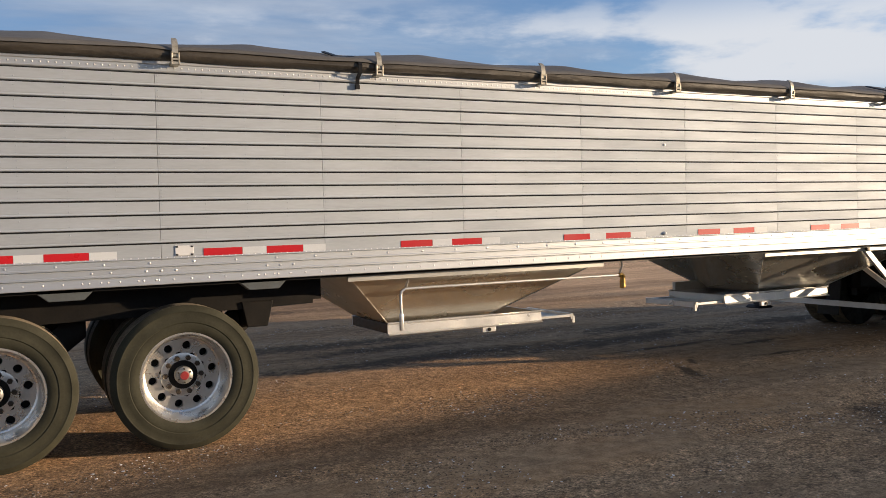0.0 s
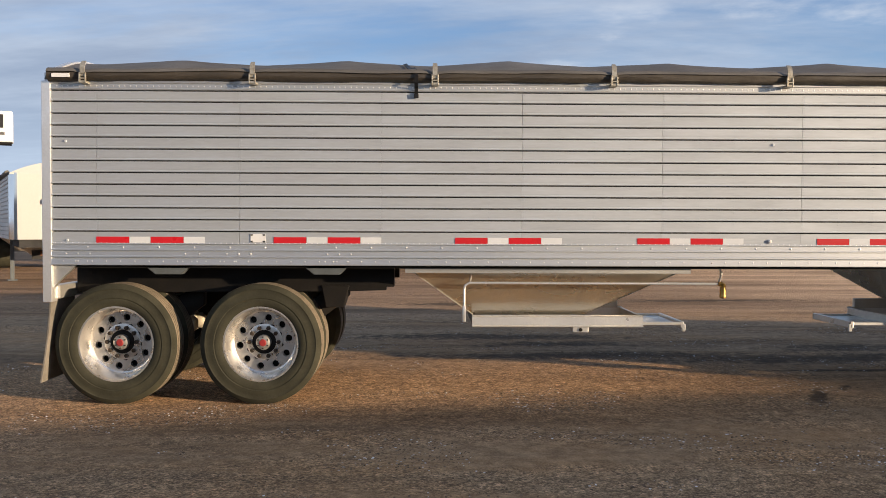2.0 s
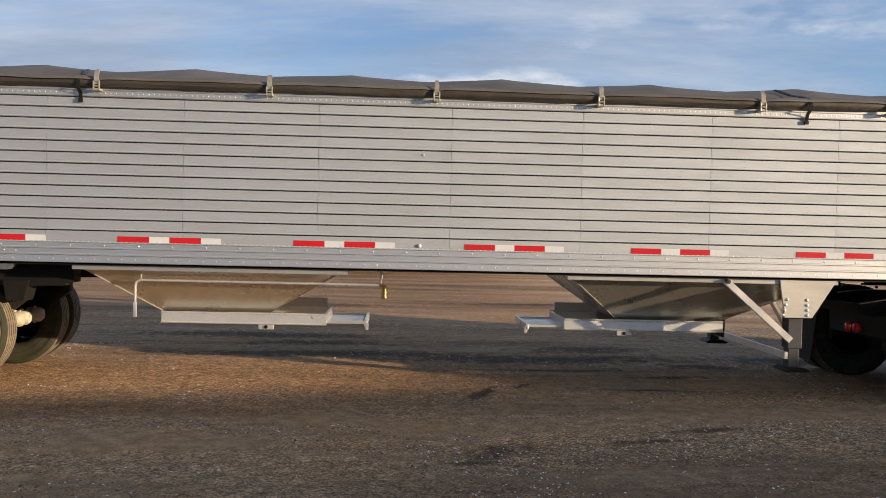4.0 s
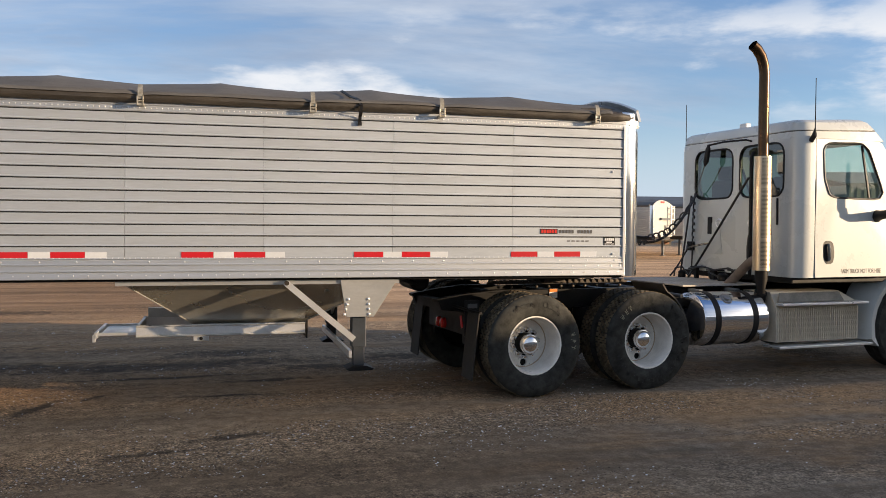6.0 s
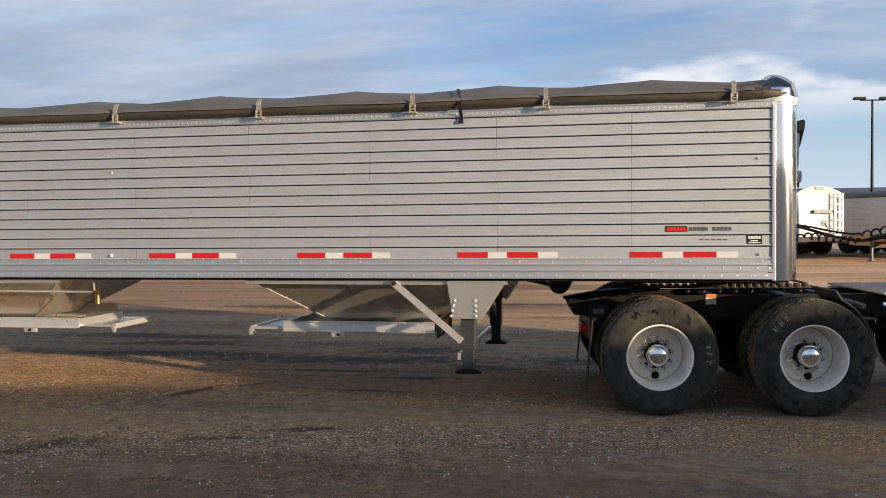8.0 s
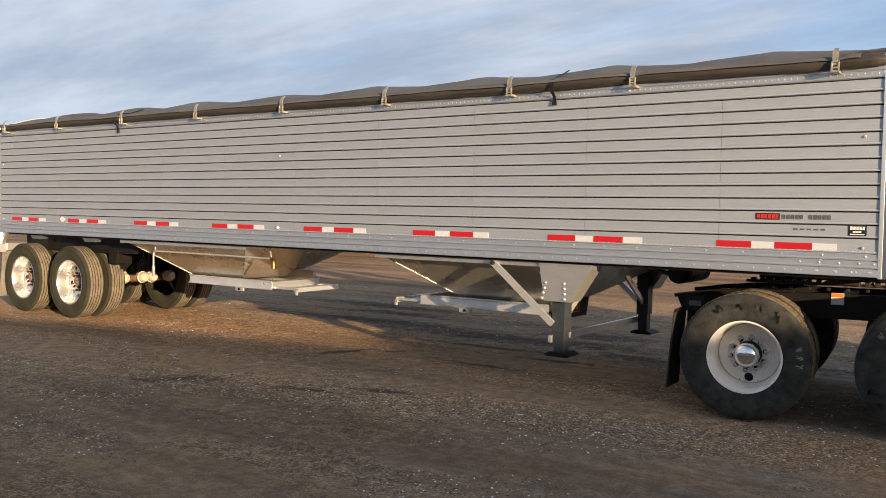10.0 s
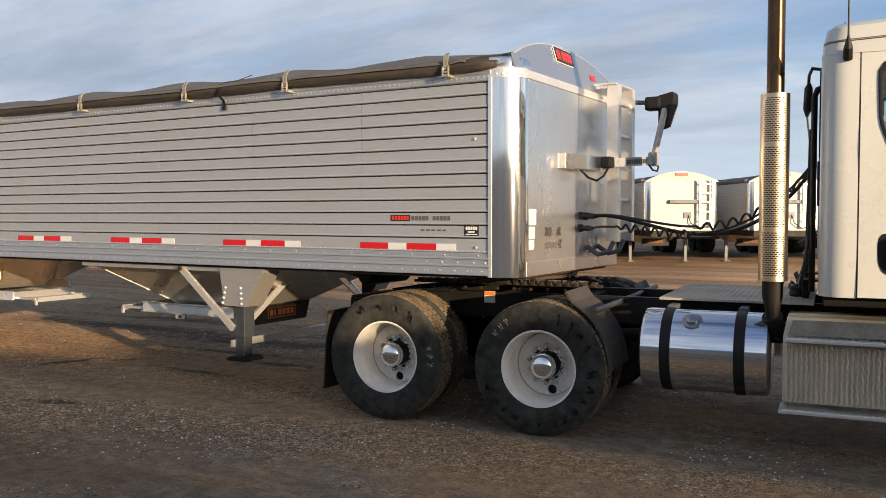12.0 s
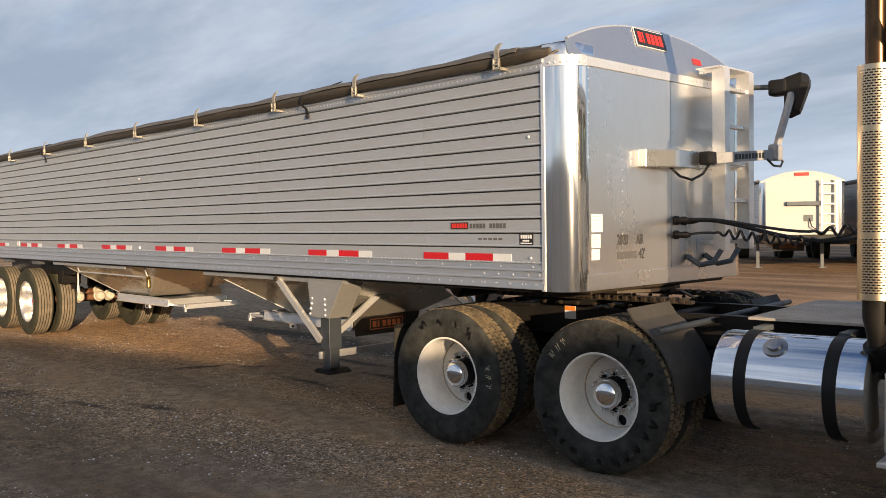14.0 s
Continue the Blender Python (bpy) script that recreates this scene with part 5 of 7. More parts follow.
LINK = mat("grey_arm_casting", (0.42, 0.425, 0.43), 0.5, 0.35, var=0.2, scale=12, fine=70, bump=0.15)
low = part("lower_link", bm, LINK, arm, "grey arm link with illegible lettering")
for k in range(9):
    bm = bmesh.new()
    p = e0.lerp(e1, 0.28 + 0.055 * k)
    d = (e1 - e0).normalized()
    bar(bm, p + Vector((0.027, 0.0, 0)), p + d * 0.024 + Vector((0.027, 0.0, 0)), 0.004, 0.04)
    part("letter_bar", bm, DECAL_BLACK, low)
bm = bmesh.new()
box(bm, 0.535, 0.620, 2.055, 2.165, 2.115, 2.245, 0.02)
part("elbow", bm, LINK, arm)
bm = bmesh.new()
bar(bm, e1 + Vector((0, 0.02, 0.05)), e2, 0.038, 0.048)
part("upper_link", bm, LINK, arm)
bm = bmesh.new()
rings(bm, [[(0.56 + (x - 0.56) * s, 2.30 + (y - 2.30) * s, z + dz) for x, y, z in ((0.56, 2.30, 0), (0.70, 2.30, 0.03), (0.72, 2.40, 0.02), (0.70, 2.48, 0), (0.58, 2.46, -0.03), (0.54, 2.38, -0.02))] for dz, s in ((2.50, 0.62), (2.54, 0.70), (2.72, 1.0), (2.77, 1.0), (2.79, 0.93))])
part("motor_cover", bm, PLASTIC, arm, "black motor cover")
bm = bmesh.new()
box(bm, 0.43, 0.58, 2.28, 2.40, 2.655, 2.785, 0.02)
part("gearbox", bm, PLASTIC, arm)
bm = bmesh.new()
tube(bm, [(0.44, 2.34, 2.735), (0.10, 2.36, 2.765), (-0.25, 2.38, 2.80)], 0.022, 10)
part("drive_shaft", bm, STEEL_GREY, arm, "", True)
bm = bmesh.new()
tube(bm, [(XP + 0.06, 1.12, 2.05), (XP + 0.12, 1.16, 1.98), (XP + 0.16, 1.26, 1.955), (XP + 0.18, 1.38, 2.0), (XP + 0.20, 1.46, 2.09)], 0.010, 8)
part("cable", bm, HOSE, arm, "", True)
bm = bmesh.new()
tube(bm, [(0.565, 1.99, 2.125), (0.585, 2.06, 2.075), (0.60, 2.15, 2.07), (0.60, 2.19, 2.11), (0.58, 2.16, 2.15)], 0.009, 8)
part("cable", bm, HOSE, arm, "", True)


# ---- truck tractor ----
TRACTOR = pose(-1.03, -0.02, 0, 0, 0, 6.2)   # rear drive axle, outer face of the near tyres
tractor = thing("truck_tractor", "white day-cab truck tractor with a tall exhaust stack", "truck", m=TRACTOR)
MID = 1.22   # centre line across


def smooth_poly(poly, times=2, cut=0.2):
    for _ in range(times):
        out = []
        for i, p in enumerate(poly):
            q = poly[(i + 1) % len(poly)]
            out += [(p[0] * (1 - cut) + q[0] * cut, p[1] * (1 - cut) + q[1] * cut), (p[0] * cut + q[0] * (1 - cut), p[1] * cut + q[1] * (1 - cut))]
        poly = out
    return poly


def polar(poly, centre, k=40):
    """The outline sampled at k even angles about a centre inside it."""
    out = []
    for i in range(k):
        a = 2 * math.pi * i / k + 0.01
        d = (math.cos(a), math.sin(a))
        best = None
        for (x0, y0), (x1, y1) in zip(poly, poly[1:] + poly[:1]):
            ex_, ey_ = x1 - x0, y1 - y0
            det = d[0] * -ey_ + d[1] * ex_
            if abs(det) < 1e-9:
                continue
            wx, wy = x0 - centre[0], y0 - centre[1]
            t = (wx * -ey_ + wy * ex_) / det
            s = (d[0] * wy - d[1] * wx) / det
            if t > 0 and -1e-6 <= s <= 1 + 1e-6 and (best is None or t < best):
                best = t
        out.append((centre[0] + d[0] * best, centre[1] + d[1] * best))
    return out


def holed_panel(bm, outer, hole, place, k=40):
    """A sheet with one opening: place(a, b, side)."""
    c = (sum(p[0] for p in hole) / len(hole), sum(p[1] for p in hole) / len(hole))
    o, h = polar(outer, c, k), polar(hole, c, k)
    # corner points of the outline are kept by moving the nearest sample onto them
    for cor in outer:
        i = min(range(k), key=lambda j: (o[j][0] - cor[0]) ** 2 + (o[j][1] - cor[1]) ** 2)
        o[i] = cor
    rings(bm, [[place(a, b, 1) for a, b in h], [place(a, b, 0) for a, b in h], [place(a, b, 0) for a, b in o], [place(a, b, 1) for a, b in o]], True, False)
    return c, h


def window(parent, h, place, name="window_pane", glass=GLASS):
    """Glass and a black gasket round it."""
    b = bmesh.new()
    vs = [b.verts.new(place(a, q, 0.4)) for a, q in h]
    b.faces.new(vs)
    gl = part(name, b, glass, parent, "tinted window glass")
    gl.visible_shadow = False
    b = bmesh.new()
    loop = [place(a, q, 0.0) for a, q in h]
    tube(b, loop + loop[:2], 0.012, 6, False)
    part("gasket", b, PLASTIC, gl)
    return gl


def drive_tyre():
    b = bmesh.new()
    pr = [(0.284, 0.050), (0.300, 0.024), (0.335, 0.010), (0.39, 0.0), (0.43, 0.0), (0.47, 0.006), (0.492, 0.011), (0.506, 0.018), (0.517, 0.027), (0.5215, 0.036)]
    lathe(b, pr + [(0.508, 0.046), (0.511, 0.14), (0.508, 0.234)] + [(r, 0.28 - a) for r, a in pr[::-1]], 64)
    return b


def tread_blocks(n=58, r0=0.494, r1=0.527):
    """Lug tread: slotted shoulder ribs and narrow staggered rows between."""
    b = bmesh.new()
    for k in range(n):
        for row, (y0, y1, fill) in enumerate(((0.038, 0.075, 0.70), (0.086, 0.110, 0.74), (0.121, 0.159, 0.70), (0.170, 0.194, 0.74), (0.205, 0.242, 0.70))):
            t0 = 2 * math.pi * (k + (0.5 if row % 2 else 0.0)) / n
            dt = 2 * math.pi / n * fill
            skew = 0.008 if row % 2 else -0.008
            v = []
            for lev in (0, 1):
                for t, y in ((t0, y0), (t0 + dt, y0 + skew * 0.3), (t0 + dt, y1 + skew * 0.3), (t0, y1)):
                    edge = max(0.0, 0.040 - min(y, 0.28 - y)) / 0.026
                    r = r0 - 0.012 * edge if lev == 0 else r1 - 0.017 * edge ** 1.6
                    v.append(b.verts.new((r * math.cos(t), y, r * math.sin(t))))
            for q in ((4, 5, 6, 7), (0, 1, 5, 4), (1, 2, 6, 5), (2, 3, 7, 6), (3, 0, 4, 7)):
                b.faces.new([v[i] for i in q])
    return b


def drive_wheel(m, proto=None):
    if proto:
        w = again(proto, tractor, m)
        for ch in proto.children:
            o = again(ch, w, ch.matrix_basis)
            if "label" in ch:
                o["label"] = ch["label"]
        return w
    b = bmesh.new()
    lathe(b, [(0.096, 0.160), (0.101, 0.166), (0.108, 0.279)], 28)
    w = part("wheel", b, BLACK, tractor, "dual drive wheel with white rim", True)
    w.matrix_basis = m
    t1 = part("tyre", drive_tyre(), RUBBER, w, "black drive tyre with chalk marks", True)
    for a0, count in ((1.0, 4), (1.75, 4), (4.2, 5), (5.0, 3)):
        b = bmesh.new()
        rings(b, [[(r * math.cos(t), y, r * math.sin(t)) for r, y in ((0.405, 0.002), (0.405, -0.003), (0.445, -0.003), (0.445, 0.004))] for t in [a0 + 0.012 * j for j in range(int(count * 8))]])
        part("sidewall_band", b, RUBBER, w, "", True)
    t2 = part("tread", tread_blocks(), TREAD, w, "deep lugged tread, its dust tinted golden for sunlight")
    again(t1, w, pose(0, 0.33, 0))
    again(t2, w, pose(0, 0.33, 0, 0, 11, 0))
    b = bmesh.new()
    lathe(b, [(0.291, 0.060), (0.304, 0.030), (0.300, 0.020), (0.288, 0.022), (0.282, 0.040), (0.277, 0.060), (0.272, 0.090), (0.268, 0.180), (0.263, 0.265), (0.256, 0.284), (0.250, 0.289), (0.246, 0.290)], 64)
    holed_disc(b, 0.165, 0.246, 0.290, 10, 0.206, 0.0385, 0.03, math.pi / 2, (5,))
    lathe(b, [(0.165, 0.290), (0.155, 0.277), (0.100, 0.275)], 64)
    part("rim", b, WHITE_RIM, w, "white painted steel rim", True)
    b = bmesh.new()
    lathe(b, [(0.2475, 0.2885), (0.252, 0.286), (0.2575, 0.2815)], 64)
    part("rust_line", b, RUST_STAIN, w, "brown rust line where disc meets barrel", True)
    b = bmesh.new()
    lathe(b, [(0.26, 0.330), (0.12, 0.325)], 32)
    part("brake_drum", b, BLACK, w)
    b = bmesh.new()
    lathe(b, [(0.0001, 0.082)] + [(0.094 * math.sin(a), 0.132 - 0.050 * math.cos(a)) for a in [math.pi / 2 * j / 8 for j in range(1, 9)]] + [(0.099, 0.133), (0.103, 0.140), (0.103, 0.165)], 32)
    part("hub_cap", b, CHROME, w, "chrome domed hub cap", True)
    for k in range(10):
        t = 2 * math.pi * (k + 0.3) / 10
        b = bmesh.new()
        lathe(b, [(0.0001, 0.212), (0.016, 0.214), (0.024, 0.226), (0.0255, 0.252), (0.030, 0.255), (0.030, 0.277)], 8, (0.144 * math.cos(t), 0, 0.140 * math.sin(t)))
        part("wheel_nut", b, CHROME, w, "", True)
    return w


# dust colour raised so that it carries the low sun's gold on the tread
TREAD = mat("dusty_lug_tread", (0.21, 0.160, 0.092), 0.9, 0.0, var=0.3, scale=9, fine=60, bump=0.4, tint=(0.05, 0.042, 0.028))
SIZE = Matrix.Scale(0.978, 4)
AXLES = ((0.035, -0.03), (1.35, -0.05))   # along the frame, outer face of the near tyres
dw = drive_wheel(pose(*AXLES[0], 0.502) @ SIZE)
drive_wheel(pose(*AXLES[1], 0.502, 0, -9, 0) @ SIZE, dw)
for u, r in ((0.035, 20), (1.35, 75)):
    drive_wheel(pose(u, 2 * MID + 0.02, 0.512, 0, r, 180), dw)
CHALK = mat("yellow_crayon", (0.45, 0.42, 0.30), 0.8, 0.0, var=0.2)
pen = random.Random(3)
for (u, v), a0 in zip(AXLES, (-0.10, 2.15)):
    for k in range(3):
        bm = bmesh.new()
        a, pts = a0 + 0.15 * k, []
        for j in range(9):
            r, t = 0.395 + 0.055 * (0.5 + 0.5 * math.sin(j * (1.1 + 0.3 * k))), a + 0.008 * j + 0.02 * pen.uniform(-1, 1)
            pts.append((r * math.cos(t) + u, v - 0.002, 0.502 + r * math.sin(t)))
        tube(bm, pts, 0.0016, 5)
        part("crayon_mark", bm, CHALK, tractor)
MOULD = mat("wet_black_rubber", (0.006, 0.006, 0.006), 0.45, 0.0, var=0.1)
for (u, v), first, last, many in ((AXLES[1], -2.9, 1.25, 17), (AXLES[0], 0.7, 2.2, 4)):
    for k in range(many):
        if pen.random() < 0.12:
            continue
        t0 = first + (last - first) * (k + 0.5) / many
        bm = bmesh.new()
        zig = [(0.385 + 0.035 * (j % 2) + pen.uniform(0, 0.035), t0 + 0.045 * j + pen.uniform(-0.015, 0.015)) for j in range(pen.choice((2, 3, 3, 4)))]
        rings(bm, [[((r + dr) * math.cos(t + dt) + u, v + y, 0.502 + (r + dr) * math.sin(t + dt)) for dr, dt, y in ((-w_, -0.012, -0.0035), (w_, -0.012, -0.0035), (w_, 0.012, -0.0035), (-w_, 0.012, -0.0035), (-w_, 0.012, 0.004), (w_, -0.012, 0.004))] for (r, t), w_ in zip(zig, [pen.uniform(0.008, 0.015) for _ in zig])])
        part("sidewall_mark", bm, MOULD, tractor, "", True)


def steer_wheel(m):
    b = bmesh.new()
    lathe(b, [(0.0001, 0.0), (0.05, 0.002), (0.075, 0.02), (0.085, 0.05), (0.09, 0.10)], 24)
    w = part("wheel", b, CHROME, tractor, "steer wheel with polished rim", True)
    w.matrix_basis = m
    part("tyre", ribbed_tyre(0.525, 0.28), RUBBER, w, "black steer tyre", True)
    b = bmesh.new()
    lathe(b, [(0.300, 0.060), (0.315, 0.028), (0.308, 0.020), (0.294, 0.030), (0.285, 0.055), (0.262, 0.070), (0.250, 0.072)], 48)
    holed_disc(b, 0.165, 0.250, 0.072, 10, 0.208, 0.029, 0.05)
    lathe(b, [(0.165, 0.072), (0.09, 0.075)], 48)
    part("rim", b, RIM_ALU, w, "polished aluminium rim", True)
    b = bmesh.new()
    lathe(b, [(0.262, 0.20), (0.07, 0.20)], 32)
    part("brake_drum", b, BLACK, w)
    for k in range(10):
        t = 2 * math.pi * k / 10
        b = bmesh.new()
        lathe(b, [(0.0001, 0.035), (0.014, 0.04), (0.017, 0.075)], 8, (0.132 * math.cos(t), 0, 0.132 * math.sin(t)))
        part("wheel_nut", b, CHROME, w, "", True)


steer_wheel(pose(5.11, 0.06, 0.522))
steer_wheel(pose(5.11, 2 * MID - 0.06, 0.522, 0, 0, 180))

# frame and running gear
for v in (MID - 0.44, MID + 0.37):
    bm = bmesh.new()
    prism(bm, [(-0.70, 0.905), (-0.66, 0.80), (-0.45, 0.78), (6.2, 0.78), (6.2, 1.005), (1.2, 0.995), (-0.10, 0.985), (-0.42, 0.955)], lambda u, z, k: (u, v + 0.07 * k, z), 0.004)
    part("frame_rail", bm, BLACK, tractor, "black steel frame rail")
bm = bmesh.new()
for u in (-0.66, -0.05, 0.66, 1.38, 2.6):
    box(bm, u, u + 0.12, MID - 0.37, MID + 0.37, 0.80, 0.90 if u < -0.5 else 0.975)
for u in (0.0, 1.32):
    tube(bm, [(u, 0.25, 0.522), (u, MID - 0.22, 0.522), (u, MID - 0.16, 0.522), (u, MID + 0.16, 0.522), (u, MID + 0.22, 0.522), (u, 2 * MID - 0.25, 0.522)], [0.07, 0.08, 0.2, 0.2, 0.08, 0.07], 16)
    for v in (MID - 0.46, MID + 0.46):
        tube(bm, [(u - 0.3, v, 0.50), (u - 0.3, v, 0.57), (u - 0.3, v, 0.80)], [0.10, 0.14, 0.12], 14)
        box(bm, u - 0.42, u + 0.3, v - 0.04, v + 0.04, 0.44, 0.52)
tube(bm, [(1.3, MID, 0.6), (4.2, MID, 0.75)], 0.06, 10)
tube(bm, [(5.11, 0.3, 0.50), (5.11, 2 * MID - 0.3, 0.50)], 0.06, 10)
part("running_gear", bm, BLACK, tractor, "black axles, springs and drive shaft", True)
# unseen engine mass and tanks, added to stop light passing under the cab
bm = bmesh.new()
box(bm, 3.95, 5.7, MID - 0.30, MID + 0.30, 0.42, 1.02, 0.06)
tube(bm, [(3.2, MID, 0.72), (3.3, MID, 0.72), (3.75, MID, 0.72), (3.95, MID, 0.72)], [0.14, 0.20, 0.23, 0.29], 16)
part("engine", bm, GREASE, tractor, "plain engine mass, added unseen to block light under the cab", True)
for v in (MID - 0.62, MID + 0.40):
    bm = bmesh.new()
    lathe(bm, [(0.0001, 3.12), (0.09, 3.125), (0.12, 3.16), (0.12, 3.86), (0.09, 3.895), (0.0001, 3.90)], 16, (0, v + 0.11, 0.62), "x")
    part("air_reservoir", bm, BLACK, tractor, "", True)
for v in (MID - 0.47, MID + 0.35):
    bm = bmesh.new()
    prism(bm, [(-0.72, 0.915), (-0.42, 0.965), (-0.12, 0.998), (0.3, 1.003), (0.3, 0.985), (-0.15, 0.978), (-0.71, 0.885)], lambda u, z, k: (u, v + 0.12 * k, z))
    part("rear_ramp", bm, BLACK, tractor)
# fifth wheel on its toothed slide
bm = bmesh.new()
prism(bm, [(MID - 0.48, -0.05), (MID - 0.16, -0.40), (MID - 0.06, 0.12), (MID + 0.06, 0.12), (MID + 0.16, -0.40), (MID + 0.48, -0.05), (MID + 0.48, 0.42), (MID + 0.25, 0.58), (MID - 0.25, 0.58), (MID - 0.48, 0.42)],
      lambda v, u, k: (0.66 + u, v, 1.115 + 0.03 * k - 0.02 * (u < -0.2)), 0.004)
part("fifth_wheel", bm, GREASE, tractor, "greasy fifth wheel plate under the trailer nose")
for v in (MID - 0.40, MID + 0.33):
    bm = bmesh.new()
    box(bm, -0.10, 1.62, v, v + 0.07, 1.055, 1.078)
    for k in range(22):
        box(bm, -0.06 + 0.076 * k, -0.02 + 0.076 * k, v - 0.012, v + 0.082, 1.060, 1.098, 0.004)
    part("slide_rack", bm, GREASE, tractor, "toothed slide rack")
    bm = bmesh.new()
    prism(bm, [(0.52, 1.075), (0.80, 1.075), (0.74, 1.12), (0.58, 1.12)], lambda u, z, k: (u, v - 0.05 + 0.17 * k, z))
    part("pivot_bracket", bm, GREASE, tractor)
    for k in range(11):
        bm = bmesh.new()
        lathe(bm, [(0.0001, -0.022), (0.014, -0.02), (0.016, 0.0)], 8, (-0.02 + 0.15 * k, v - 0.06 if v < MID else v + 0.13, 1.03))
        part("bolt", bm, GREASE, tractor)
for a, b, c, d in ((0.02, 1.30, 0.05, 1.35), (0.9, 1.5, 0.8, 1.62), (1.25, 1.1, 1.6, 0.95)):
    bm = bmesh.new()
    tube(bm, [(a, b, 1.08), ((a + c) / 2, (b + d) / 2 + 0.05, 1.13), (c, d, 1.09)], 0.012, 6)
    part("air_line", bm, HOSE, tractor)
bm = bmesh.new()
box(bm, 0.60, 0.70, MID - 0.446, MID - 0.441, 0.90, 1.0, 0.001)
stk = part("warning_label", bm, DECAL_WHITE, tractor, "white label with an orange head")
bm = bmesh.new()
box(bm, 0.602, 0.698, MID - 0.449, MID - 0.446, 0.965, 0.998)
part("orange_head", bm, mat("orange_label", (0.7, 0.22, 0.03), 0.4), stk)
bm = bmesh.new()
box(bm, -0.54, -0.38, 0.432, 0.446, 0.80, 0.93, 0.003)
part("flap_bracket", bm, BLACK, tractor)
bm = bmesh.new()
box(bm, -0.51, -0.405, 0.427, 0.432, 0.848, 0.893, 0.001)
part("label_plate", bm, DECAL_GREY, tractor)

# rear mudflaps and lamps
for v in (0.05, 1.80):
    bm = bmesh.new()
    rings(bm, [[((-0.55 if v < 1 else -0.50) - 0.06 * t + dx, v + dv + 0.03 * t, 0.83 - 0.66 * t) for dx, dv in ((0, 0), (0.012, 0), (0.035, 0.33), (0.023, 0.33))] for t in [k / 6 for k in range(7)]])
    fl = part("mudflap", bm, RUBBER_FLAP, tractor, "worn black mudflap")
    bm = bmesh.new()
    ux = -0.53 if v < 1 else -0.48
    tube(bm, [(ux, v, 0.835), (ux, v + 0.33, 0.835), (ux, MID - 0.4 if v < 1 else MID + 0.4, 0.85)], 0.016, 8)
    part("hanger_rod", bm, BLACK, fl)
for v in (1.03, 1.16):
    bm = bmesh.new()
    lathe(bm, [(0.0001, -0.030), (0.04, -0.026), (0.055, -0.012), (0.056, 0.02)], 20, (-0.55, v, 0.64), "x")
    part("tail_lamp", bm, RED_LENS, tractor, "round red tail lamp", True)
bm = bmesh.new()
box(bm, -0.53, -0.49, 0.46, MID + 0.30, 0.57, 0.80, 0.006)
part("lamp_bar", bm, BLACK, tractor)
bm = bmesh.new()
bar(bm, (-0.535, 0.56, 0.76), (-0.535, 0.52, 0.64), 0.006, 0.045)
part("reflector", bm, RED_TAPE, tractor)

# quarter fenders ahead of the drive wheels
FENDER = mat("dark_poly_fender", (0.050, 0.046, 0.040), 0.72, 0.0, var=0.25, scale=4, fine=50, bump=0.1)
for v in (0.02, 2 * MID - 0.62):
    bm = bmesh.new()
    arc = [(1.345 + 0.528 * math.cos(a), 0.51 + 0.56 * math.sin(a)) for a in [radians(62 - 7.5 * k) for k in range(8)]]
    arc = [(1.54, 1.085)] + arc + [(1.878, 0.50)] if v < 1 else [(1.66, 1.01)] + arc[3:] + [(1.878, 0.50)]
    rings(bm, [[(u, v, z), (u + 0.012, v, z + 0.008), (u + 0.012, v + 0.60, z + 0.008), (u, v + 0.60, z)] for u, z in arc])
    part("quarter_fender", bm, FENDER, tractor, "black quarter fender ahead of the wheels")
    bm = bmesh.new()
    tube(bm, [(1.77, v - 0.02 if v < 1 else v + 0.62, 0.955), (1.82, MID, 0.97)], 0.022, 10)
    part("fender_rod", bm, LEGBLUE, tractor, "", True)

# fuel tanks with black straps
CAPGREY = mat("grey_cap", (0.42, 0.42, 0.42), 0.3, 0.9, var=0.2)
for v0, near in ((0.315, True), (2 * MID - 0.315, False)):
    bm = bmesh.new()
    lathe(bm, [(0.0001, 2.08), (0.20, 2.075), (0.27, 2.085), (0.292, 2.10), (0.298, 2.13), (0.298, 2.93), (0.292, 2.955), (0.27, 2.97), (0.20, 2.98), (0.0001, 2.975)], 48, (0, v0, 0.67), "x")
    tank = part("fuel_tank", bm, TANK, tractor, "polished cylindrical fuel tank", True)
    for u in (2.235, 2.74):
        bm = bmesh.new()
        lathe(bm, [(0.2995, u), (0.3045, u + 0.004), (0.3045, u + 0.071), (0.2995, u + 0.075)], 48, (0, v0, 0.67), "x")
        part("tank_strap", bm, PLASTIC, tank, "black tank strap", True)
        bm = bmesh.new()
        box(bm, u + 0.005, u + 0.07, v0 + (0.02 if near else -0.22), v0 + (0.22 if near else -0.02), 0.955, 0.99, 0.006)
        part("strap_end", bm, STEEL_GREY, tank)
    bm = bmesh.new()
    s = -1 if near else 1
    d = Vector((0, s * 0.62, 0.78)).normalized()
    c0 = Vector((2.45, v0, 0.67)) + d * 0.292
    tube(bm, [c0, c0 + d * 0.012, c0 + d * 0.014, c0 + d * 0.015, c0 + d * 0.036, c0 + d * 0.040, c0 + d * 0.041], [0.074, 0.071, 0.062, 0.046, 0.044, 0.036, 0.020], 20)
    part("filler_cap", bm, CAPGREY, tank, "filler cap", True)

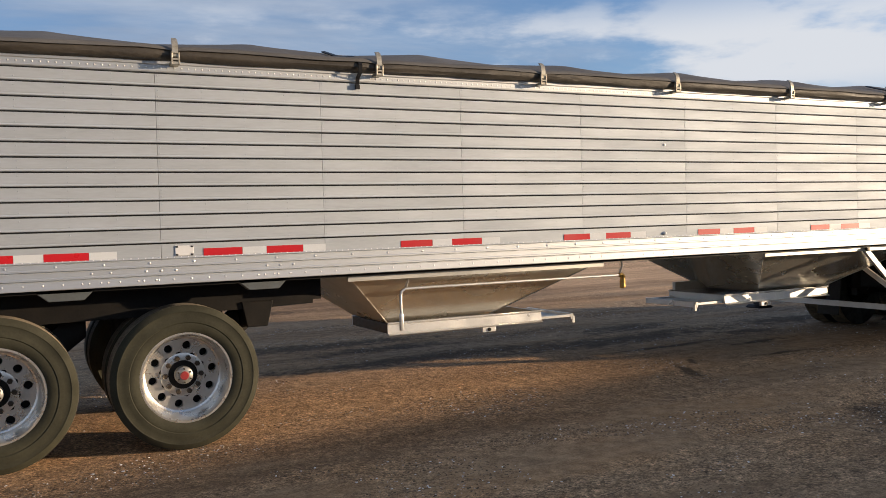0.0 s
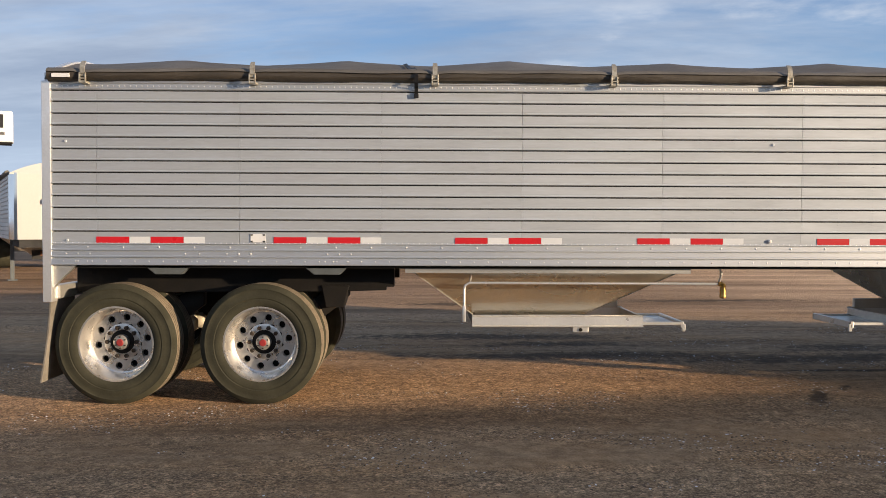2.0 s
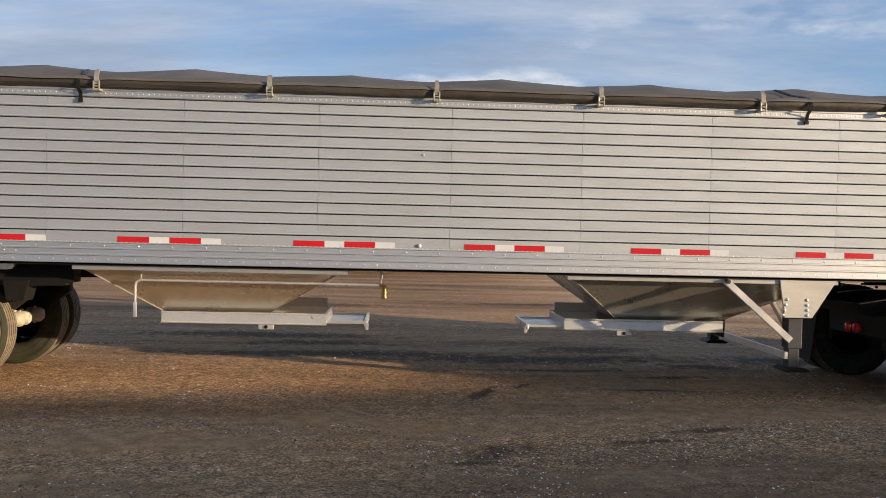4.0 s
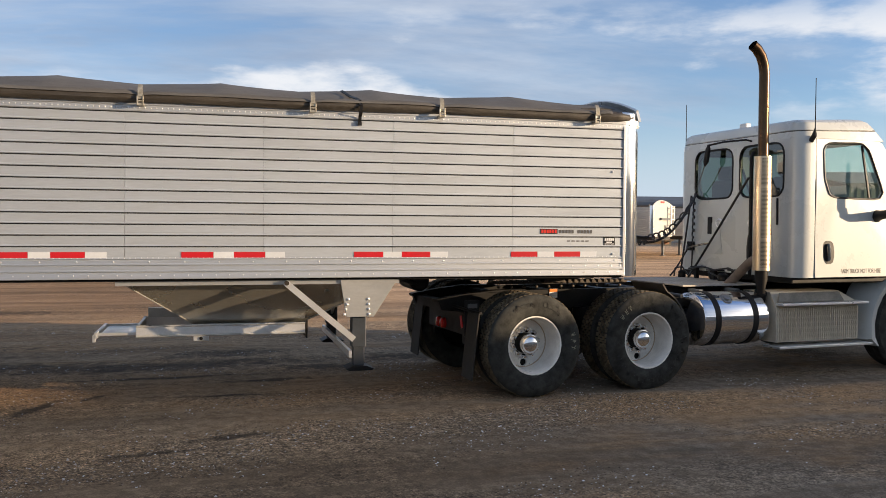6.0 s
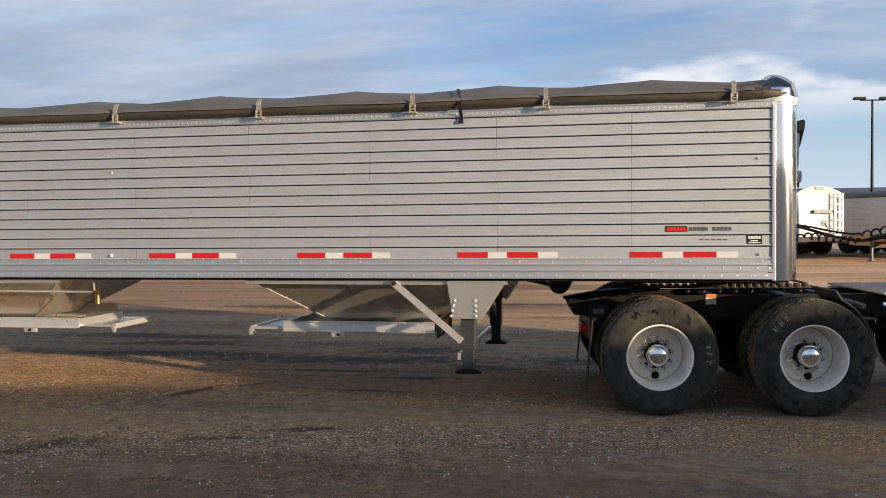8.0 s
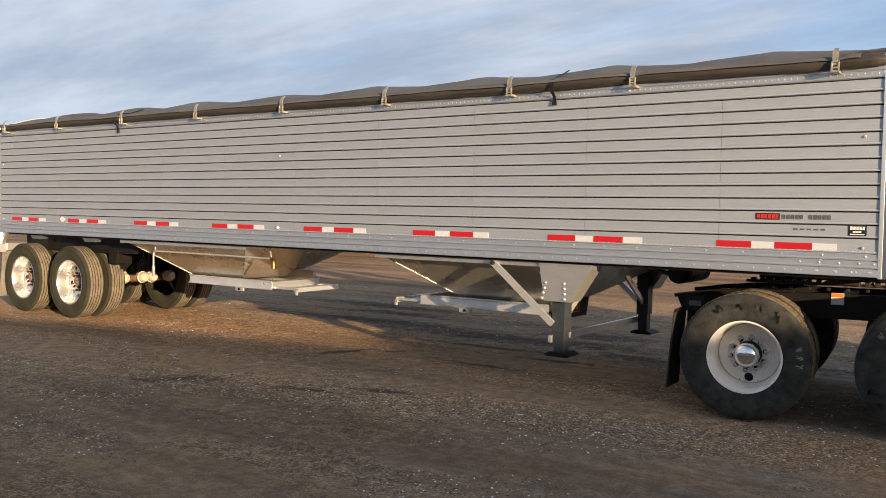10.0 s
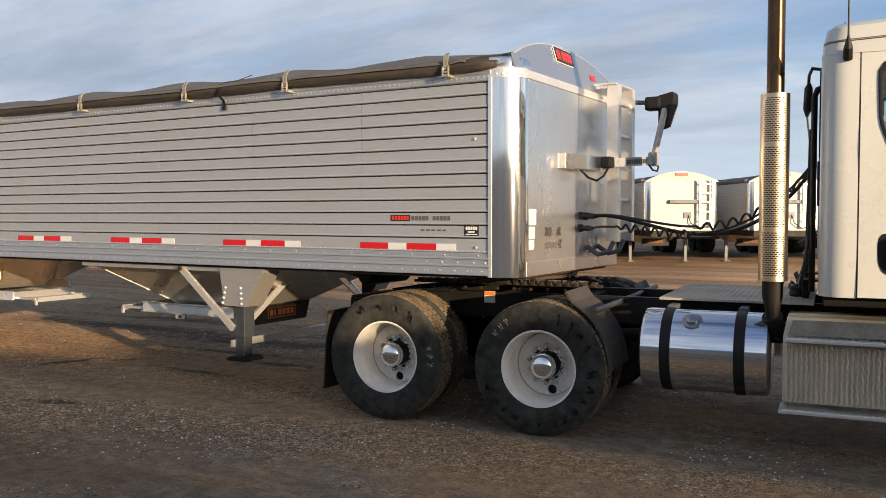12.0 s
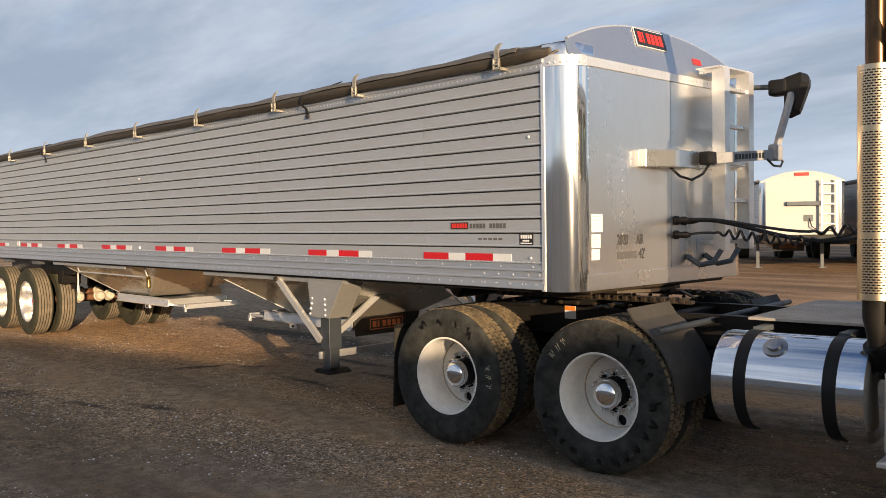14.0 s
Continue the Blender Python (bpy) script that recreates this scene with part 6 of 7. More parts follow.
# deck plate behind the cab
DECK = mat("dusty_chequer_plate", (0.45, 0.415, 0.36), 0.62, 0.2, var=0.25, scale=3, fine=50, bump=0.2)
bm = bmesh.new()
box(bm, 2.15, 3.24, 0.50, 1.94, 1.012, 1.030, 0.003)
for i in range(25):
    for j in range(32):
        u, v = 2.18 + 0.043 * i, 0.53 + 0.044 * j
        w = 0.013 * (1 if (i + j) % 2 else -1)
        a = [bm.verts.new(p) for p in ((u - 0.013, v - w, 1.0302), (u, v + 0.004, 1.0325), (u + 0.013, v + w, 1.0302), (u, v - 0.004, 1.0302))]
        bm.faces.new(a)
part("deck_plate", bm, DECK, tractor, "chequered aluminium deck plate")

# step and battery box
bm = bmesh.new()
prism(bm, [(0.03, 0.43), (0.03, 0.80), (0.06, 0.87), (0.16, 0.99), (0.60, 0.99), (0.60, 0.43)], lambda v, z, k: (3.08 + 1.00 * k if z > 0.9 else 3.06 + 1.20 * k, v, z))
STEPALU = mat("dusty_step_aluminium", (0.62, 0.56, 0.44), 0.5, 0.12, var=0.2, scale=4, fine=60, bump=0.1)
sb = part("step_box", bm, STEPALU, tractor, "ribbed step and battery box below the cab")
for k in range(38):
    bm = bmesh.new()
    u = 3.072 + 0.031 * k
    rings(bm, [[(u + a + 0.003 * (1 if j % 2 else -1), b, 0.44 + 0.38 * j / 12) for a, b in ((0.002, 0.0285), (0.020, 0.0285), (0.015, 0.014), (0.007, 0.014))] for j in range(13)])
    if k == 0:
        rib = part("rib", bm, STEPALU, sb)
    else:
        bm.free()
        again(rib, sb, pose(0.031 * k, 0, 0))
for z, a, b in ((0.845, 3.08, 4.33), (0.365, 3.04, 4.40)):
    bm = bmesh.new()
    box(bm, a, b, -0.06, 0.20, z, z + 0.025, 0.004)
    for k in range(30):
        box(bm, a + 0.03 + 0.041 * k, a + 0.05 + 0.041 * k, -0.045, 0.18, z + 0.025, z + 0.030)
    part("step_tread", bm, ALU_CAST, sb, "bright aluminium step tread")
bm = bmesh.new()
prism(bm, [(3.09, 0.88), (4.05, 0.88), (3.98, 0.985), (3.12, 0.985)], lambda u, z, k: (u, 0.03 + 0.10 * (z - 0.88) + 0.02 * k, z), 0.004)
sb.location.z = -0.03
# dusty lid, darker than the box: the shade on it is in the colour
part("box_lid", bm, mat("dusty_lid", (0.27, 0.25, 0.21), 0.75, 0.1, var=0.3, scale=6, fine=60, bump=0.2), sb)

# exhaust stack with perforated shield
SU, SV = 2.98, 0.19
bm = bmesh.new()
path = [(SU, SV, 2.40), (SU, SV, 3.20), (SU, SV, 3.42), (SU - 0.015, SV, 3.52), (SU - 0.05, SV, 3.61), (SU - 0.11, SV, 3.685), (SU - 0.17, SV, 3.725)]
tube(bm, path, 0.058, 24, False)
stack = part("exhaust_pipe", bm, STACK, tractor, "tall heat-stained exhaust stack with a curved tip", True)
# black lining and plug stand for the unlit inside of the pipe
bm = bmesh.new()
tube(bm, [path[-1], path[-2]], 0.0545, 24, False)
inner = Vector(path[-2]).lerp(Vector(path[-3]), 0.1)
tube(bm, [path[-2], inner], 0.056, 24)
part("bore", bm, BLACK, stack, "dark open end of the pipe, plugged with black", True)
bm = bmesh.new()
lathe(bm, [(0.045, 0.92), (0.048, 1.0), (0.070, 1.10), (0.070, 2.40), (0.062, 2.46)], 28, (SU, SV, 0), "z")
part("muffler", bm, BLACK, stack, "", True)
bm = bmesh.new()
n, rows = 66, 176
arc0, arc1 = radians(-215), radians(35)
vs = {}
for r in range(rows + 1):
    for k in range(n + 1):
        a = arc0 + (arc1 - arc0) * k / n
        vs[r, k] = bm.verts.new((SU + 0.096 * math.cos(a), SV + 0.096 * math.sin(a), 1.205 + 1.285 * r / rows))
for r in range(rows):
    for k in range(n):
        solid = r < 4 or r > 171 or 45 < r < 51 or 125 < r < 131 or k < 20 or k > 46
        # slots: two wide, one post, staggered from row to row
        if solid or r % 2 != 1 or (k + (2 if r % 4 == 1 else 0)) % 4 == 0:
            bm.faces.new((vs[r, k], vs[r, k + 1], vs[r + 1, k + 1], vs[r + 1, k]))
bmesh.ops.delete(bm, geom=[x for x in bm.verts if not x.link_faces], context="VERTS")
part("heat_shield", bm, SHIELD, stack, "perforated bright heat shield", True)
bm = bmesh.new()
tube(bm, [(SU, SV, 0.96), (SU + 0.02, SV + 0.05, 0.86), (SU + 0.12, SV + 0.2, 0.82), (SU + 0.5, SV + 0.5, 0.8)], 0.07, 14)
part("elbow", bm, BLACK, stack, "", True)
bm = bmesh.new()
tube(bm, [(3.00, 0.24, 1.33), (3.005, 0.34, 1.315), (3.006, 0.428, 1.27), (2.976, 0.566, 1.142), (2.954, 0.721, 1.005), (2.95, 0.80, 0.93)], 0.055, 16)
part("exhaust_elbow", bm, mat("dusty_brown_pipe", (0.16, 0.125, 0.10), 0.8, 0.0, var=0.25, scale=9, fine=60, bump=0.15), tractor, "dusty brown exhaust elbow", True)

# ---- cab ----
before_cab = set(tractor.children)
CB, V0, V1, ZF, ZE = 3.39, 0.115, 2 * MID - 0.115, 1.125, 2.70   # back, near side, far side, floor, eaves
part("cab_floor", (lambda b: (box(b, CB + 0.03, 5.0, V0 + 0.12, V1 - 0.12, ZF - 0.07, ZF + 0.02, 0.01), b)[1])(bmesh.new()), BLACK, tractor)
RC = 0.16
for near in (True, False):
    f = (lambda v: v) if near else (lambda v: 2 * MID - v)
    th = 0.03
    # strip behind the door and rounded back corner
    bm = bmesh.new()
    loops = []
    for z, k in ((ZF, 0.0), (ZF + 0.04, 0.0), (2.66, 0.0), (ZE, 0.004)):
        o = [(CB + k, RC + V0)] + [(CB + RC - (RC - k) * math.cos(a), V0 + RC - (RC - k) * math.sin(a)) for a in [math.pi / 2 * j / 10 for j in range(1, 11)]] + [(3.615, V0 + k)]
        i = [(3.615, V0 + th), (CB + RC, V0 + th), (CB + th, V0 + RC)]
        loops.append([(u, f(v), z) for u, v in o + i])
    rings(bm, loops)
    part("cab_corner", bm, WHITE, tractor, "", True)
    # door with its window
    bm = bmesh.new()
    outer = [(3.625, ZF + 0.005), (4.86, ZF + 0.005), (4.93, 1.30), (4.95, 1.60), (4.985, 1.95), (4.80, 2.40), (4.61, 2.66), (4.55, 2.695), (3.625, 2.695)]
    hole = smooth_poly([(3.73, 2.645), (4.37, 2.665), (4.655, 2.02), (3.82, 2.035), (3.74, 2.25)], 2, 0.12)
    bulge = lambda z: 0.018 * math.sin(max(0.0, min(1.0, (z - ZF) / 1.0)) * math.pi) + (0.05 * max(0.0, z - 2.05))
    pl = lambda u, z, k: (u, f(V0 + (-0.012 if k == 0 else 0.022) + bulge(z) * 0.6), z)
    c, h = holed_panel(bm, outer, hole, pl, 48)
    door = part("cab_door", bm, WHITE, tractor, "white cab door with tinted window", True)
    window(door, h, pl)
    bm = bmesh.new()
    bar(bm, pl(4.33, 2.64, 0.2), pl(4.44, 2.03, 0.2), 0.02, 0.02, (0, 1, 0))
    part("window_divider", bm, PLASTIC, door)
    bm = bmesh.new()
    prism(bm, smooth_poly([(3.735, 1.545), (3.875, 1.54), (3.90, 1.40), (3.875, 1.285), (3.775, 1.28), (3.735, 1.36)], 2), lambda u, z, k: (u, f(V0 - 0.022 + bulge(z) * 0.6 + 0.02 * k), z))
    hd = part("door_handle", bm, PLASTIC, door, "black recessed door handle")
    bm = bmesh.new()
    tube(bm, [(3.80, f(V0 - 0.020), 1.505), (3.80, f(V0 - 0.035), 1.48), (3.81, f(V0 - 0.035), 1.34), (3.81, f(V0 - 0.020), 1.32)], 0.016, 8)
    part("grip", bm, STEEL_GREY, hd, "", True)
    # thin dark shut line round the door
    bm = bmesh.new()
    rim = [(3.620, ZF), (3.620, 2.70)]
    box(bm, 3.6155, 3.6245, f(V0 + 0.006) - 0.004, f(V0 + 0.006) + 0.004, ZF, 2.70)
    part("shut_line", bm, GROOVE, door)
    # cowl between door and hood
    bm = bmesh.new()
    prism(bm, [(4.87, ZF), (5.35, ZF), (5.35, 1.84), (5.06, 1.93), (4.995, 1.95), (4.96, 1.60), (4.94, 1.30)], lambda u, z, k: (u, f(V0 + 0.02 + 0.04 * k + 0.10 * (u - 4.9)), z), 0.006)
    part("cowl", bm, WHITE, tractor)
    bm = bmesh.new()
    prism(bm, [(5.02, 1.46), (5.20, 1.46), (5.20, 1.70), (5.04, 1.70)], lambda u, z, k: (u, f(V0 + 0.008 + 0.02 * k + 0.10 * (u - 4.9)), z), 0.006)
    part("cowl_vent", bm, PLASTIC, tractor)
    bm = bmesh.new()
    prism(bm, smooth_poly([(5.02, 1.34), (5.18, 1.34), (5.18, 1.29), (5.02, 1.29)], 1), lambda u, z, k: (u, f(V0 + 0.0 + 0.03 * k + 0.10 * (u - 4.9)), z))
    part("side_marker", bm, AMBER, tractor, "amber side marker lamp")
    # mirror on its bracket
    mu, mv = 4.47, -0.17
    bm = bmesh.new()
    rings(bm, [[(mu + du * s, f(mv + dv * s), z) for du, dv in ((-0.042, 0.028), (-0.028, 0.042), (0.046, -0.028), (0.038, -0.06), (0.008, -0.054), (-0.038, 0.0))] for z, s in ((1.94, 0.6), (1.98, 1.0), (2.44, 1.0), (2.49, 0.6))])
    mi = part("mirror", bm, PLASTIC, tractor, "black door mirror on a bracket", True)
    bm = bmesh.new()
    bar(bm, (mu - 0.030, f(mv + 0.043), 2.21), (mu + 0.045, f(mv - 0.027), 2.21), 0.004, 0.42)
    part("mirror_glass", bm, CHROME, mi)
    bm = bmesh.new()
    tube(bm, [(mu + 0.01, f(mv), 1.98), (mu + 0.02, f(mv), 1.90), (mu + 0.035, f(mv + 0.05), 1.86), (mu + 0.05, f(V0 - 0.06), 1.84), (mu + 0.06, f(V0), 1.83)], [0.032, 0.036, 0.045, 0.055, 0.075], 12)
    part("bracket", bm, PLASTIC, mi, "", True)
    # antenna
    bm = bmesh.new()
    tube(bm, [(3.545, f(0.12), 2.66), (3.545, f(0.07), 2.72), (3.545, f(0.06), 2.80), (3.545, f(0.06), 3.35)], [0.03, 0.028, 0.006, 0.004], 8)
    part("antenna", bm, PLASTIC, tractor, "thin whip antenna")
lettering("lettering", "FARM TRUCK NOT FOR HIRE", 0.075, DECAL_BLACK, tractor, Matrix.Translation((4.00, V0 - 0.0120, 1.172)) @ SIDE, 0.60)

# back wall with two windows
for a, b, w0, w1 in ((V0 + RC, 1.165, 0.38, 1.08), (1.165, V1 - RC, 1.25, 1.94)):
    bm = bmesh.new()
    outer = [(a, ZF), (b, ZF), (b, ZE), (a, ZE)]
    hole = smooth_poly([(w0 - 0.02, 2.05), (w1 + 0.02, 2.05), (w1 + 0.02, 2.665), (w0 - 0.02, 2.665)], 2, 0.12)
    pl = lambda v, z, k: (CB + 0.03 * k, v, z)
    c, h = holed_panel(bm, outer, hole, pl, 48)
    bw = part("back_panel", bm, WHITE, tractor, "white rear cab wall")
    window(bw, h, pl, glass=GLASS_DARK)
for v, z, w, hh in ((1.60, 1.60, 0.08, 0.22), (0.435, 1.72, 0.022, 0.31)):
    bm = bmesh.new()
    box(bm, CB - 0.02, CB, v, v + w, z, z + hh, 0.008)
    part("vent", bm, PLASTIC, tractor)
bm = bmesh.new()
tube(bm, [(CB - 0.05, 0.84, 1.10), (CB - 0.05, 0.84, 2.52), (CB - 0.03, 0.84, 2.57), (CB, 0.84, 2.58)], 0.022, 10)
part("hose_pole", bm, BLACK, tractor, "black upright hose pole", True)
bm = bmesh.new()
box(bm, CB - 0.06, CB, 1.95, 2.05, 1.38, 1.50, 0.01)
part("junction_box", bm, PLASTIC, tractor)
for v in (1.47, 0.88):
    bm = bmesh.new()
    lathe(bm, [(0.0001, -0.010), (0.035, -0.010), (0.045, -0.016), (0.058, -0.012), (0.062, 0.0)], 20, (CB, v, 1.74), "x")
    part("round_plate", bm, ALU_CAST, tractor, "", True)
for v in (0.72, 1.62):
    bm = bmesh.new()
    prism(bm, [(v - 0.22, 1.35), (v + 0.22, 1.35), (v + 0.16, 1.75), (v - 0.16, 1.75)], lambda b_, z, k: (CB - 0.012 * k, b_, z), 0.004)
    part("pressed_panel", bm, WHITE, tractor)
# roof
RF = 0.07   # rounding of its front corners
bm = bmesh.new()
loops = []
for z, k in ((ZE - 0.005, 0.0), (ZE + 0.105, 0.008), (ZE + 0.109, 0.018), (ZE + 0.117, 0.018), (ZE + 0.121, 0.008), (ZE + 0.205, 0.025), (ZE + 0.238, 0.06), (ZE + 0.255, 0.14), (ZE + 0.262, 0.35)):
    lp = []
    front = 4.66 - 0.95 * (z - ZE)
    for cu, cv, a0 in ((CB + RC, V0 + RC, 180), (front - RF, V0 + RF, 270), (front - RF, V1 - RF, 0), (CB + RC, V1 - RC, 90)):
        for j in range(7):
            a = radians(a0 + 15 * j)
            rr = max(0.02, (RC if cu < 4 else RF) - k * 0.3)
            lp.append((cu + rr * math.cos(a) + (k if cu < 4 else -k) * 0.8, cv + rr * math.sin(a) + (k if cv < MID else -k), z - (0.10 * max(0, (CB + 0.5 - cu)) if z > ZE + 0.1 else 0)))
    loops.append(lp)
rings(bm, loops)
part("roof", bm, WHITE, tractor, "white rounded cab roof", True)
bm = bmesh.new()
seam = loops[2]
tube(bm, [(u, v, z) for u, v, z in seam] + [seam[0]], 0.0065, 6, False)
part("roof_seam", bm, GROOVE, tractor, "dark seam round the roof")
bm = bmesh.new()
box(bm, 3.52, 3.60, 1.16, 1.28, ZE + 0.17, ZE + 0.27, 0.01)
part("roof_beacon", bm, DECAL_WHITE, tractor)
# windscreen and hood
bm = bmesh.new()
vs_ = [bm.verts.new(p) for p in ((4.60, V0 + 0.06, 2.69), (5.01, V0 + 0.10, 1.96), (5.10, MID, 1.96), (5.01, V1 - 0.10, 1.96), (4.60, V1 - 0.06, 2.69), (4.64, MID, 2.69))]
bm.faces.new((vs_[0], vs_[1], vs_[2], vs_[5]))
bm.faces.new((vs_[5], vs_[2], vs_[3], vs_[4]))
ws = part("windscreen", bm, GLASS, tractor, "tinted windscreen")
ws.visible_shadow = False
bm = bmesh.new()
loops = []
for u, w, top, lo in ((5.02, 0.98, 1.93, 1.10), (5.4, 0.96, 1.86, 1.05), (5.9, 0.90, 1.74, 0.95), (6.25, 0.80, 1.60, 0.80), (6.40, 0.70, 1.42, 0.62)):
    lp = [(u, MID - w, lo)]
    for j in range(9):
        a = math.pi * (1 - j / 8)
        lp.append((u, MID + w * math.copysign(abs(math.cos(a)) ** 0.45, math.cos(a)), top - 0.28 + 0.28 * abs(math.sin(a)) ** 0.6))
    lp.append((u, MID + w, lo))
    loops.append(lp)
rings(bm, loops)
part("hood", bm, WHITE, tractor, "white sloping hood", True)
for near in (True, False):
    f = (lambda v: v) if near else (lambda v: 2 * MID - v)
    bm = bmesh.new()
    loops = []
    for j in range(15):
        a = radians(208 - 16.5 * j)
        ro = 0.70 if j else 0.66
        loops.append([(5.11 + r * math.cos(a) * 1.0, f(v), max(0.30, 0.522 + r * math.sin(a))) for r, v in ((0.585, 0.03), (ro - 0.03, 0.0), (ro, 0.06), (ro + 0.06, 0.40), (0.62, 0.44), (0.585, 0.40))])
    rings(bm, loops)
    part("front_fender", bm, WHITE, tractor, "white front wheel fender", True)
    bm = bmesh.new()
    rings(bm, [[(6.05 + 0.3 * t, f(0.14 + 0.2 * t), 1.02 - 0.05 * t), (6.05 + 0.3 * t, f(0.14 + 0.2 * t), 1.30 - 0.08 * t), (6.0 + 0.3 * t, f(0.22 + 0.2 * t), 1.30 - 0.08 * t), (6.0 + 0.3 * t, f(0.22 + 0.2 * t), 1.02 - 0.05 * t)] for t in (0, 0.5, 1)])
    part("headlamp", bm, CHROME, tractor, "", True)
bm = bmesh.new()
rings(bm, [[(u, v, z) for u, z in ((6.30 - d, 0.38), (6.46 - d, 0.38), (6.50 - d, 0.5), (6.46 - d, 0.66), (6.30 - d, 0.66))] for v, d in ((0.06, 0.45), (0.16, 0.12), (0.6, 0.0), (2 * MID - 0.6, 0.0), (2 * MID - 0.16, 0.12), (2 * MID - 0.06, 0.45))])
part("bumper", bm, CHROME, tractor, "", True)
# cab interior
for v in (0.45, 1.55):
    bm = bmesh.new()
    box(bm, 3.75, 4.25, v, v + 0.45, 1.45, 1.62, 0.05)
    box(bm, 3.66, 3.80, v, v + 0.45, 1.60, 2.30, 0.05)
    box(bm, 3.68, 3.78, v + 0.1, v + 0.35, 2.30, 2.48, 0.04)
    part("seat", bm, HEADLINER, tractor, "dark cloth seat")
bm = bmesh.new()
box(bm, 4.70, 4.98, V0 + 0.10, V1 - 0.10, 1.20, 1.90, 0.06)
part("dashboard", bm, PLASTIC, tractor)
bm = bmesh.new()
box(bm, CB + 0.05, 4.5, V0 + 0.08, V1 - 0.08, ZE - 0.03, ZE - 0.02)
part("headliner", bm, DECAL_GREY, tractor)
# the cab sits a little back and to the near side of the frame
CAB_AT = Vector((-0.12, -0.18, 0))
for o in set(tractor.children) - before_cab:
    if o.name.split(".")[0] not in ("front_fender", "headlamp", "bumper"):
        o.location = o.location + CAB_AT

bm = bmesh.new()
tube(bm, [(3.27, 0.72, 2.72), (3.20, 0.74, 2.735), (3.17, 1.10, 2.74), (3.16, 1.40, 2.72)], 0.012, 8)
hg = part("hose_hanger", bm, BLACK, tractor, "black hose hanger arm with a spring", True)
bm = bmesh.new()
tube(bm, [(3.165, 1.38, 2.72), (3.16, 1.39, 2.68), (3.155, 1.42, 2.52), (3.15, 1.44, 2.46)], [0.012, 0.032, 0.036, 0.012], 10)
part("spring", bm, PLASTIC, hg, "", True)
bm = bmesh.new()
tube(bm, [(3.15, 1.44, 2.47), (3.17, 1.56, 2.28), (3.20, 1.70, 2.11)], 0.008, 6)
part("cord", bm, STEEL_GREY, hg)

# brackets, valves and short hoses at the foot of the cab back
for v, w, h in ((1.58, 0.05, 0.15), (1.22, 0.09, 0.12), (0.86, 0.05, 0.14)):
    bm = bmesh.new()
    box(bm, 3.15, 3.20, v, v + w, 1.02, 1.02 + h, 0.006)
    box(bm, 3.13, 3.27, v - 0.05, v + w + 0.05, 1.02 + h, 1.035 + h, 0.004)
    part("cab_mount", bm, BLACK, tractor, "black cab mount bracket")
for v, r in ((1.84, 0.045), (1.02, 0.06)):
    bm = bmesh.new()
    lathe(bm, [(0.0001, 1.028), (r, 1.028), (r * 1.15, 1.05), (r, 1.075), (r * 1.1, 1.10), (r * 0.6, 1.125), (0.0001, 1.13)], 14, (3.12, v, 0), "z")
    part("air_valve", bm, BLACK, tractor, "", True)
for line, r in (([(3.22, 1.86, 1.40), (3.14, 1.88, 1.26), (3.10, 1.96, 1.12), (3.08, 2.04, 1.04)], 0.011),
                ([(3.10, 1.98, 1.04), (3.06, 1.90, 1.15), (3.08, 1.78, 1.17), (3.12, 1.70, 1.06)], 0.010),
                ([(3.24, 1.88, 1.46), (3.12, 1.74, 1.40), (3.10, 1.64, 1.43), (3.20, 1.52, 1.47), (3.25, 1.46, 1.48)], 0.013),
                ([(3.12, 1.70, 1.15), (3.14, 1.45, 1.19), (3.13, 1.20, 1.155), (3.14, 0.95, 1.19), (3.12, 0.70, 1.14)], 0.012),
                ([(3.14, 1.30, 1.05), (3.06, 1.22, 1.13), (3.05, 1.08, 1.10), (3.10, 1.0, 1.04)], 0.010),
                ([(3.20, 0.66, 1.60), (3.19, 0.67, 1.45), (3.17, 0.64, 1.30), (3.14, 0.66, 1.12)], 0.014)):
    bm = bmesh.new()
    tube(bm, [Vector(a).lerp(Vector(b), q) for a, b in zip(line, line[1:]) for q in (0, 0.5)] + [Vector(line[-1])], r, 7)
    part("air_line", bm, HOSE, tractor, "", True)

# ---- air and electric lines between tractor and trailer ----
def coil_line(name, label, start, end, sag, coils, r, wraps, material):
    pts, start, end = [], Vector(start), Vector(end)
    n = 40 + coils * 14
    d = (end - start)
    side = Vector((-d.y, d.x, 0)).normalized()
    for k in range(n + 1):
        t = k / n
        p = start.lerp(end, t)
        p.z -= sag * 5.65 * t ** 1.6 * (1 - t)   # lowest past the middle
        if coils and wraps[0] < t < wraps[1]:
            q = (t - wraps[0]) / (wraps[1] - wraps[0])
            a = 2 * math.pi * coils * q
            ease = min(1, q * 6, (1 - q) * 6)
            p += (side * math.cos(a) + Vector((0, 0, 1)) * math.sin(a)) * 0.034 * ease
        pts.append(p)
    b = bmesh.new()
    tube(b, pts, r, 7)
    o = part(name, b, material, None, "", True)
    return tagged(o, label, "hose")


def cabpt(u, v, z):
    return tuple(TRACTOR @ (Vector((u, v, z)) + CAB_AT))


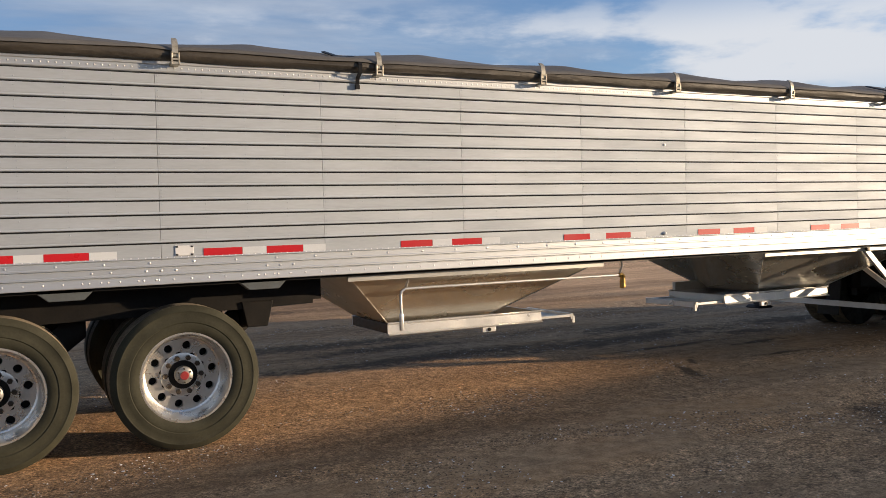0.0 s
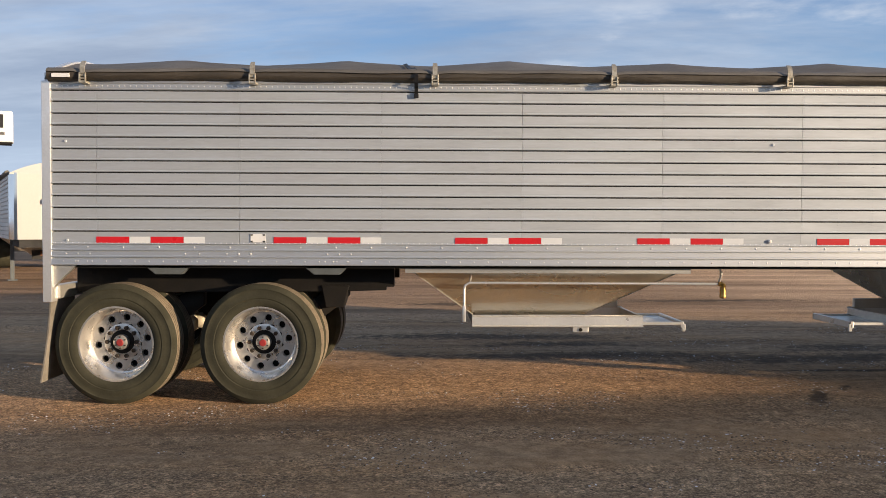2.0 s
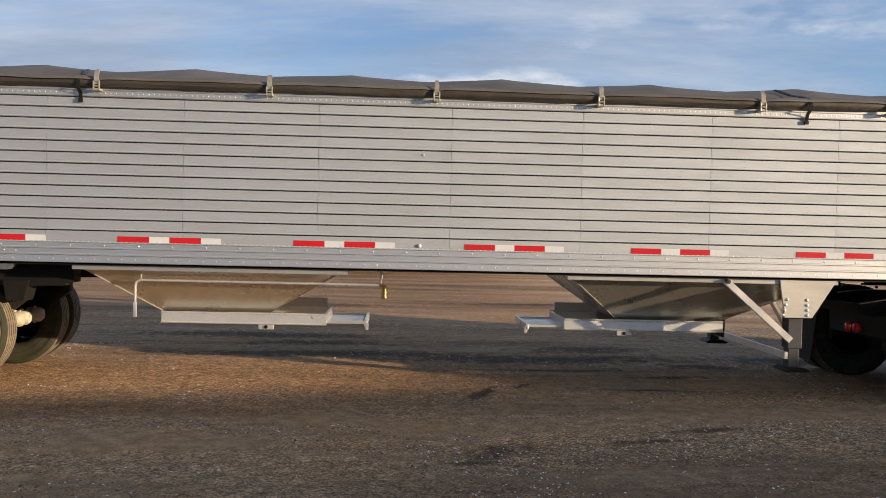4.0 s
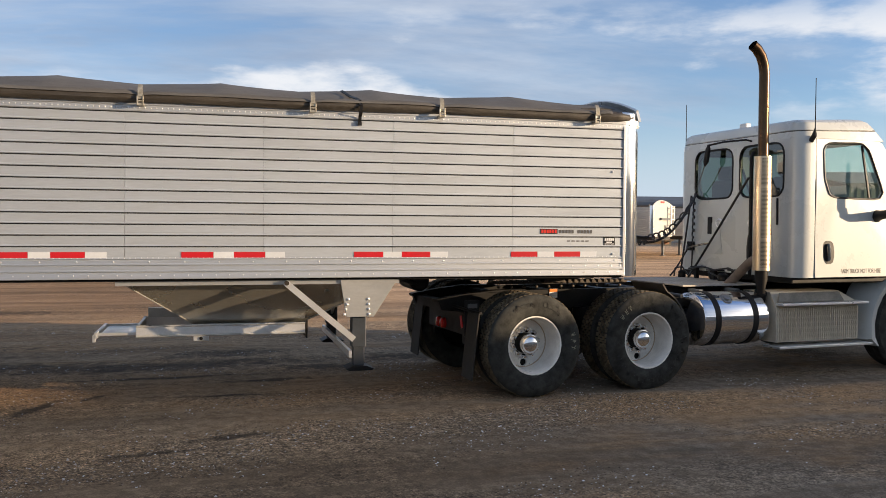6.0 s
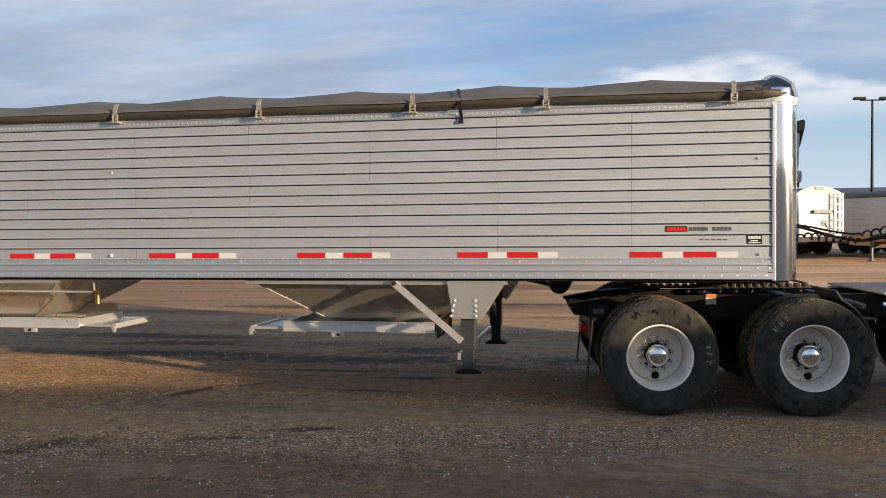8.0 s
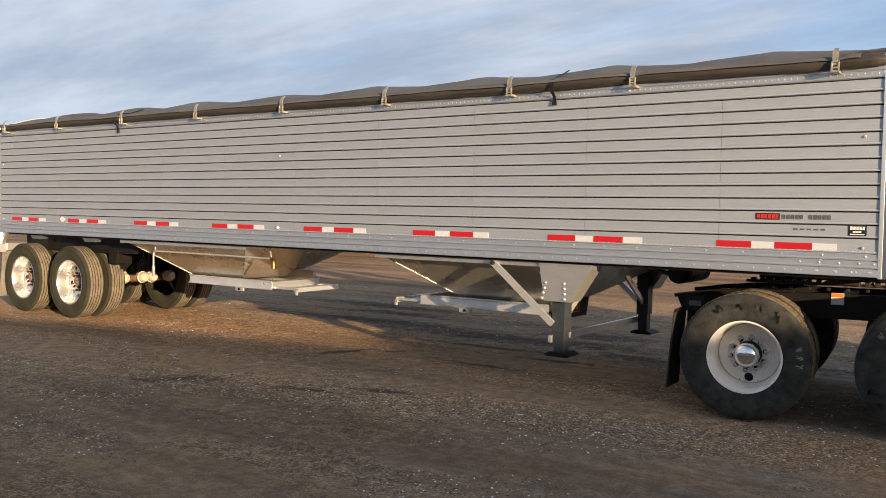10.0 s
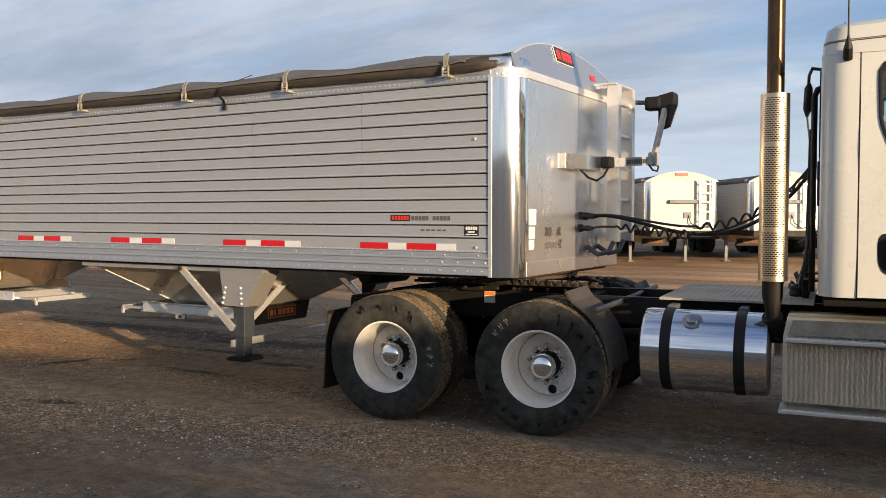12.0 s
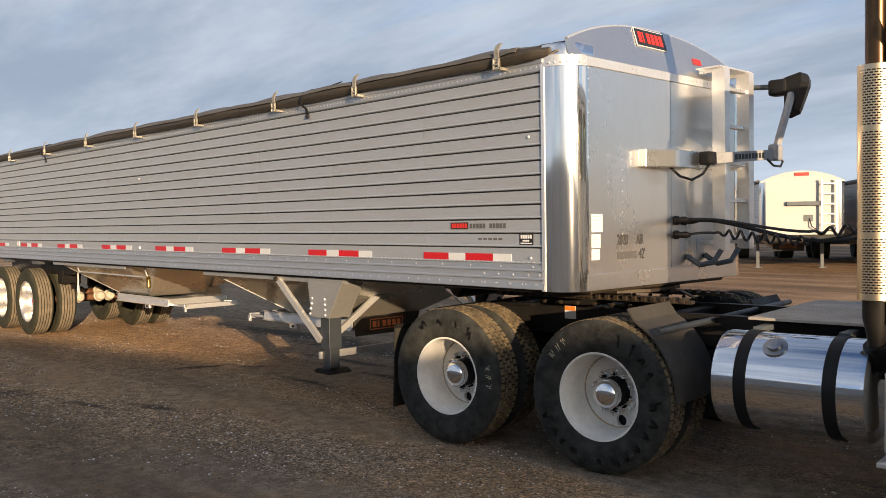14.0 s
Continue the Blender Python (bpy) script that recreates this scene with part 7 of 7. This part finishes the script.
coil_line("air_hose", "black air hose from the trailer front to the cab", (XP + 0.10, 1.32, 1.655), cabpt(3.34, 1.89, 2.10), 0.34, 9, 0.011, (0.45, 0.97), HOSE)
coil_line("air_hose", "black coiled air hose from the trailer front to the cab", (XP + 0.10, 1.32, 1.545), cabpt(3.34, 1.85, 2.13), 0.36, 9, 0.010, (0.10, 0.50), HOSE)
coil_line("power_cable", "thick black cable sagging between cab and trailer", (XP + 0.10, 1.40, 1.65), cabpt(3.34, 1.93, 2.08), 0.40, 0, 0.016, (0, 0), HOSE)
coil_line("air_hose", "black coiled air hose hanging on the cab back", cabpt(3.33, 1.89, 2.13), cabpt(3.30, 1.90, 1.07), 0.0, 7, 0.010, (0.05, 0.62), HOSE)
coil_line("air_hose", "black hose hanging on the cab back", cabpt(3.32, 0.86, 2.28), cabpt(3.27, 1.97, 0.98), 0.01, 0, 0.015, (0, 0), HOSE)
coil_line("air_hose", "black hose hanging on the cab back", cabpt(3.33, 1.96, 2.10), cabpt(3.27, 2.10, 1.05), 0.02, 0, 0.012, (0, 0), HOSE)
for y, z in ((1.29, 1.655), (1.29, 1.545), (1.40, 1.65)):
    bm = bmesh.new()
    tube(bm, [(XP - 0.003, y, z), (XP + 0.02, y, z), (XP + 0.025, y, z), (XP + 0.07, y + 0.02, z), (XP + 0.11, y + 0.02, z)], [0.035, 0.035, 0.022, 0.026, 0.016], 12)
    part("gladhand", bm, GREASE, trailer, "air line coupling", True)


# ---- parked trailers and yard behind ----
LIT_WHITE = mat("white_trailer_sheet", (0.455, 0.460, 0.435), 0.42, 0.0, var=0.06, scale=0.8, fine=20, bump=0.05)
PALE_SLAT = mat("pale_slat_side", (0.58, 0.58, 0.57), 0.48, 0.65, var=0.1, scale=0.5, fine=10)
POLISHED = mat("polished_front_sheet", (0.50, 0.50, 0.48), 0.16, 1.0, var=0.1, scale=1.2, fine=12, bump=0.05)
FAR_DARK = mat("dark_undercarriage", (0.03, 0.03, 0.03), 0.8, 0.0, var=0.3)


def parked_trailer(m, label):
    t = thing("parked_trailer", label, "trailer", "row of parked grain trailers", m)
    wd, ln = 1.22, 12.2
    for s in (-1, 1):
        b = bmesh.new()
        prof = [(wd - 0.03, 1.15), (wd, 1.15)]
        for k in range(15):
            z = 1.16 + 0.106 * k
            prof += [(wd, z), (wd, z + 0.080), (wd - 0.022, z + 0.086), (wd - 0.022, z + 0.098)]
        prof += [(wd, 2.75), (wd - 0.03, 2.75)]
        prism(b, prof, lambda y, z, k: (-ln if k == 0 else -0.18, s * y, z))
        part("slatted_side", b, PALE_SLAT, t)
        b = bmesh.new()
        rings(b, [[(-0.19 + 0.18 * math.sin(a), s * (wd - 0.18 + 0.18 * math.cos(a)), z) for a in [math.pi / 2 * j / 6 for j in range(7)]] + [(-0.03, s * (wd - 0.2), z), (-0.19, s * (wd - 0.03), z)] for z in (1.15, 2.78)])
        part("corner_post", b, CHROME, t, "", True)
        b = bmesh.new()
        box(b, -2.74, -2.64, s * 1.0 - 0.05, s * 1.0 + 0.05, 0.0, 1.16)
        box(b, -2.82, -2.56, s * 1.0 - 0.12, s * 1.0 + 0.12, 0.0, 0.03)
        part("landing_leg", b, STEEL_GREY, t)
    b = bmesh.new()
    box(b, -0.03, -0.005, -wd + 0.18, wd - 0.18, 1.15, 2.74)
    part("front_sheet", b, LIT_WHITE, t, "white front sheet")
    b = bmesh.new()
    ys = [-wd + 0.02 + (2 * wd - 0.04) * k / 20 for k in range(21)]
    ar = [(y, 2.76 + 0.33 * (1 - (y / wd) ** 2)) for y in ys]
    rings(b, [[(-0.02 - d, y, 2.74) for y, z in ar] + [(-0.02 - d - 0.3 * (z - 2.76), y, z) for y, z in ar[::-1]] for d in (0, 0.03)])
    part("head_sheet", b, LIT_WHITE, t)
    b = bmesh.new()
    box(b, -0.075, -0.055, -0.20, 0.20, 2.93, 3.03)
    part("badge", b, DECAL_RED, t)
    b = bmesh.new()
    loops = []
    for k in range(40):
        x = -0.2 - 11.9 * k / 39
        lp = [(x, y, 2.76 + (0.29 - 0.04 * abs(math.sin(x * 2.29))) * (1 - (y / wd) ** 2)) for y in ys]
        loops.append(lp + [(x, wd, 2.72), (x, -wd, 2.72)])
    rings(b, loops)
    part("tarp", b, TARP, t, "", True)
    b = bmesh.new()
    tube(b, [(-0.2, -wd - 0.02, 2.78), (-12.0, -wd - 0.02, 2.78)], 0.06, 8)
    part("tarp_roll", b, TARP, t, "", True)
    for y in (0.50, 0.92):
        b = bmesh.new()
        box(b, 0.10, 0.17, y, y + 0.05, 1.25, 2.80)
        part("ladder_rail", b, ALU_CAST, t)
    for k in range(5):
        b = bmesh.new()
        box(b, 0.11, 0.15, 0.54, 0.92, 1.45 + 0.3 * k, 1.49 + 0.3 * k)
        part("rung", b, ALU_CAST, t)
    b = bmesh.new()
    box(b, 0.0, 0.12, -0.45, 0.55, 2.03, 2.15, 0.01)
    box(b, 0.0, 0.02, 0.05, 0.30, 1.55, 1.75)
    part("arm_bracket", b, STEEL_GREY, t)
    for x0, x1, b0, b1 in ((-9.3, -6.9, -8.7, -7.6), (-4.9, -2.5, -4.2, -3.2)):
        b = bmesh.new()
        rings(b, [[(x0, -1.1, 1.15), (x1, -1.1, 1.15), (x1, 1.1, 1.15), (x0, 1.1, 1.15)], [(b0, -0.45, 0.65), (b1, -0.45, 0.65), (b1, 0.45, 0.65), (b0, 0.45, 0.65)]])
        part("hopper_cone", b, ALU_DULL, t)
    for x0, x1, w_ in ((-2.6, -0.1, 1.0), (-12.1, -9.4, 0.6)):
        b = bmesh.new()
        box(b, x0, x1, -w_, w_, 0.95, 1.15)
        part("underframe", b, FAR_DARK, t)
    for x in (-11.7, -10.45):
        for s in (-1, 1):
            b = bmesh.new()
            lathe(b, [(0.0001, 0.1), (0.28, 0.1), (0.30, 0.0), (0.46, 0.0), (0.51, 0.03), (0.51, 0.55), (0.3, 0.58), (0.0001, 0.58)], 28, (x, 0, 0.51))
            o = part("tyre", b, RUBBER_DUSTY, t, "", True)
            o.matrix_basis = pose(0, -1.15, 0) if s < 0 else pose(2 * x, 1.15, 0, 0, 0, 180)
    b = bmesh.new()
    box(b, -12.0, -11.92, -1.15, 1.15, 0.52, 0.64)
    part("rear_bumper", b, LIT_WHITE, t, "white rear bumper bar")
    b = bmesh.new()
    box(b, -3.0, -2.98, -0.5, 0.5, 0.55, 0.85)
    fl = part("splash_flap", b, FAR_DARK, t)
    b = bmesh.new()
    box(b, -2.98, -2.975, -0.28, 0.28, 0.64, 0.77)
    part("mark", b, RUSTY, fl)
    b = bmesh.new()
    tube(b, [(0.02, 0.2, 1.65), (0.1, 0.25, 1.4), (0.12, 0.5, 1.22), (0.12, 0.9, 1.3), (0.05, 1.0, 1.5)], 0.018, 6)
    part("hose_loop", b, HOSE, t)
    return t


HEADING = -57
SPOTS = [(-4.59, 22.43), (-1.70, 24.28), (2.3, 25.6), (6.6, 27.3), (12.1, 30.4), (14.65, 32.0), (18.9, 33.4), (23.1, 35.2), (27.0, 36.9), (-7.64, 21.33), (-18.3, 14.3)]
first = parked_trailer(pose(*SPOTS[0], 0, 0, 0, HEADING), "white and silver grain trailer standing on its landing legs")
for k, (x, y) in enumerate(SPOTS[1:]):
    parked = copy_thing(first, pose(x, y, 0, 0, 0, -61 if x < -15 else HEADING + (1.5 if k % 2 else -1)))
    if k == 4:
        # one with black sides and a bare polished front
        tagged(parked, "black-sided grain trailer with a polished metal front on landing legs", "trailer", "row of parked grain trailers")
        for o in parked.children:
            paint = {"slatted_side": BLACK, "front_sheet": POLISHED}.get(o.name.split(".")[0])
            if paint:
                o.data = o.data.copy()
                o.data.materials[0] = paint

# long low grey building and street lamps beyond
SHEET = mat("grey_metal_cladding", (0.20, 0.21, 0.22), 0.6, 0.2, var=0.12, scale=0.15, fine=4, bump=0.1)
ROOFM = mat("dark_metal_roof", (0.10, 0.105, 0.11), 0.55, 0.2, var=0.15, scale=0.2, fine=5)


def hall(x, y, turn_, length, depth, eave, ridge, label):
    t = thing("metal_hall", label, "building", m=pose(x, y, 0, 0, 0, turn_))
    b = bmesh.new()
    box(b, 0, length, 0, depth, -0.05, eave)
    for k in range(int(length / 0.6)):
        box(b, 0.6 * k, 0.6 * k + 0.06, -0.04, 0.0, 0.0, eave)
    part("wall", b, SHEET, t, "grey ribbed metal wall")
    b = bmesh.new()
    prism(b, [(-0.4, eave), (depth / 2, ridge), (depth + 0.4, eave), (depth + 0.4, eave + 0.15), (depth / 2, ridge + 0.15), (-0.4, eave + 0.15)], lambda v, z, k: (-0.4 + (length + 0.8) * k, v, z))
    part("roof", b, ROOFM, t, "dark shallow metal roof")
    for k in range(max(2, int(length / 12))):
        b = bmesh.new()
        box(b, 4 + 12 * k, 8 + 12 * k, -0.10, -0.05, 0, min(eave - 0.6, 3.8))
        part("roller_door", b, PALE_SLAT, t)


hall(14, 78, -8, 62, 18, 3.9, 5.0, "long low grey metal building behind the yard")
hall(46, 52, -14, 30, 16, 5.2, 6.6, "grey metal workshop at the edge of the yard")


def street_lamp(x, y, h, turn_):
    t = thing("street_lamp", "dark pole with two flat lamp heads", "street lamp", "yard lamps", pose(x, y, 0, 0, 0, turn_))
    b = bmesh.new()
    tube(b, [(0, 0, -0.05), (0, 0, h)], [0.11, 0.06], 10)
    part("pole", b, BLACK, t, "", True)
    b = bmesh.new()
    tube(b, [(-0.75, 0, h - 0.05), (0.75, 0, h - 0.05)], 0.04, 8)
    part("cross_arm", b, BLACK, t)
    for s in (-1, 1):
        b = bmesh.new()
        prism(b, [(s * 0.45, 0.0), (s * 1.15, 0.0), (s * 1.12, 0.16), (s * 0.48, 0.16)], lambda a, z, k: (a, -0.18 + 0.36 * k, h - 0.02 + z), 0.01)
        part("lamp_head", b, BLACK, t)


street_lamp(14.8, 50, 9.3, 10)
street_lamp(36.0, 86, 8.9, 0)

# pole sign shaped like a box body on wheels
sgn = thing("pole_sign", "white pole sign shaped like a trailer with dark letters", "sign", m=pose(-24.2, 24.1, 0, 0, 0, 24))
bm = bmesh.new()
box(bm, -4.6, 0, -0.4, 0.4, 4.43, 5.53, 0.03)
part("sign_box", bm, DECAL_WHITE, sgn)
bm = bmesh.new()
tube(bm, [(-2.9, 0, -0.05), (-2.9, 0, 4.44)], 0.12, 12)
part("pole", bm, STEEL_GREY, sgn)
bm = bmesh.new()
box(bm, -4.5, -0.05, -0.3, 0.3, 4.36, 4.43)
part("sign_frame", bm, BLACK, sgn)
for x in (-1.35, -0.78):
    bm = bmesh.new()
    lathe(bm, [(0.0001, -0.10), (0.12, -0.10), (0.13, -0.12), (0.23, -0.12), (0.25, -0.09), (0.25, 0.09), (0.0001, 0.09)], 24, (x, -0.28, 4.17))
    wh = part("wheel", bm, RUBBER, sgn, "", True)
    bm = bmesh.new()
    lathe(bm, [(0.0001, -0.106), (0.11, -0.106), (0.115, -0.10)], 20, (x, -0.28, 4.17))
    part("hub", bm, ALU_CAST, wh)
for k in range(4):
    plaque("letter_bar", 0.62, 0.48, 0.004, DECAL_BLACK, sgn, Matrix.Translation((-3.5 + 0.86 * k, -0.402, 4.93)) @ SIDE, 0)
for k in range(4):
    plaque("letter_bar", 0.52, 0.10, 0.004, DECAL_GREY, sgn, Matrix.Translation((-2.7 + 0.64 * k, -0.402, 4.68)) @ SIDE, 0)
